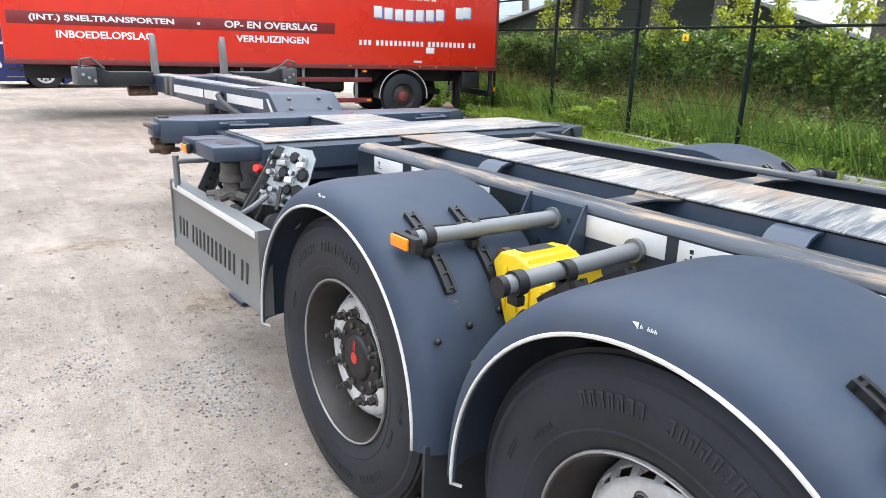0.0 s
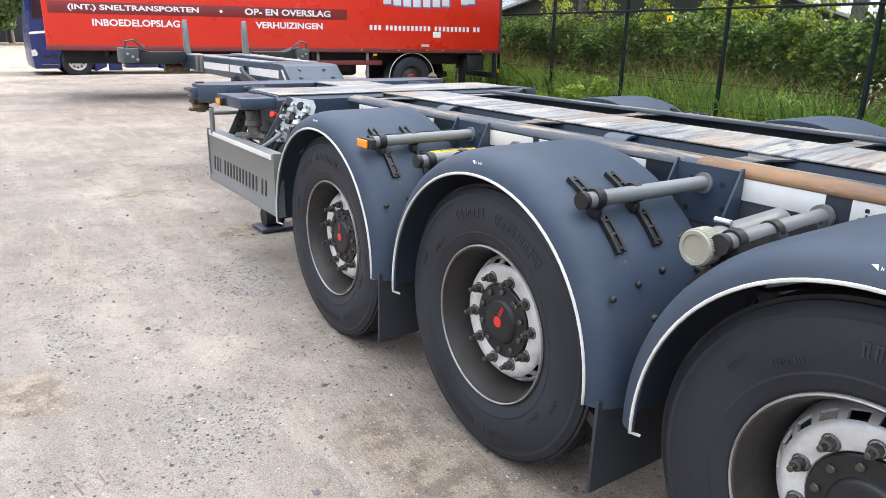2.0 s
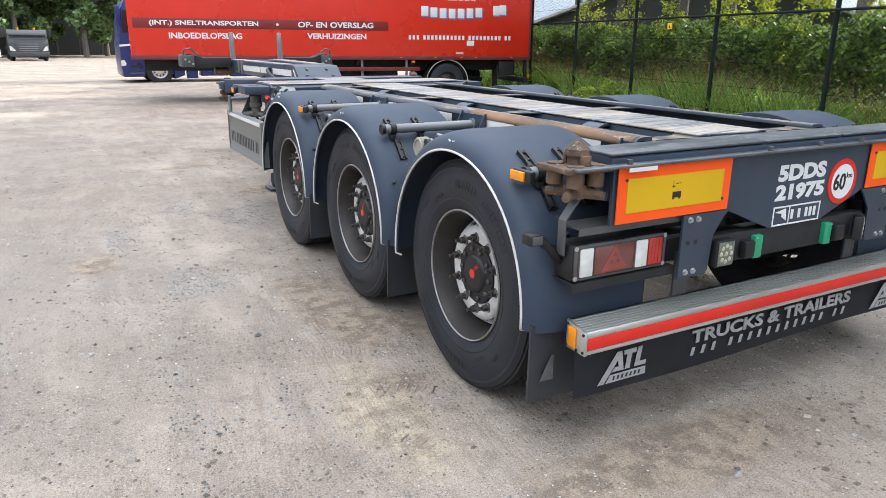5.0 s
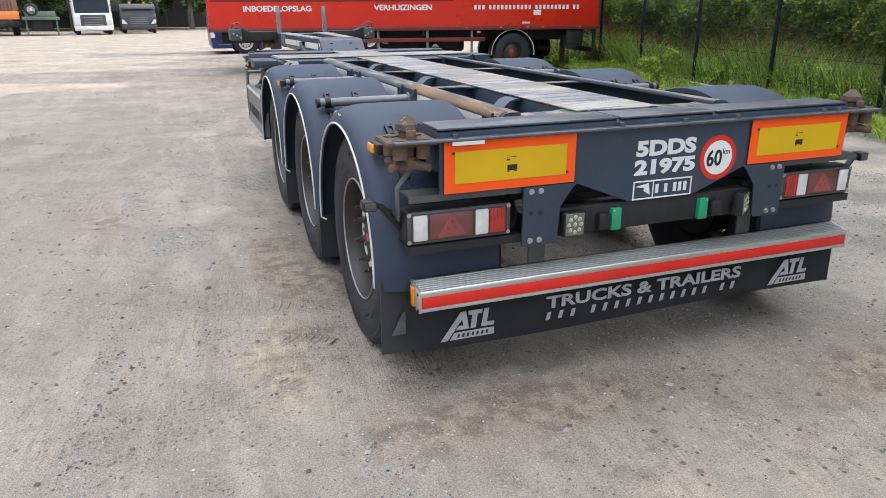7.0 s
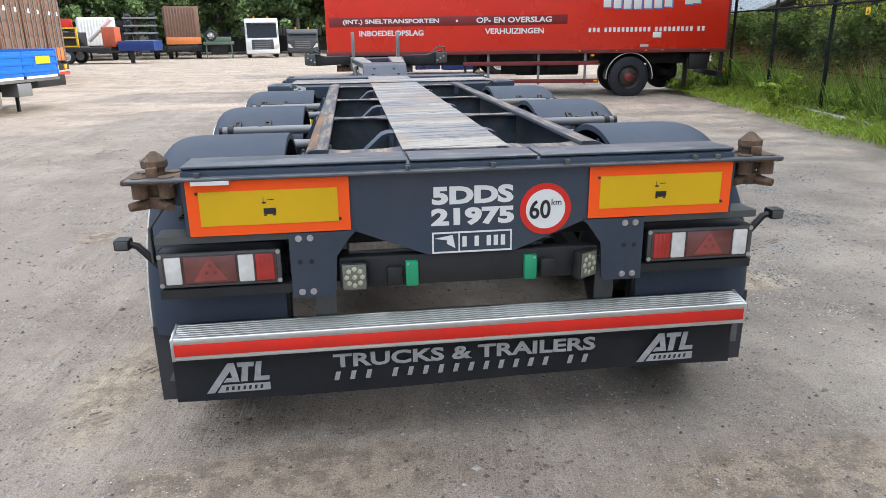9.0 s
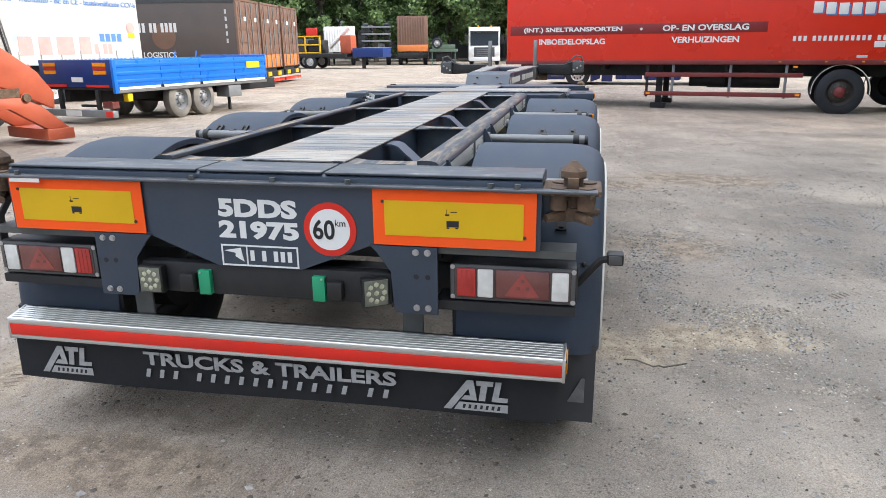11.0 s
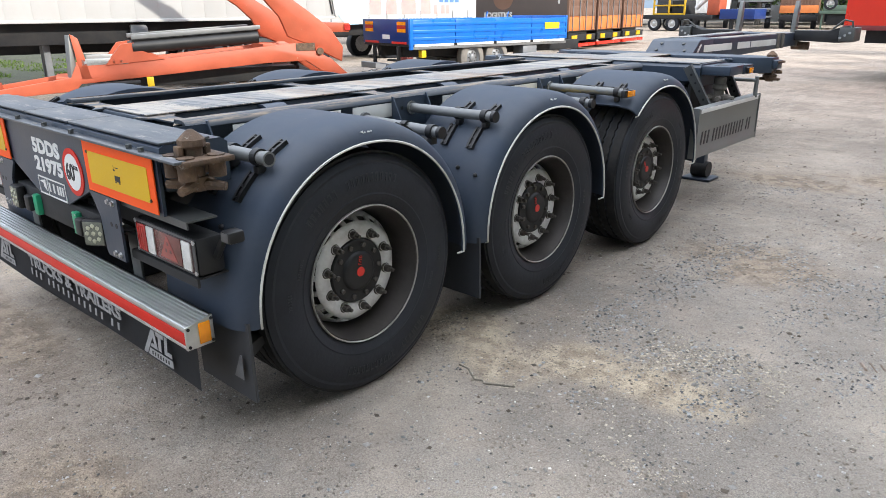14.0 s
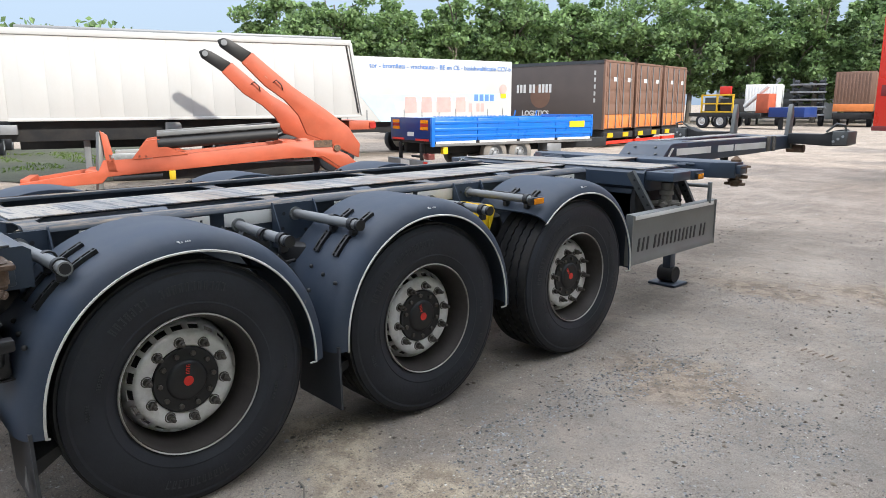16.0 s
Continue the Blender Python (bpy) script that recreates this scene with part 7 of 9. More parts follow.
part("warning_stripe", bx(-0.16, -0.15, 0.02, 0.22, 0.17, 0.29), M["red"], blue)
part("plate_bar", bx(-0.16, -0.15, 1.0, 1.5, 0.17, 0.29), M["white"], blue)
part("rear_lamp", bx(-0.10, 0.1, 0.04, 0.35, 0.34, 0.48, bev=0.01), M["lens_red"], blue)
slab("rear_bracket", -0.05, 0.03, 0.5, 0.6, 0.2, b0 - 0.06, "under", blue)
slab("rear_bracket", -0.05, 0.03, 1.7, 1.8, 0.2, b0 - 0.06, "under", blue)
part("yellow_valve", bx(0.35, 0.50, 0.0, 0.15, 0.46, 0.62, bev=0.01), M["yellow"], blue)
part("maker_shield", bx(BLn - 0.95, BLn - 0.35, -0.050, -0.046, b0 + 0.26, b0 + 0.42), M["yellow"], blue)
slab("step", 0.0, 0.12, 0.75, 1.15, 0.35, 0.40, "under", blue)
slab("prop_stand", 4.35, 4.42, 0.3, 0.37, 0.0, b0 - 0.3, "under", blue)
for x in (0.3, 1.2):
    part("rope_hook", cyl(B(), (BLn - x, 2.3, b1), (BLn - x + 0.06, 2.3, b1 + 0.16), 0.02, 8), M["blue_body"], blue)

# --- orange skip-loader frame ---
gz = -0.102
OM = drawn(along((-10.95, 2.62), (-8.55, 8.95), gz), 0.91, 0.06)
loader = thing("skip_loader_frame", "weathered orange skip-loader frame with raised lifting arms", "skip loader", m=OM)
for y in (0.0, 1.15):
    part("base_rail", prism(B(), [(0.0, 0.14), (0.0, 0.27), (1.35, 0.46), (1.45, 0.66), (3.2, 0.76), (4.9, 0.90), (5.6, 0.96), (6.3, 0.62), (6.75, 0.20), (6.35, 0.20), (5.75, 0.60), (4.9, 0.58), (1.5, 0.34), (1.4, 0.22)], 'y', y, y + 0.16, bev=0.012), M["orange_paint"], loader)
    part("cylinder", cyl(B(), (2.45, y + 0.08, 0.96), (4.80, y + 0.08, 1.10), 0.125, 20), M["black"], loader, "dark hydraulic cylinder")
    part("piston_guard", prism(B(), [(2.45, 1.10), (4.85, 1.24), (4.85, 1.32), (2.45, 1.18)], 'y', y - 0.02, y + 0.12, bev=0.012), M["galv"], loader)
    part("cylinder_mount", prism(B(), [(1.95, 0.66), (2.25, 1.02), (2.48, 1.05), (2.60, 0.90), (3.0, 0.74)], 'y', y - 0.02, y + 0.18), M["orange_paint"], loader)
    sx, sz = (-0.30, -0.14) if y > 0.5 else (0.0, 0.0)
    arm = [(u + sx, v + sz * min(1.0, max(0.0, v - 1.0))) for u, v in ((6.55, 0.55), (6.58, 0.85), (6.33, 1.22), (5.87, 1.58), (5.18, 2.06), (4.75, 2.42), (4.38, 2.75), (4.16, 2.54), (4.60, 2.08), (4.98, 1.80), (5.26, 1.48), (5.42, 1.08), (5.75, 0.95))]
    ar = part("lifting_arm", prism(B(), arm, 'y', y - 0.03 + 0.06, y + 0.17, bev=0.02), M["orange_paint"], loader)
    part("arm_head", prism(B(), [(u + sx, v + sz) for u, v in ((4.37, 2.74), (4.17, 2.55), (3.76, 2.84), (3.72, 2.97), (3.84, 3.02), (3.98, 2.97))], 'y', y + 0.05, y + 0.15, bev=0.02), M["black"], ar)
    part("head_pin", cyl(B(), (3.84 + sx, y - 0.01, 2.92 + sz), (3.84 + sx, y + 0.21, 2.92 + sz), 0.06, 16), M["grey_mid"], ar)
    part("pivot_pin", cyl(B(), (6.05, y - 0.05, 0.78), (6.05, y + 0.24, 0.78), 0.07, 16), M["rust"], ar)
    part("arm_hook", sweep(B(), [(4.95 + sx, y + 0.02, 2.0), (4.92 + sx, y - 0.04, 2.10), (4.82 + sx, y - 0.04, 2.2), (4.76 + sx, y + 0.02, 2.15)], 0.012, 6), M["black"], ar)
part("stop_post", prism(B(), [(1.52, 0.42), (1.70, 0.42), (1.56, 1.14), (1.44, 1.22)], 'y', 0.0, 0.10, bev=0.01), M["orange_paint"], loader)
part("lock_plate", bx(1.1, 1.45, 0.1, 1.2, 0.36, 0.46, bev=0.01), M["orange_paint"], loader)
for k in range(2):
    vb = part("valve_block", bx(1.55 + 0.1 * k, 2.35 + 0.1 * k, 0.0 + 0.45 * k, 0.14 + 0.45 * k, 0.66 + 0.02 * k, 0.78 + 0.05 * k, bev=0.012), M["panel"], loader, "pale aluminium valve block")
    for i in range(6):
        part("valve_bolt", cyl(B(), (1.62 + 0.1 * k + 0.12 * i, 0.0 + 0.45 * k, 0.72), (1.62 + 0.1 * k + 0.12 * i, -0.02 + 0.45 * k, 0.72), 0.025, 8), M["steel"], vb)
part("spring", cyl(B(), (1.6, -0.02, 0.30), (2.5, -0.02, 0.33), 0.045, 12), M["under"], loader)
part("yellow_tag", bx(2.62, 2.74, -0.05, 0.0, 0.24, 0.42, bev=0.01), M["yellow"], loader)
part("cross_tube", cyl(B(), (6.05, 0.0, 0.78), (6.05, 1.3, 0.78), 0.09, 16), M["orange_paint"], loader)
part("cross_beam", bx(4.9, 5.2, 0.1, 1.2, 0.75, 0.95, bev=0.01), M["orange_paint"], loader)
part("cross_beam", bx(0.0, 0.16, 0.1, 1.2, 0.22, 0.34, bev=0.01), M["orange_paint"], loader)
part("foot", bx(6.3, 6.8, -0.05, 1.35, 0.0, 0.20, bev=0.01), M["orange_paint"], loader)
part("foot", bx(0.0, 0.3, 0.0, 1.3, 0.0, 0.20, bev=0.01), M["orange_paint"], loader)
part("skirt_beam", bx(1.7, 5.6, 0.3, 0.9, 0.22, 0.50, bev=0.02), M["under"], loader)
part("rust_plate", bx(5.55, 5.95, -0.012, 0.0, 0.80, 0.95), M["rust"], loader)
# white rimmed spare wheel lying beyond the loader
sw = thing("spare_wheel", "black tyre on a white rim leaning under the loader", "wheel", m=drawn(along((-10.3, 8.3), (-10.0, 9.2), gz), 0.91, 0.03))
simple_wheel(0.0, 0.0, 0.40, 0.42, 0.25, sw, rim="white_body")
# leaning grey plank
pl_ = tagged(part("grey_post", bx(-0.09, 0.09, -0.05, 0.05, 0.0, 1.25, bev=0.01), M["board"], None, m=drawn(Matrix.Translation((-10.75, 3.95, gz - 0.02)), 0.90, 0.03) @ Matrix.Rotation(-0.09, 4, 'X')), "weathered grey upright post beside the loader", "post")

# --- silver tanker and grey cab beyond the tipper ---
gz = -0.25
TM = drawn(along((-22.6, 3.3), (-32.0, 5.95), gz), 0.95, 0.16)
tk = thing("tank_trailer", "silver tank trailer with a white rear ladder and railing", "trailer", m=TM)
M["tank"] = mat("dull_silver_tank", (0.42, 0.44, 0.46), 0.4, metal=0.5, var=0.1, scale=1.0)
tank = B()
lathe(tank, [(0.25, 0.0), (0.22, 0.5), (0.30, 0.95), (0.42, 1.10), (9.3, 1.10), (9.45, 0.9), (9.5, 0.0)], 40, (0, 1.25, 2.35))
tn = part("tank", tank, M["tank"], tk)
for i in range(8):
    part("tank_rib", lathe(B(), [(0.6 + 1.2 * i, 1.09), (0.6 + 1.2 * i, 1.14), (0.68 + 1.2 * i, 1.14), (0.68 + 1.2 * i, 1.09)], 40, (0, 1.25, 2.35), closed=True), M["tank"], tn)
part("chassis_beam", bx(0.2, 9.6, 0.4, 2.1, 0.85, 1.2, bev=0.02), M["under"], tk)
part("rear_panel", bx(0.0, 0.15, -0.02, 2.5, 0.55, 1.15, bev=0.03), M["grey_dark"], tk)
for z in (0.62, 0.75):
    part("rear_lamp", bx(-0.02, 0.0, 0.25, 0.62, z, z + 0.09, bev=0.004), M["red"], tk)
for x in (0.9, 4.4, 5.7, 8.9):
    simple_wheel(x, 0.2, 0.50, 0.50, 0.36, tk, rim="grey_mid")
    simple_wheel(x, 2.3, 0.50, 0.50, 0.36, tk, out=1)
    part("fender", sweep(B(), [(x + 0.60 * math.cos(a), 0.15, 0.5 + 0.60 * math.sin(a)) for a in np.linspace(0.1, 3.0, 14)], 0.06, 6), M["grey_dark"], tk)
lad = part("ladder", bx(-0.14, -0.08, -0.06, 0.0, 0.78, 2.25, bev=0.008), M["white"], tk, "white rear ladder")
part("ladder_rail", bx(-0.14, -0.08, 0.26, 0.32, 0.78, 2.25, bev=0.008), M["white"], lad)
for k in range(6):
    part("rung", bx(-0.13, -0.09, 0.0, 0.26, 0.86 + 0.26 * k, 0.91 + 0.26 * k), M["white"], lad)
part("platform", bx(-0.16, 0.3, -0.78, 0.34, 2.22, 2.30, bev=0.01), M["white"], tk)
for x, y in ((-0.12, -0.74), (-0.12, -0.2), (-0.12, 0.28), (0.25, -0.74)):
    part("railing_post", cyl(B(), (x, y, 2.3), (x, y, 3.55 if y > -0.5 else 3.1), 0.028, 8), M["white"], tk)
for z in (2.70, 3.08):
    part("railing_bar", sweep(B(), [(-0.12, 0.28, z), (-0.12, -0.74, z), (0.25, -0.74, z)], 0.024, 8), M["white"], tk)
part("railing_bar", sweep(B(), [(-0.12, 0.28, 3.5), (-0.12, 0.1, 3.58), (-0.12, -0.1, 3.58), (-0.12, -0.2, 3.5)], 0.024, 8), M["white"], tk)
part("blue_drum", cyl(B(), (0.35, -0.05, 1.5), (0.35, -0.05, 3.3), 0.19, 18), M["blue_body"], tk)
part("hose", sweep(B(), [(-0.15, -0.25, 2.2), (-0.2, -0.28, 1.7), (-0.2, -0.2, 1.3), (-0.1, 0.3, 1.15), (-0.1, 0.7, 1.4)], 0.045, 8), M["black"], tk)
part("warning_flag", prism(B(), [(0.05, 1.55), (-0.22, 1.82), (-0.85, 1.32)], 'x', -0.03, -0.02), M["yellow"], tk, "yellow triangular warning flag")
cabm = drawn(along((-23.6, 4.0), (-30.0, 5.8), gz), 0.95, 0.16)
gc = thing("grey_truck", "grey tractor unit standing beside the tank trailer", "truck", m=cabm)
part("cab", bx(0.3, 2.2, -0.85, 1.2, 0.75, 3.2, bev=0.06), M["grey_mid"], gc)
part("rear_window", bx(0.28, 0.30, -0.75, -0.25, 1.35, 2.25, bev=0.004), M["glass_dark"], gc)
part("frame", bx(-1.0, 6.0, 0.0, 0.8, 0.6, 0.85, bev=0.02), M["under"], gc)
for x in (1.2, 4.6):
    simple_wheel(x, -0.6, 0.48, 0.48, 0.3, gc, rim="grey_mid")
    simple_wheel(x, 1.2, 0.48, 0.48, 0.3, gc, out=1)

# mossy soil beyond the tipper, painted darker in place of the tipper's shadow
ds = B()
ring = []
cx_, cy_ = -19.4, 6.1
for i in range(40):
    a = 2 * math.pi * i / 40
    r = 1.0 + 0.18 * noise.noise((math.cos(a) * 2, math.sin(a) * 2, 7)) + 0.08 * noise.noise((math.cos(a) * 7, math.sin(a) * 7, 3))
    x, y = cx_ + 7.6 * r * math.cos(a), cy_ + 4.9 * r * math.sin(a)
    ring.append(ds.verts.new((x, y, ground_z(x, y) + 0.012)))
ds.faces.new(ring)
bmesh.ops.triangulate(ds, faces=ds.faces)
M["moss_shade"] = mat("shade_dark_moss", (0.052, 0.055, 0.030), 0.95, var=0.4, scale=1.5, bump=0.6, bump_dist=0.02)
tagged(part("mossy_shade", ds, M["moss_shade"], None), "mossy soil on the yard with the tipper's shadow painted in", "ground", kind="structure")

# ---------- verge, fence, hedge and trees ----------
def leaf_material(name, base, trans=0.25, spread=0.45):
    m, nt, b = nodes_of(name)
    rnd = nt.nodes.new("ShaderNodeNewGeometry").outputs["Random Per Island"]
    lo = [c * (1 - spread) for c in base]
    hi = [min(1, base[0] * (1 + spread * 1.3)), min(1, base[1] * (1 + spread)), base[2] * (1 + spread * 0.5)]
    col = mixc(nt, rnd, lo, hi)
    col = mixc(nt, mulf(nt, ramp(nt, noise_of(nt, coords(nt), 0.9, 3), 0.4, 0.7), 0.4), col, [base[0] * 1.4, base[1] * 1.1, base[2] * 0.7])
    nt.links.new(col, b.inputs["Base Color"])
    b.inputs["Roughness"].default_value = 0.5
    tr = node(nt, "ShaderNodeBsdfTranslucent")
    nt.links.new(col, tr.inputs["Color"])
    mx = node(nt, "ShaderNodeMixShader")
    mx.inputs[0].default_value = trans
    nt.links.new(b.outputs[0], mx.inputs[1])
    nt.links.new(tr.outputs[0], mx.inputs[2])
    nt.links.new(mx.outputs[0], nt.nodes["Material Output"].inputs["Surface"])
    return m


M["leaf_tree"] = leaf_material("tree_leaves", (0.10, 0.17, 0.035), 0.45)
M["leaf_hedge"] = leaf_material("hedge_leaves", (0.115, 0.205, 0.045), 0.45, 0.75)
# distance haze is mixed into this paler, bluer leaf green
M["leaf_far"] = leaf_material("hazy_far_leaves", (0.155, 0.265, 0.130), 0.45, 0.65)
M["grass"] = leaf_material("tall_grass", (0.25, 0.42, 0.11), 0.5, 0.65)
M["weed"] = leaf_material("low_weeds", (0.25, 0.38, 0.065), 0.5, 0.55)
M["straw"] = leaf_material("dry_stalks", (0.34, 0.20, 0.10), 0.35, 0.4)
M["bark"] = mat("tree_bark", (0.16, 0.14, 0.115), 0.9, var=0.3, scale=4, stretch=(1, 1, 0.25), bump=0.8, bump_dist=0.03)
M["fence_green"] = mat("dark_green_fence_metal", (0.008, 0.014, 0.012), 0.75, var=0.15, spec=0.2)
M["kerb"] = mat("concrete_kerb", (0.34, 0.33, 0.30), 0.9, var=0.2, dirt=(0.16, 0.16, 0.11), dirt_amt=0.6)


def quads(name, pts, axis_a, axis_b, material, lens=False):
    """Leaf-shaped quads: centres, half-length and half-width vectors (n x 3 arrays)."""
    n = len(pts)
    v = np.empty((n, 4, 3))
    v[:, 0], v[:, 2] = pts - axis_a, pts + axis_a
    v[:, 1], v[:, 3] = pts - axis_b, pts + axis_b
    me = bpy.data.meshes.new(name)
    me.vertices.add(n * 4)
    me.vertices.foreach_set("co", v.ravel())
    me.loops.add(n * 4)
    me.loops.foreach_set("vertex_index", np.arange(n * 4, dtype=np.int32))
    me.polygons.add(n)
    me.polygons.foreach_set("loop_start", np.arange(0, n * 4, 4, dtype=np.int32))
    me.update()
    me.materials.append(material)
    return me


def rand_dirs(rs, n, flat=1.0):
    d = rs.normal(size=(n, 3)) * (1, 1, flat)
    return d / np.linalg.norm(d, axis=1)[:, None]


def leaves_at(name, pts, size, material, rs, flat=0.7):
    n = len(pts)
    a = rand_dirs(rs, n, flat)
    b = np.cross(a, rand_dirs(rs, n))
    b /= np.linalg.norm(b, axis=1)[:, None] + 1e-9
    s = size * rs.uniform(0.6, 1.3, (n, 1))
    return quads(name, pts, a * s, b * s * 0.62, material)


def crown_points(rs, n, centre, rad, clumps):
    """Points in clumps inside an uneven ellipsoid."""
    c = rand_dirs(rs, clumps) * (rs.rand(clumps, 1) ** 0.45) * rad * rs.uniform(0.75, 1.08, (clumps, 1)) + centre
    k = rs.randint(0, clumps, n)
    r = rs.uniform(0.10, 0.26, (clumps, 1))[k] * np.mean(rad)
    return c, c[k] + rand_dirs(rs, n) * r * (rs.rand(n, 1) ** 0.4) * (1, 1, 0.75)


def tapered(bm, pts, r0, r1, seg=8):
    pts = [Vector(p) for p in pts]
    rings, side = [], None
    for i, p in enumerate(pts):
        d = (pts[min(i + 1, len(pts) - 1)] - pts[max(i - 1, 0)]).normalized()
        a = d.orthogonal().normalized() if side is None else (side - d * side.dot(d)).normalized()
        side, b = a, d.cross(a)
        r = r0 + (r1 - r0) * i / (len(pts) - 1)
        rings.append([bm.verts.new(p + (a * math.cos(2 * math.pi * k / seg) + b * math.sin(2 * math.pi * k / seg)) * r) for k in range(seg)])
    for u, v in zip(rings, rings[1:]):
        for k in range(seg):
            bm.faces.new((u[k], u[(k + 1) % seg], v[(k + 1) % seg], v[k]))


def tree(x, y, h, wide, base, n, leaf, material, seed, label, group, trunk_r=0.16, low=0.35, clumps=46):
    rs = np.random.RandomState(seed)
    t = thing("tree", label, "tree", group, Matrix.Translation((x, y, base)))
    rad = np.array((wide / 2, wide / 2, h * (1 - low) / 2))
    centre = np.array((0, 0, h * (1 + low) / 2))
    cl, pts = crown_points(rs, n, centre, rad, clumps)
    bm = B()
    bend = rs.uniform(-0.25, 0.25, 2)
    stem = [(bend[0] * (k / 6) ** 2 * 2, bend[1] * (k / 6) ** 2 * 2, h * 0.8 * k / 6 - 0.1 * (k == 0)) for k in range(7)]
    tapered(bm, stem, trunk_r, trunk_r * 0.25)
    for c in cl[:14]:
        z0 = rs.uniform(0.3, 0.65) * h
        f = z0 / (h * 0.8)
        s0 = Vector((bend[0] * f * f * 2, bend[1] * f * f * 2, z0))
        e = Vector(c)
        mid = s0.lerp(e, 0.5) + Vector((0, 0, 0.06 * h))
        tapered(bm, [s0, mid, e], trunk_r * 0.38, 0.02, 6)
    part("trunk", bm, M["bark"], t)
    part("crown", leaves_at("crown", pts, leaf, material, rs), material, t)
    return t


FD, FN = Vector((0.183, 0.983, 0)), Vector((0.983, -0.183, 0))
F0 = Vector((7.73, 4.96, 0))


def fpos(along_m, out_m, z=0.0):
    return F0 + FD * along_m + FN * out_m + Vector((0, 0, z))


# fence
fence = thing("fence", "dark green chain-link fence with steel posts and rails", "fence")
post_me = cyl(B(), (0, 0, -0.1), (0, 0, 2.75), 0.038, 12)
for k in range(9):
    box(post_me, -0.045, -0.025, -0.012, 0.012, 0.25 + 0.28 * k, 0.29 + 0.28 * k)
post_me = mesh_of("post", post_me, M["fence_green"])
SPAN = 2.68
for k in range(-5, 7):
    part("post", post_me, None, fence, m=Matrix.Translation(fpos(k * SPAN, 0)))
for z, r in ((2.02, 0.021), (2.70, 0.021)):
    part("rail", cyl(B(), fpos(-5 * SPAN, -0.03, z), fpos(6 * SPAN, -0.03, z), r, 10), M["fence_green"], fence)
for z in (0.35, 0.78, 1.20, 1.62, 2.36):
    part("line_wire", cyl(B(), fpos(-5 * SPAN, -0.035, z), fpos(6 * SPAN, -0.035, z), 0.004, 5), M["fence_green"], fence)
# woven wire
step, L0, L1, H = 0.075, -5 * SPAN, 6 * SPAN, 2.66
bm = B()
vs, fs = [], []
for s in (1, -1):
    u = L0 - H
    while u < L1 + H:
        a0, a1 = (u, u + H) if s > 0 else (u + H, u)
        z0_, z1_ = 0.05, H
        if max(a0, a1) < L1 and min(a0, a1) > L0:
            p, q = fpos(a0, -0.034 - 0.002 * s, z0_), fpos(a1, -0.034 - 0.002 * s, z1_)
            d = (q - p).normalized()
            w1, w2 = FN * 0.0016, d.cross(FN) * 0.0016
            o = len(vs)
            vs += [p + w1, p - w1 * 0.5 + w2, p - w1 * 0.5 - w2, q + w1, q - w1 * 0.5 + w2, q - w1 * 0.5 - w2]
            fs += [(o, o + 1, o + 4, o + 3), (o + 1, o + 2, o + 5, o + 4), (o + 2, o, o + 3, o + 5)]
        u += step
me = bpy.data.meshes.new("woven_wire")
me.from_pydata(vs, [], fs)
me.materials.append(M["fence_green"])
tagged(part("woven_wire", me, None, fence), kind="stuff")
sg = tagged(part("warning_sign", bx(-0.075, 0.075, -0.003, 0.003, -0.06, 0.06, bev=0.001), M["yellow"], None, m=Matrix.Translation(fpos(4.05, -0.045, 1.86)) @ Matrix.Rotation(math.atan2(FD.y, FD.x), 4, 'Z')), "small yellow warning sign tied to the fence", "sign")
part("sign_mark", prism(B(), [(-0.03, -0.035), (0.03, -0.035), (0.0, 0.03)], 'y', 0.0031, 0.004), M["black_letter"], sg)

# kerb stones
kerb = tagged(new("kerb"), "pale concrete kerb along the overgrown verge", "kerb", kind="structure")
kme = mesh_of("kerb_stone", bx(-0.06, 0.06, -0.495, 0.495, -0.2, 0.10, bev=0.012), M["kerb"])
for k in range(-10, 13):
    part("kerb_stone", kme, None, kerb, m=Matrix.Translation(fpos(k * 1.0, -0.33)) @ Matrix.Rotation(math.atan2(FD.y, FD.x) - math.pi / 2, 4, 'Z'))
# soil of the verge
sl = B()
nn = 40
for i in range(nn + 1):
    a = -14 + 34 * i / nn
    for o, z in ((-0.27, 0.06), (0.3, 0.10), (1.2, 0.16), (3.0, 0.22), (14.0, 0.25)):
        sl.verts.new(fpos(a, o, z + 0.02 * noise.noise((a, o, 0))))
sl.verts.ensure_lookup_table()
for i in range(nn):
    for k in range(4):
        sl.faces.new([sl.verts[j] for j in (5 * i + k, 5 * i + k + 1, 5 * i + 6 + k, 5 * i + 5 + k)])
M["soil"] = mat("verge_soil", (0.075, 0.075, 0.035), 0.95, var=0.35, scale=2, bump=0.6, bump_dist=0.02)
tagged(part("verge", sl, M["soil"], None), "dark soil verge under tall grass", "verge", kind="structure")


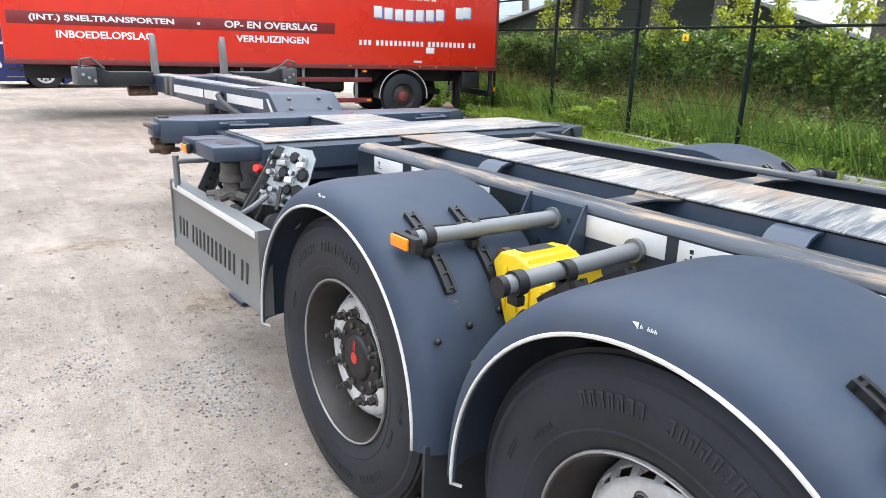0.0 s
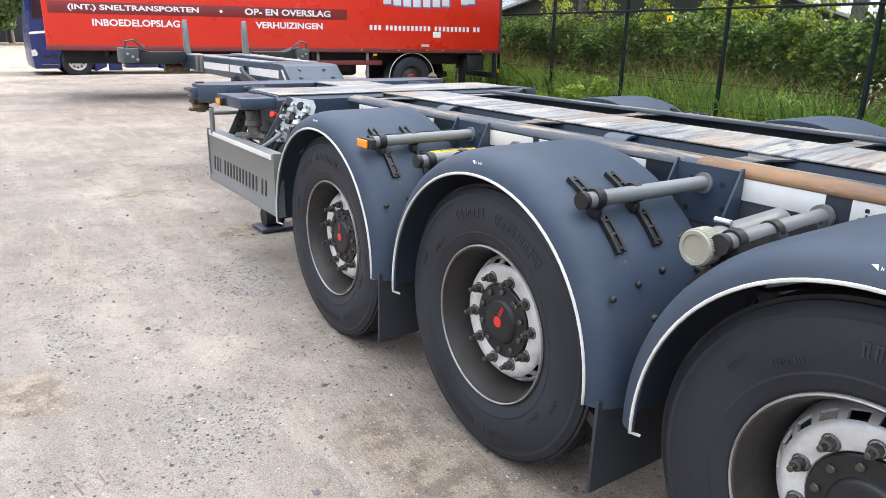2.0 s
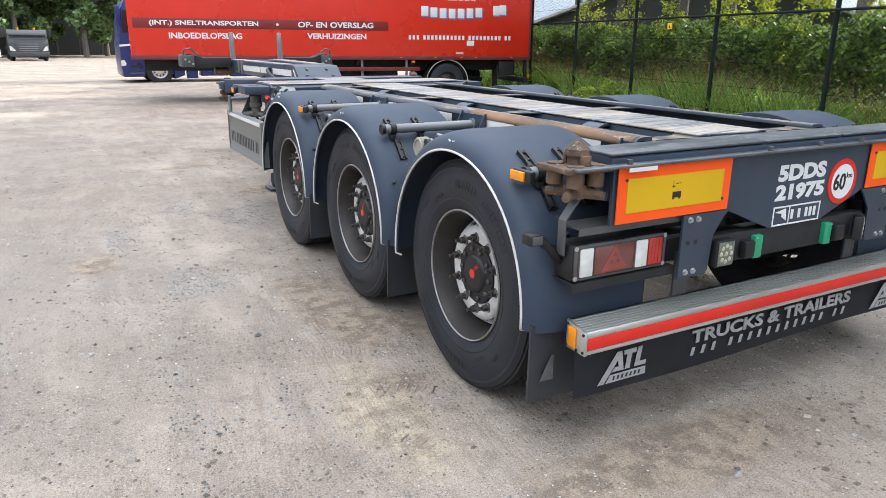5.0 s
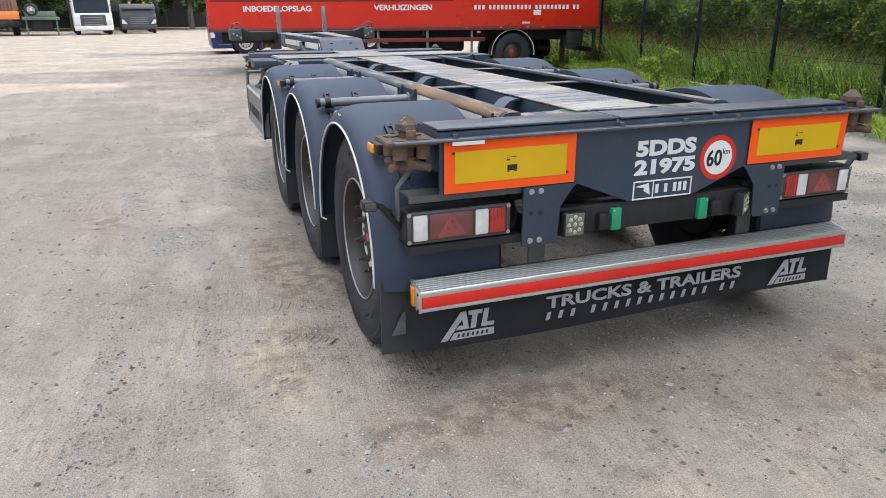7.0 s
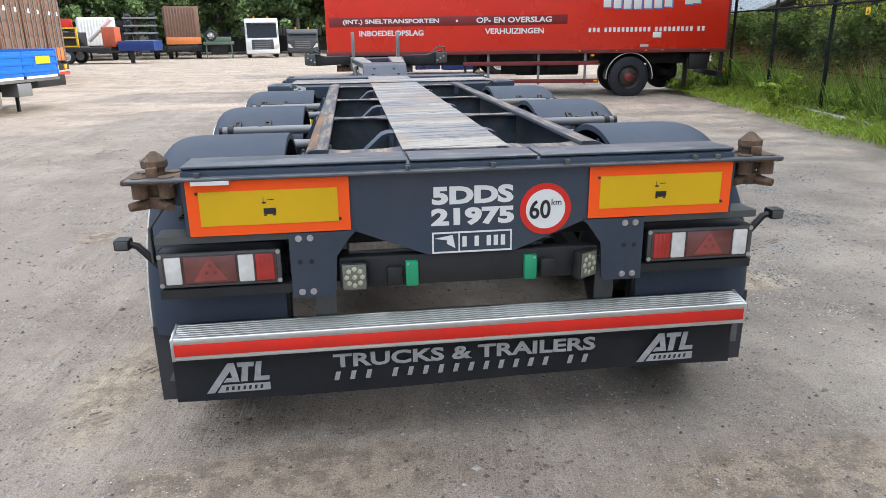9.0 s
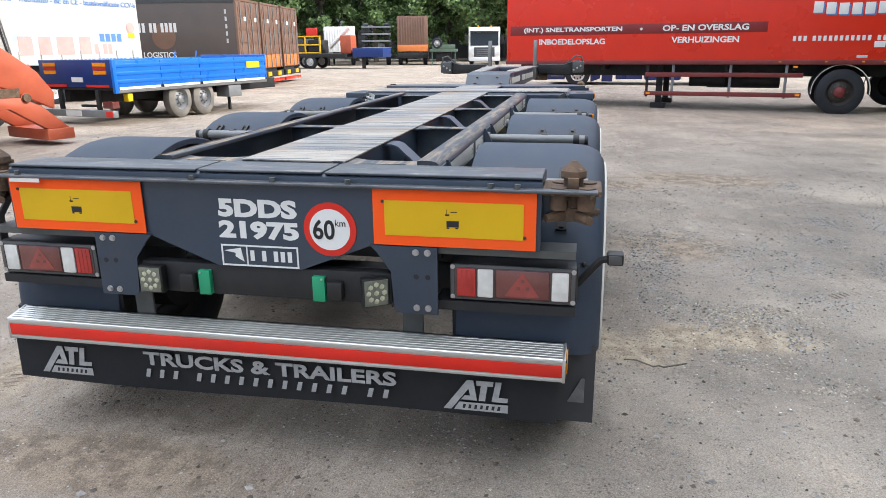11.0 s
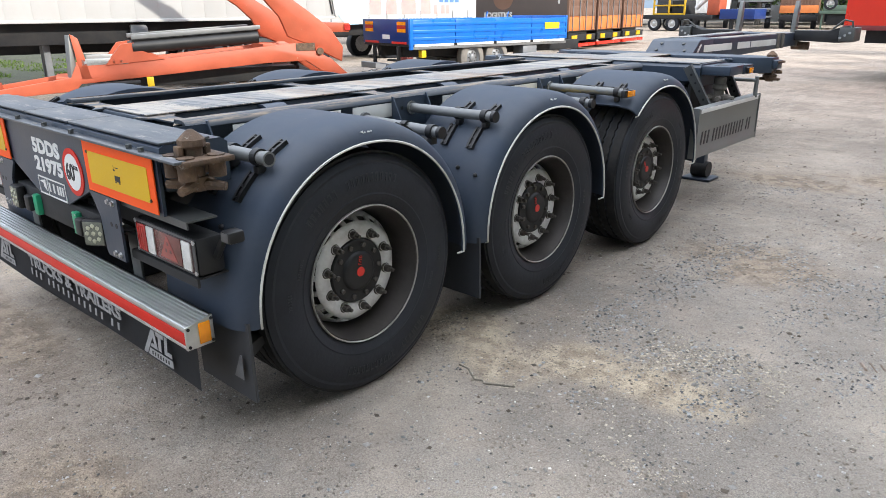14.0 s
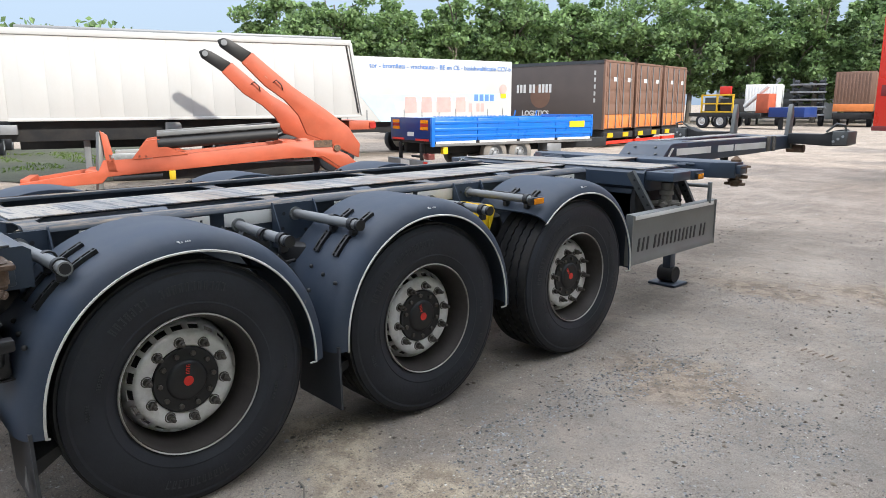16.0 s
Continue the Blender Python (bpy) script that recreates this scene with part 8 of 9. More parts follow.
def blades(name, n, a_r, o_r, h_r, width, material, label, seed, lean=0.35, clump=0.0, base=None):
    rs = np.random.RandomState(seed)
    a, o = rs.uniform(*a_r, n), rs.uniform(*o_r, n)
    if clump:
        ca, co = rs.uniform(*a_r, 90), rs.uniform(*o_r, 90)
        k = rs.randint(0, 90, n)
        a, o = ca[k] + rs.normal(0, clump, n), co[k] + rs.normal(0, clump * 0.6, n)
    h = rs.uniform(*h_r, n) * (0.75 + 0.35 * np.sin(a * 1.3) * np.cos(a * 0.47 + o * 2))
    z = np.where(o > -0.3, 0.06, 0.0) if base is None else np.full(n, base)
    p = np.array(F0)[None] + np.outer(a, FD) + np.outer(o, FN)
    p[:, 2] = z
    ln = rs.normal(0, lean, (n, 2))
    tip = p + np.c_[ln * h[:, None], h]
    ang = rs.uniform(0, 6.28, n)
    wv = np.c_[np.cos(ang), np.sin(ang), np.zeros(n)] * width * rs.uniform(0.6, 1.4, (n, 1))
    mid = p + (tip - p) * 0.55 + np.c_[-ln * h[:, None] * 0.12, np.zeros(n)]
    v = np.stack([p - wv, p + wv, mid + wv * 0.8, tip, mid - wv * 0.8], 1)
    me = bpy.data.meshes.new(name)
    me.vertices.add(n * 5)
    me.vertices.foreach_set("co", v.ravel())
    me.loops.add(n * 5)
    me.loops.foreach_set("vertex_index", np.arange(n * 5, dtype=np.int32))
    me.polygons.add(n)
    me.polygons.foreach_set("loop_start", np.arange(0, n * 5, 5, dtype=np.int32))
    me.update()
    me.materials.append(material)
    return tagged(new(name, me), label, "grass", kind="stuff")


blades("tall_grass", 36000, (-12, 16), (-0.02, 1.6), (0.35, 1.0), 0.006, M["grass"], "tall uncut green grass along the fence", 11)
blades("dry_grass_stalks", 2000, (-12, 16), (0.2, 1.6), (0.8, 1.45), 0.005, M["straw"], "reddish dry seed stalks in the grass", 12, lean=0.15)
blades("low_weeds", 14000, (-9, 13), (-1.0, -0.36), (0.05, 0.28), 0.008, M["weed"], "low weeds growing before the kerb", 13, lean=0.6, clump=0.28)


def verge_leaves(name, n, a_r, o_r, z_r, size, material, label, seed):
    """Small leaves and seed heads among the tall grass, in drifts."""
    rs = np.random.RandomState(seed)
    a, o = rs.uniform(*a_r, n), rs.uniform(*o_r, n)
    keep = np.array([noise.noise((u * 0.9, v * 1.6, seed)) > rs.uniform(-0.35, 0.25) for u, v in zip(a, o)])
    a, o = a[keep], o[keep]
    n = len(a)
    z = rs.uniform(*z_r, n) * (0.8 + 0.3 * np.sin(a * 1.3) * np.cos(a * 0.47 + o * 2))
    pts = np.array(F0)[None] + np.outer(a, FD) + np.outer(o, FN)
    pts[:, 2] = z
    tagged(new(name, leaves_at(name, pts, size, material, rs, 0.5)), label, "weeds", kind="stuff")


M["seed"] = leaf_material("red_brown_seed_heads", (0.30, 0.13, 0.07), 0.2, 0.4)
M["flower"] = mat("small_yellow_flowers", (0.75, 0.58, 0.02), 0.6, var=0.1)
verge_leaves("verge_weeds", 42000, (-12, 16), (-0.15, 1.4), (0.08, 0.75), 0.028, M["weed"], "broad-leaved green weeds among the grass", 61)
verge_leaves("seed_heads", 5200, (-12, 16), (0.1, 1.6), (0.85, 1.25), 0.016, M["seed"], "red-brown seed heads over the grass", 62)
verge_leaves("ground_cover", 16000, (2.0, 13), (-1.35, -0.38), (0.01, 0.14), 0.022, M["weed"], "low green ground cover before the kerb", 63)
verge_leaves("yellow_flowers", 260, (2.0, 12), (-1.2, 0.2), (0.10, 0.30), 0.011, M["flower"], "tiny yellow flowers in the weeds", 64)
# leafy weed bushes on the verge and at the kerb
rs = np.random.RandomState(21)
for k, (a, o, h, w, n) in enumerate(((5.4, -0.60, 0.80, 1.3, 2600), (6.6, -0.45, 0.60, 0.9, 1200), (8.4, -0.5, 0.4, 0.8, 420), (9.9, -0.9, 0.45, 1.0, 520), (3.0, -0.45, 0.35, 0.7, 350), (11.0, -1.1, 0.45, 1.2, 600), (4.4, 0.25, 0.7, 0.9, 1100), (2.2, 0.3, 0.75, 1.0, 1200), (7.4, 0.35, 0.8, 1.0, 1200), (0.8, 0.2, 0.6, 0.8, 800), (9.2, 0.3, 0.8, 1.0, 1100))):
    c, pts = crown_points(rs, n, np.array((0, 0, h * 0.45)), np.array((w / 2, w / 2, h * 0.5)), 14)
    pts[:, 2] = np.abs(pts[:, 2])
    wb = thing("weed_bush", "leafy green weed bush beside the kerb", "bush", "weed bushes", Matrix.Translation(fpos(a, o, 0.0)))
    st = B()
    for q in c:
        tapered(st, [(0, 0, -0.02), Vector(q) * 0.6, q], 0.008, 0.003, 5)
    part("stem", st, M["weed"], wb)
    part("foliage", leaves_at("foliage", pts, 0.030, M["weed"], rs, 0.5), M["weed"], wb)

# hedge behind the fence
def hedge():
    rs = np.random.RandomState(31)
    n = 135000
    a = rs.uniform(-13, 19, n)
    depth = rs.rand(n) ** 1.15
    top = 1.85 + 0.16 * np.sin(a * 0.9) * np.cos(a * 0.31 + 1) + 0.12 * np.sin(a * 2.7) + 0.08 * np.sin(a * 6.1 + 2)
    z = 0.25 + (top - 0.25) * rs.rand(n) ** 0.62
    bulge = 0.35 * np.sin(a * 1.7 + z * 2.2) + 0.25 * np.sin(a * 3.9 - z * 3.1) + 0.15 * np.sin(a * 8.3 + z * 7)
    o = 1.75 + bulge * 0.6 + depth * 1.0 - 0.25 * (z > 1.2)
    pts = np.array(F0)[None] + np.outer(a, FD) + np.outer(o, FN)
    pts[:, 2] = z + rs.normal(0, 0.07, n)
    gap = np.array([noise.noise((u * 1.5, w * 1.9, v * 2.2)) for u, v, w in zip(a, z, o)])
    pts = pts[gap > rs.uniform(-0.80, -0.14, n)]
    h = thing("hedge", "dense green leafy hedge behind the fence", "hedge")
    part("foliage", leaves_at("foliage", pts, 0.052, M["leaf_hedge"], rs, 0.6), M["leaf_hedge"], h)
    st = B()
    for k in range(46):
        p = fpos(-13 + 0.7 * k + rs.uniform(-0.2, 0.2), 2.3 + rs.uniform(-0.2, 0.3), 0.1)
        st = B()
        tapered(st, [p, p + Vector((rs.uniform(-0.1, 0.1), rs.uniform(-0.1, 0.1), 0.9)), p + Vector((rs.uniform(-0.3, 0.3), rs.uniform(-0.3, 0.3), 1.6))], 0.03, 0.01, 6)
        part("stem", st, M["bark"], h)


def sapling(a, o, h, w, n, seed):
    """Slender young tree whose light leaves stand above the hedge."""
    rs = np.random.RandomState(seed)
    p = fpos(a, o, 0.15)
    t = thing("sapling", "slender young tree with light yellow-green leaves", "tree", "young trees in the hedge", Matrix.Translation(p))
    st = B()
    tapered(st, [(0, 0, -0.1), (0.05, 0.03, h * 0.5), (0.0, 0.05, h)], 0.035, 0.006, 6)
    pts = []
    for k in range(34):
        z = h * rs.uniform(0.28, 0.96)
        r = w * 0.5 * (1.15 - z / h)
        d = rs.uniform(0, 6.28)
        tip = np.array((r * math.cos(d), r * math.sin(d), z + 0.35 * r))
        tapered(st, [(0.03, 0.03, z - 0.1), tuple(tip * (0.6, 0.6, 1)), tuple(tip)], 0.010, 0.003, 5)
        m = n // 34
        f = rs.rand(m, 1) ** 0.6
        pts.append(np.array((0.03, 0.03, z - 0.1)) * (1 - f) + tip * f + rs.normal(0, 0.07, (m, 3)))
    part("stem", st, M["bark"], t)
    part("foliage", leaves_at("foliage", np.concatenate(pts), 0.042, M["leaf_young"], rs, 0.6), M["leaf_young"], t)


M["leaf_young"] = leaf_material("young_tree_leaves", (0.36, 0.45, 0.060), 0.55, 0.5)
for k, (a, o, h, w, n) in enumerate(((6.9, 2.0, 3.0, 1.1, 1500), (5.0, 2.1, 3.4, 1.3, 2000), (4.2, 2.3, 3.0, 1.1, 1500), (2.6, 2.1, 3.3, 1.3, 1900), (1.4, 2.2, 2.9, 1.2, 1500), (9.5, 2.4, 3.6, 1.4, 1800), (12.0, 2.6, 3.8, 1.5, 1800), (-1.0, 2.2, 3.0, 1.2, 1500), (-4.0, 2.3, 3.3, 1.3, 1600))):
    sapling(a, o, h, w, n, 500 + k)
hedge()
# tall trees that shade the yard
for k, (a, o, h, w) in enumerate(((-17, 4.2, 10.5, 6.5), (-12.5, 4.8, 11.0, 6.5), (-8.2, 4.0, 10.2, 6.0), (-4.0, 4.6, 10.8, 6.5), (0.2, 4.0, 10.2, 6.2), (3.8, 4.7, 10.8, 6.0), (7.4, 4.1, 9.8, 5.6), (10.6, 5.0, 9.5, 5.5), (14.5, 5.2, 9.0, 5.5), (19.0, 6.0, 9.5, 6.0))):
    tree(*fpos(a, o).xy, h + 2.2, w + 0.9, 0.2, 10500, 0.17, M["leaf_tree"], 100 + k, "tall leafy deciduous tree with a pale trunk behind the fence", "trees behind the fence", 0.19, 0.30, 84)

# ---------- far side of the yard ----------
far_line = [(-49.9, 30.5), (-46.8, 34.6), (-43.6, 38.4), (-40.4, 42.2), (-37.2, 46), (-33.6, 49.6), (-30, 53.2), (-26.4, 56.6), (-22.6, 60), (-18.4, 62.6), (-14, 64.6), (-9.5, 66.0), (-5, 67), (0, 68), (5.5, 68.5)]
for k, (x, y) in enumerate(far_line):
    tree(x, y, 12.0 + 1.0 * math.sin(k * 2.1), 7.6 + 0.9 * math.sin(k * 1.3), -0.35, 9000, 0.21, M["leaf_far"], 300 + k, "broad green tree along the far edge of the yard, haze in its colour", "trees along the far edge", 0.26, 0.12, 80)
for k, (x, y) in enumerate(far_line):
    tree(x - 3.5, y + 5.0, 12.2 + 0.9 * math.sin(k * 1.7 + 1), 7.6, -0.35, 7000, 0.26, M["leaf_far"], 340 + k, "broad green tree along the far edge of the yard, haze in its colour", "trees along the far edge", 0.26, 0.10, 70)
# distant tree belt
def belt():
    rs = np.random.RandomState(77)
    n = 14000
    u = rs.rand(n)
    p0, p1 = np.array((-112.0, -25.0)), np.array((-92.0, 62.0))
    top = 11.5 + 1.0 * np.sin(u * 60) + 0.7 * np.sin(u * 173 + 1) + 0.8 * np.sin(u * 23)
    z = -0.4 + top * rs.rand(n) ** 0.7
    pts = np.c_[p0[None] + np.outer(u, p1 - p0) + rs.normal(0, 1.6, (n, 2)), z]
    tagged(new("distant_trees", leaves_at("distant_trees", pts, 0.55, M["leaf_far"], rs)), "belt of distant trees beyond the yard, haze in its colour", "trees", kind="stuff")


belt()


def ground_weeds(name, n, corners, h, label, seed):
    """Short blades over a four-cornered stretch of the yard."""
    rs = np.random.RandomState(seed)
    u, v = rs.rand(n), rs.rand(n)
    c = [np.array(q) for q in corners]
    p2 = np.outer((1 - u) * (1 - v), c[0]) + np.outer(u * (1 - v), c[1]) + np.outer(u * v, c[2]) + np.outer((1 - u) * v, c[3])
    keep = np.array([noise.noise((q[0] * 0.5, q[1] * 0.9, seed)) > -0.1 for q in p2])
    p2 = p2[keep]
    n = len(p2)
    p = np.c_[p2, [ground_z(q[0], q[1]) - 0.01 for q in p2]]
    hh = h * rs.uniform(0.4, 1.2, n)
    tip = p + np.c_[rs.normal(0, 0.5, (n, 2)) * hh[:, None], hh]
    ang = rs.uniform(0, 6.28, n)
    wv = np.c_[np.cos(ang), np.sin(ang), np.zeros(n)] * 0.02
    me = quads(name, (p + tip) / 2, (tip - p) / 2, wv, M["leaf_tree"])
    tagged(new(name, me), label, "weeds", kind="stuff")


# darker tree green on these weeds stands in for the tipper's shade
ground_weeds("low_ground_weeds", 2600, ((-16.0, 2.5), (-24.0, 4.0), (-22.0, 9.0), (-15.5, 6.5)), 0.08, "short green weeds on the yard beyond the tipper", 41)
ground_weeds("kerb_weeds", 500, ((-14.0, 5.1), (-14.6, 5.4), (-14.4, 6.0), (-13.8, 5.7)), 0.22, "tuft of bright weeds by a post", 42)

# --- far vehicles and halls ---
def far_pose(x, y, turn):
    return Matrix.Translation((x, y, ground_z(x, y))) @ Matrix.Rotation(radians(turn), 4, 'Z')


M["hall_grey"] = mat("grey_hall_cladding", (0.30, 0.32, 0.34), 0.5, var=0.1, scale=0.3)
M["hall_dark"] = mat("dark_hall_cladding", (0.035, 0.040, 0.048), 0.6, var=0.15, scale=0.3)
M["far_white"] = mat("white_truck_paint", (0.72, 0.72, 0.70), 0.35, var=0.06)
M["far_yellow"] = mat("machine_yellow_paint", (0.70, 0.42, 0.02), 0.5, var=0.1)

# white tractor unit facing the yard (local -y is its front)
def truck_front(name, label, pose_m, paint, h):
    t = thing(name, label, "truck", m=pose_m)
    cab = part("cab", prism(B(), [(0.0, 0.35), (0.0, 1.2), (0.10, 1.45), (0.22, h - 0.25), (0.45, h), (2.0, h), (2.0, 0.45)], 'x', -1.22, 1.22, bev=0.05), M[paint], t)
    part("windscreen", prism(B(), [(0.11, 1.46), (0.205, h - 0.40), (0.190, h - 0.40), (0.085, 1.46)], 'x', -1.08, 1.08), M["glass_dark"], cab)
    part("visor", bx(-1.1, 1.1, -0.02, 0.2, h - 0.38, h - 0.30, bev=0.02), M["grey_dark"], cab)
    part("grille", bx(-0.80, 0.80, -0.03, 0.01, 0.50, 1.34, bev=0.02), M["grey_dark"], cab)
    for k in range(4):
        part("grille_bar", bx(-0.60, 0.60, -0.035, -0.02, 0.68 + 0.15 * k, 0.72 + 0.15 * k), M["grey_mid"], cab)
    part("bumper", bx(-1.22, 1.22, -0.06, 0.2, 0.30, 0.62, bev=0.04), M[paint], cab)
    for s in (-1, 1):
        part("headlamp", prism(B(), [(s * 0.78, 0.66), (s * 1.16, 0.72), (s * 1.16, 1.02), (s * 1.02, 0.98)], 'y', -0.07, -0.02), M["lens_clear"], cab)
        part("mirror", bx(s * 1.28, s * 1.48, 0.0, 0.15, 1.6, 2.25, bev=0.03), M["black"], cab)
        part("mirror_arm", bx(s * 1.20, s * 1.30, 0.08, 0.12, 2.18, 2.22), M["black"], cab)
    for x in (-0.5, 0.5):
        part("roof_beacon", cyl(B(), (x, 0.6, h), (x, 0.6, h + 0.14), 0.07, 12), M["lens_amber"], cab)
    part("frame", bx(-0.45, 0.45, 2.0, 6.5, 0.6, 0.9, bev=0.02), M["under"], t)
    for y in (0.95, 4.6, 5.9):
        for s in (-1, 1):
            w = part("tyre", lathe(B(), [(-0.15, 0.28), (-0.15, 0.42), (-0.10, 0.49), (0.10, 0.49), (0.15, 0.42), (0.15, 0.28)], 24), M["tyre"], t, m=Matrix.Translation((s * 1.02, y, 0.49)))
            part("rim", lathe(B(), [(-0.12, 0.0), (-0.12, 0.29), (0.12, 0.29), (0.10, 0.2), (0.12, 0.0)], 20), M["rim"], w)
    return t


truck_front("white_truck", "white tractor unit with a dark grille facing the yard", far_pose(-6.8, 53.2, 8), "far_white", 2.85)
truck_front("dark_truck", "dark grey lorry parked among other vehicles", far_pose(-4.0, 56.0, 5), "grey_dark", 2.1)


def far_container(name, label, m, paint, foot, L=6.1, zb=1.05, zt=3.55):
    c = thing(name, label, "container", m=m)
    part("body", bx(-1.2, 1.2, 0, L, zb, zt, bev=0.02), M[paint], c)
    for k in range(11):
        x = -1.1 + 0.2 * k
        part("corrugation", bx(x - 0.05, x + 0.05, -0.03, 0.0, zb + 0.1, zt - 0.1, bev=0.01), M[paint], c)
        part("side_corrugation", bx(-1.23, -1.2, 0.15 + 0.54 * k, 0.42 + 0.54 * k, zb + 0.1, zt - 0.1, bev=0.01), M[paint], c)
    if foot:
        part("foot_band", bx(-1.205, 1.205, -0.034, 0.0, zb, zb + 0.5, bev=0.005), M[foot], c)
    part("chassis", bx(-0.5, 0.5, 0, L, zb - 0.35, zb, bev=0.02), M["under"], c)
    part("rear_bar", bx(-1.2, 1.2, -0.05, 0.05, zb - 0.5, zb - 0.1, bev=0.02), M["under"], c)
    for y in (0.9, 2.2):
        for s in (-1, 1):
            part("tyre", lathe(B(), [(-0.15, 0.0), (-0.15, 0.40), (-0.10, 0.46), (0.10, 0.46), (0.15, 0.40), (0.15, 0.0)], 20), M["tyre"], c, m=Matrix.Translation((s * 1.0, y, 0.46)))
    part("landing_leg", bx(-0.6, -0.45, L - 1.0, L - 0.85, 0.0, zb), M["under"], c)
    return c


far_container("brown_container", "brown corrugated container with an orange foot on a chassis", far_pose(-12.4, 52.8, 14), "brown_cont", "cont_orange", zt=3.7)
far_container("white_container", "small white corrugated container on a chassis", far_pose(-17.9, 51.4, 20), "far_white", "", 5.0, 1.05, 2.95)

# stacked chassis frames
st = thing("stacked_chassis", "stack of dark container chassis frames strapped together", "trailer", m=far_pose(-15.2, 52.3, 16))
for k in range(5):
    z = 0.75 + 0.52 * k
    part("frame_beam", bx(-1.15, 1.15, -0.1, 0.12, z, z + 0.12, bev=0.01), M["grey_mid"], st)
    for s in (-0.45, 0.45):
        part("long_beam", bx(s - 0.08, s + 0.08, 0, 8, z - 0.08, z + 0.16, bev=0.01), M["under"], st)
    for s in (-1, 1):
        part("tyre", lathe(B(), [(-0.18, 0.0), (-0.18, 0.16), (-0.14, 0.21), (0.14, 0.21), (0.18, 0.16), (0.18, 0.0)], 16), M["tyre"], st, m=Matrix.Translation((s * 0.8, 0.8, z + 0.18)))
        part("stack_post", bx(s * 1.0 - 0.05, s * 1.0 + 0.05, 0.2, 0.3, z, z + 0.5), M["grey_dark"], st)
for s in (-1, 1):
    part("lower_tyre", lathe(B(), [(-0.18, 0.0), (-0.18, 0.40), (-0.12, 0.46), (0.12, 0.46), (0.18, 0.40), (0.18, 0.0)], 20), M["tyre"], st, m=Matrix.Translation((s * 0.9, 1.2, 0.46)))

# low green trailer with a spare wheel on it
gt = thing("green_trailer", "faded green low trailer carrying a spare wheel", "trailer", m=far_pose(-9.9, 52.6, 10))
part("bed", bx(-1.1, 1.1, 0, 4, 1.0, 1.2, bev=0.02), M["army"], gt)
part("head_box", bx(-0.9, 0.9, 0.0, 0.5, 1.2, 1.55, bev=0.02), M["army"], gt)
part("axle_box", bx(-0.6, 0.6, 0.2, 1.4, 0.3, 1.0, bev=0.02), M["under"], gt)
part("prop", bx(-0.95, -0.85, 0.1, 0.2, 0.0, 1.0), M["army"], gt)
part("prop", bx(0.85, 0.95, 0.1, 0.2, 0.0, 1.0), M["army"], gt)
simple_wheel(-0.5, 0.1, 1.65, 0.42, 0.25, gt)

# yellow machine on a lorry chassis
ym = thing("yellow_machine_lorry", "yellow framed machine on a dark lorry chassis", "lorry", m=far_pose(-19.2, 44.6, -4))
part("chassis", bx(-0.8, 4.2, 0, 2.2, 0.75, 1.0, bev=0.02), M["under"], ym)
for x in (0.2, 1.5):
    simple_wheel(x, 0.15, 0.46, 0.46, 0.3, ym)
    simple_wheel(x, 2.05, 0.46, 0.46, 0.3, ym, out=1)
for x in (0.0, 1.1, 2.2):
    part("frame_post", bx(x, x + 0.1, 0.1, 0.2, 1.0, 2.15, bev=0.01), M["far_yellow"], ym)
for z in (1.02, 1.55, 2.1):
    part("frame_bar", bx(0.0, 2.3, 0.1, 0.2, z, z + 0.09, bev=0.01), M["far_yellow"], ym)
part("engine_box", bx(0.2, 1.0, 0.25, 1.9, 1.05, 2.0, bev=0.03), M["grey_dark"], ym)
part("engine_box", bx(1.3, 2.1, 0.25, 1.9, 1.05, 1.9, bev=0.03), M["under"], ym)
part("red_rail", bx(1.2, 2.0, 0.3, 0.4, 2.2, 2.7, bev=0.02), M["red"], ym)
part("crane_boom", cyl(B(), (2.6, 1.0, 1.4), (4.1, 1.0, 2.7), 0.14, 10), M["far_white"], ym)
part("crane_base", bx(3.6, 4.4, 0.5, 1.5, 1.0, 2.2, bev=0.04), M["orange_paint"], ym)
part("blue_box", bx(4.6, 6.8, 0.2, 1.9, 0.75, 1.35, bev=0.03), M["blue_dark"], ym)
part("blue_box_leg", bx(5.2, 5.4, 0.4, 0.6, 0.0, 0.75), M["under"], ym)

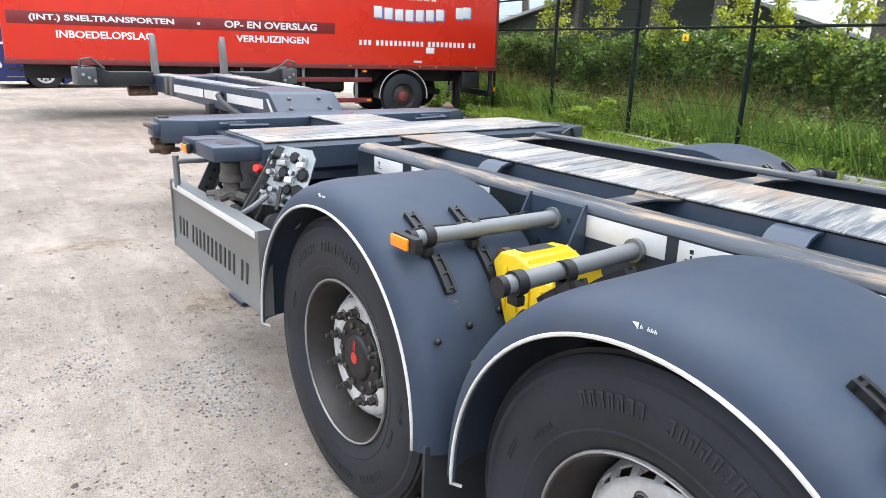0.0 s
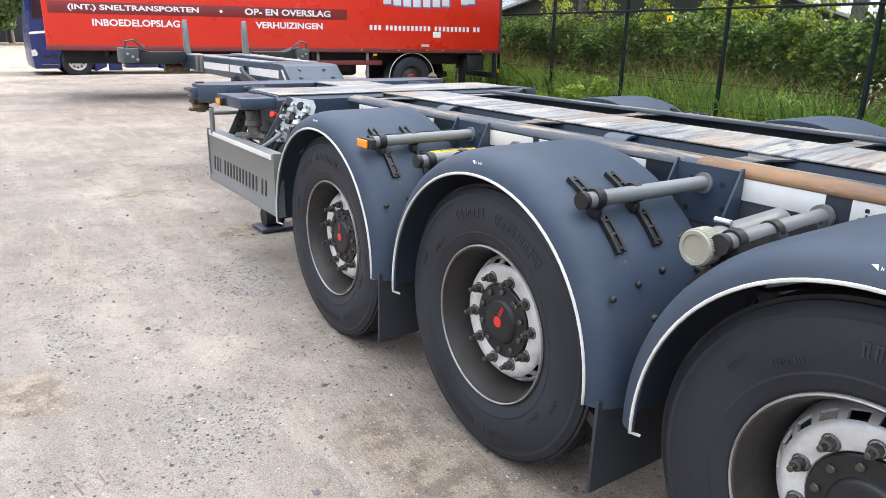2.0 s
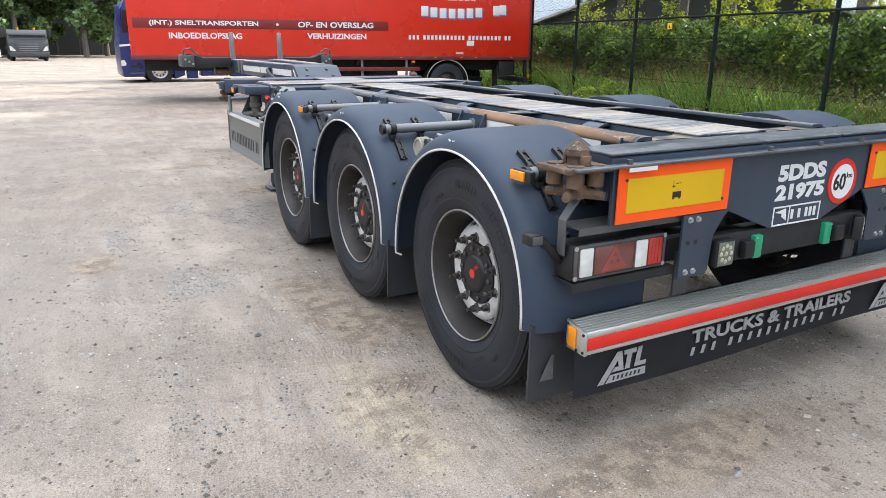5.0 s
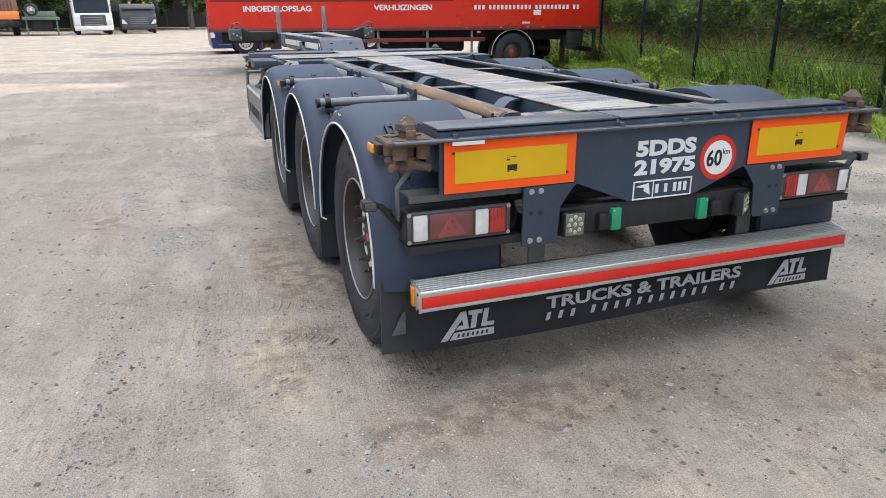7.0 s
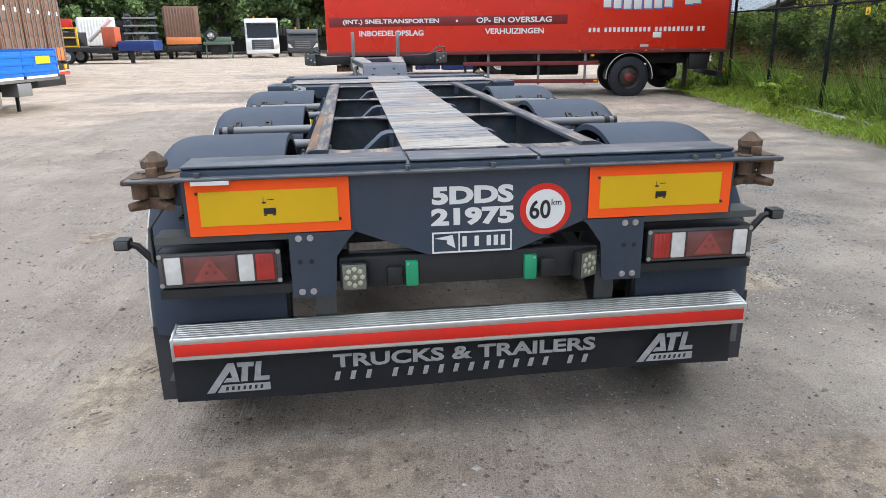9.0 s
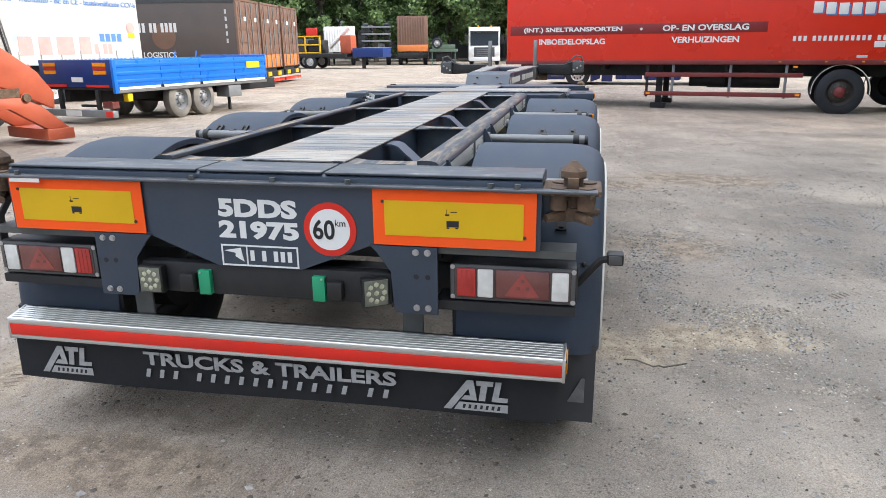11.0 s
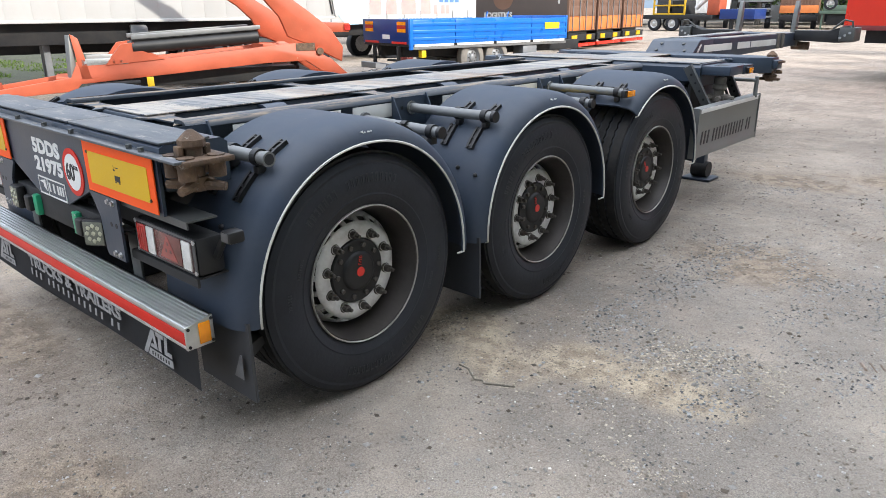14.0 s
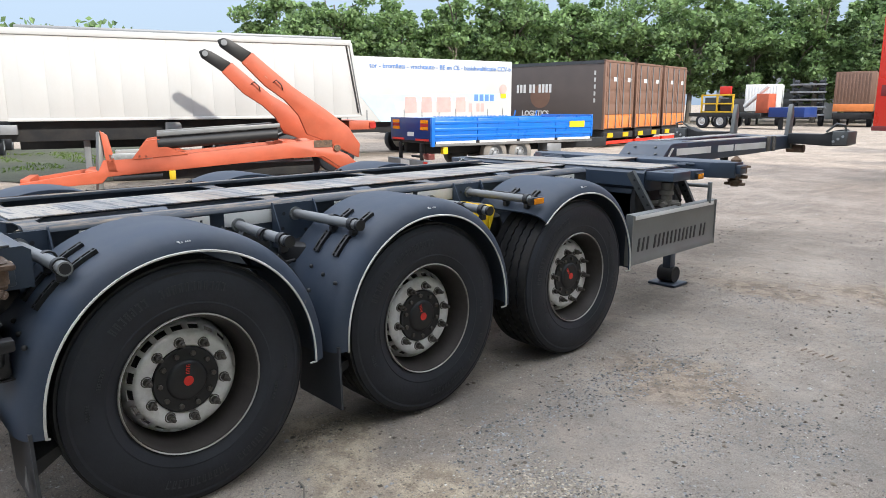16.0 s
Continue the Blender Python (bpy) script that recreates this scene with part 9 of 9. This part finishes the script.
# halls behind the far trees
hl = thing("grey_hall", "long light grey clad hall behind the trees", "building", m=Matrix.Translation((-32, 73, -0.4)) @ Matrix.Rotation(radians(20), 4, 'Z'))
part("wall", bx(0, 16, 0, 18, 0, 5.2, bev=0.02), M["hall_grey"], hl)
part("roof", prism(B(), [(-0.3, 5.2), (16.3, 5.2), (16.3, 5.5), (8, 6.6), (-0.3, 5.5)], 'y', -0.3, 18.3), M["hall_dark"], hl)
for k in range(3):
    d = part("roller_door", bx(1.5 + 5 * k, 4.7 + 5 * k, -0.05, 0.0, 0.0, 3.8, bev=0.01), M["hall_dark"], hl)
    for r in range(6):
        part("door_slat", bx(1.55 + 5 * k, 4.65 + 5 * k, -0.07, -0.05, 0.1 + 0.61 * r, 0.64 + 0.61 * r, bev=0.01), M["grey_dark"], d)
hd = thing("dark_hall", "dark clad hall at the end of the yard", "building", m=Matrix.Translation((-17, 76, -0.4)) @ Matrix.Rotation(radians(8), 4, 'Z'))
part("wall", bx(0, 34, 0, 20, 0, 8.6, bev=0.02), M["hall_dark"], hd)
part("roof_edge", bx(-0.2, 34.2, -0.2, 20.2, 8.6, 8.9, bev=0.02), M["grey_mid"], hd)
for k in range(17):
    part("cladding_rib", bx(1.0 + 2 * k, 1.12 + 2 * k, -0.06, 0.0, 0, 8.6), M["grey_dark"], hd)
# low shed with a sloped roof beyond the hedge, its gable towards the yard
sh = thing("green_shed", "dark olive gabled shed with pale roof edges beyond the hedge", "building", m=along((19.9, 11.15), (16.8, 16.28), 0.2))
M["shed"] = mat("dark_olive_boards", (0.060, 0.068, 0.052), 0.7, var=0.12, stretch=(1, 1, 0.2))
M["shed_roof"] = mat("pale_roof_sheet", (0.50, 0.50, 0.48), 0.5, var=0.1)
part("wall", prism(B(), [(0.0, 0.0), (0.0, 1.85), (6.0, 3.85), (12.0, 1.85), (12.0, 0.0)], 'y', -9.0, 0.0), M["shed"], sh)
for q in ([(-0.35, 1.76), (6.0, 3.88), (6.0, 3.98), (-0.35, 1.86)], [(12.35, 1.76), (6.0, 3.88), (6.0, 3.98), (12.35, 1.86)]):
    part("roof_sheet", prism(B(), q, 'y', -9.3, 0.35), M["shed_roof"], sh)

# fallen twig on the gravel
tw = tagged(part("twig", sweep(B(), [(1.41, 1.06, 0.012), (1.47, 1.05, 0.018), (1.55, 1.00, 0.012), (1.58, 1.02, 0.010), (1.60, 1.00, 0.012), (1.72, 1.07, 0.010)], 0.004, 6), M["bark"], None), "thin dark fallen twig on the gravel", "twig")
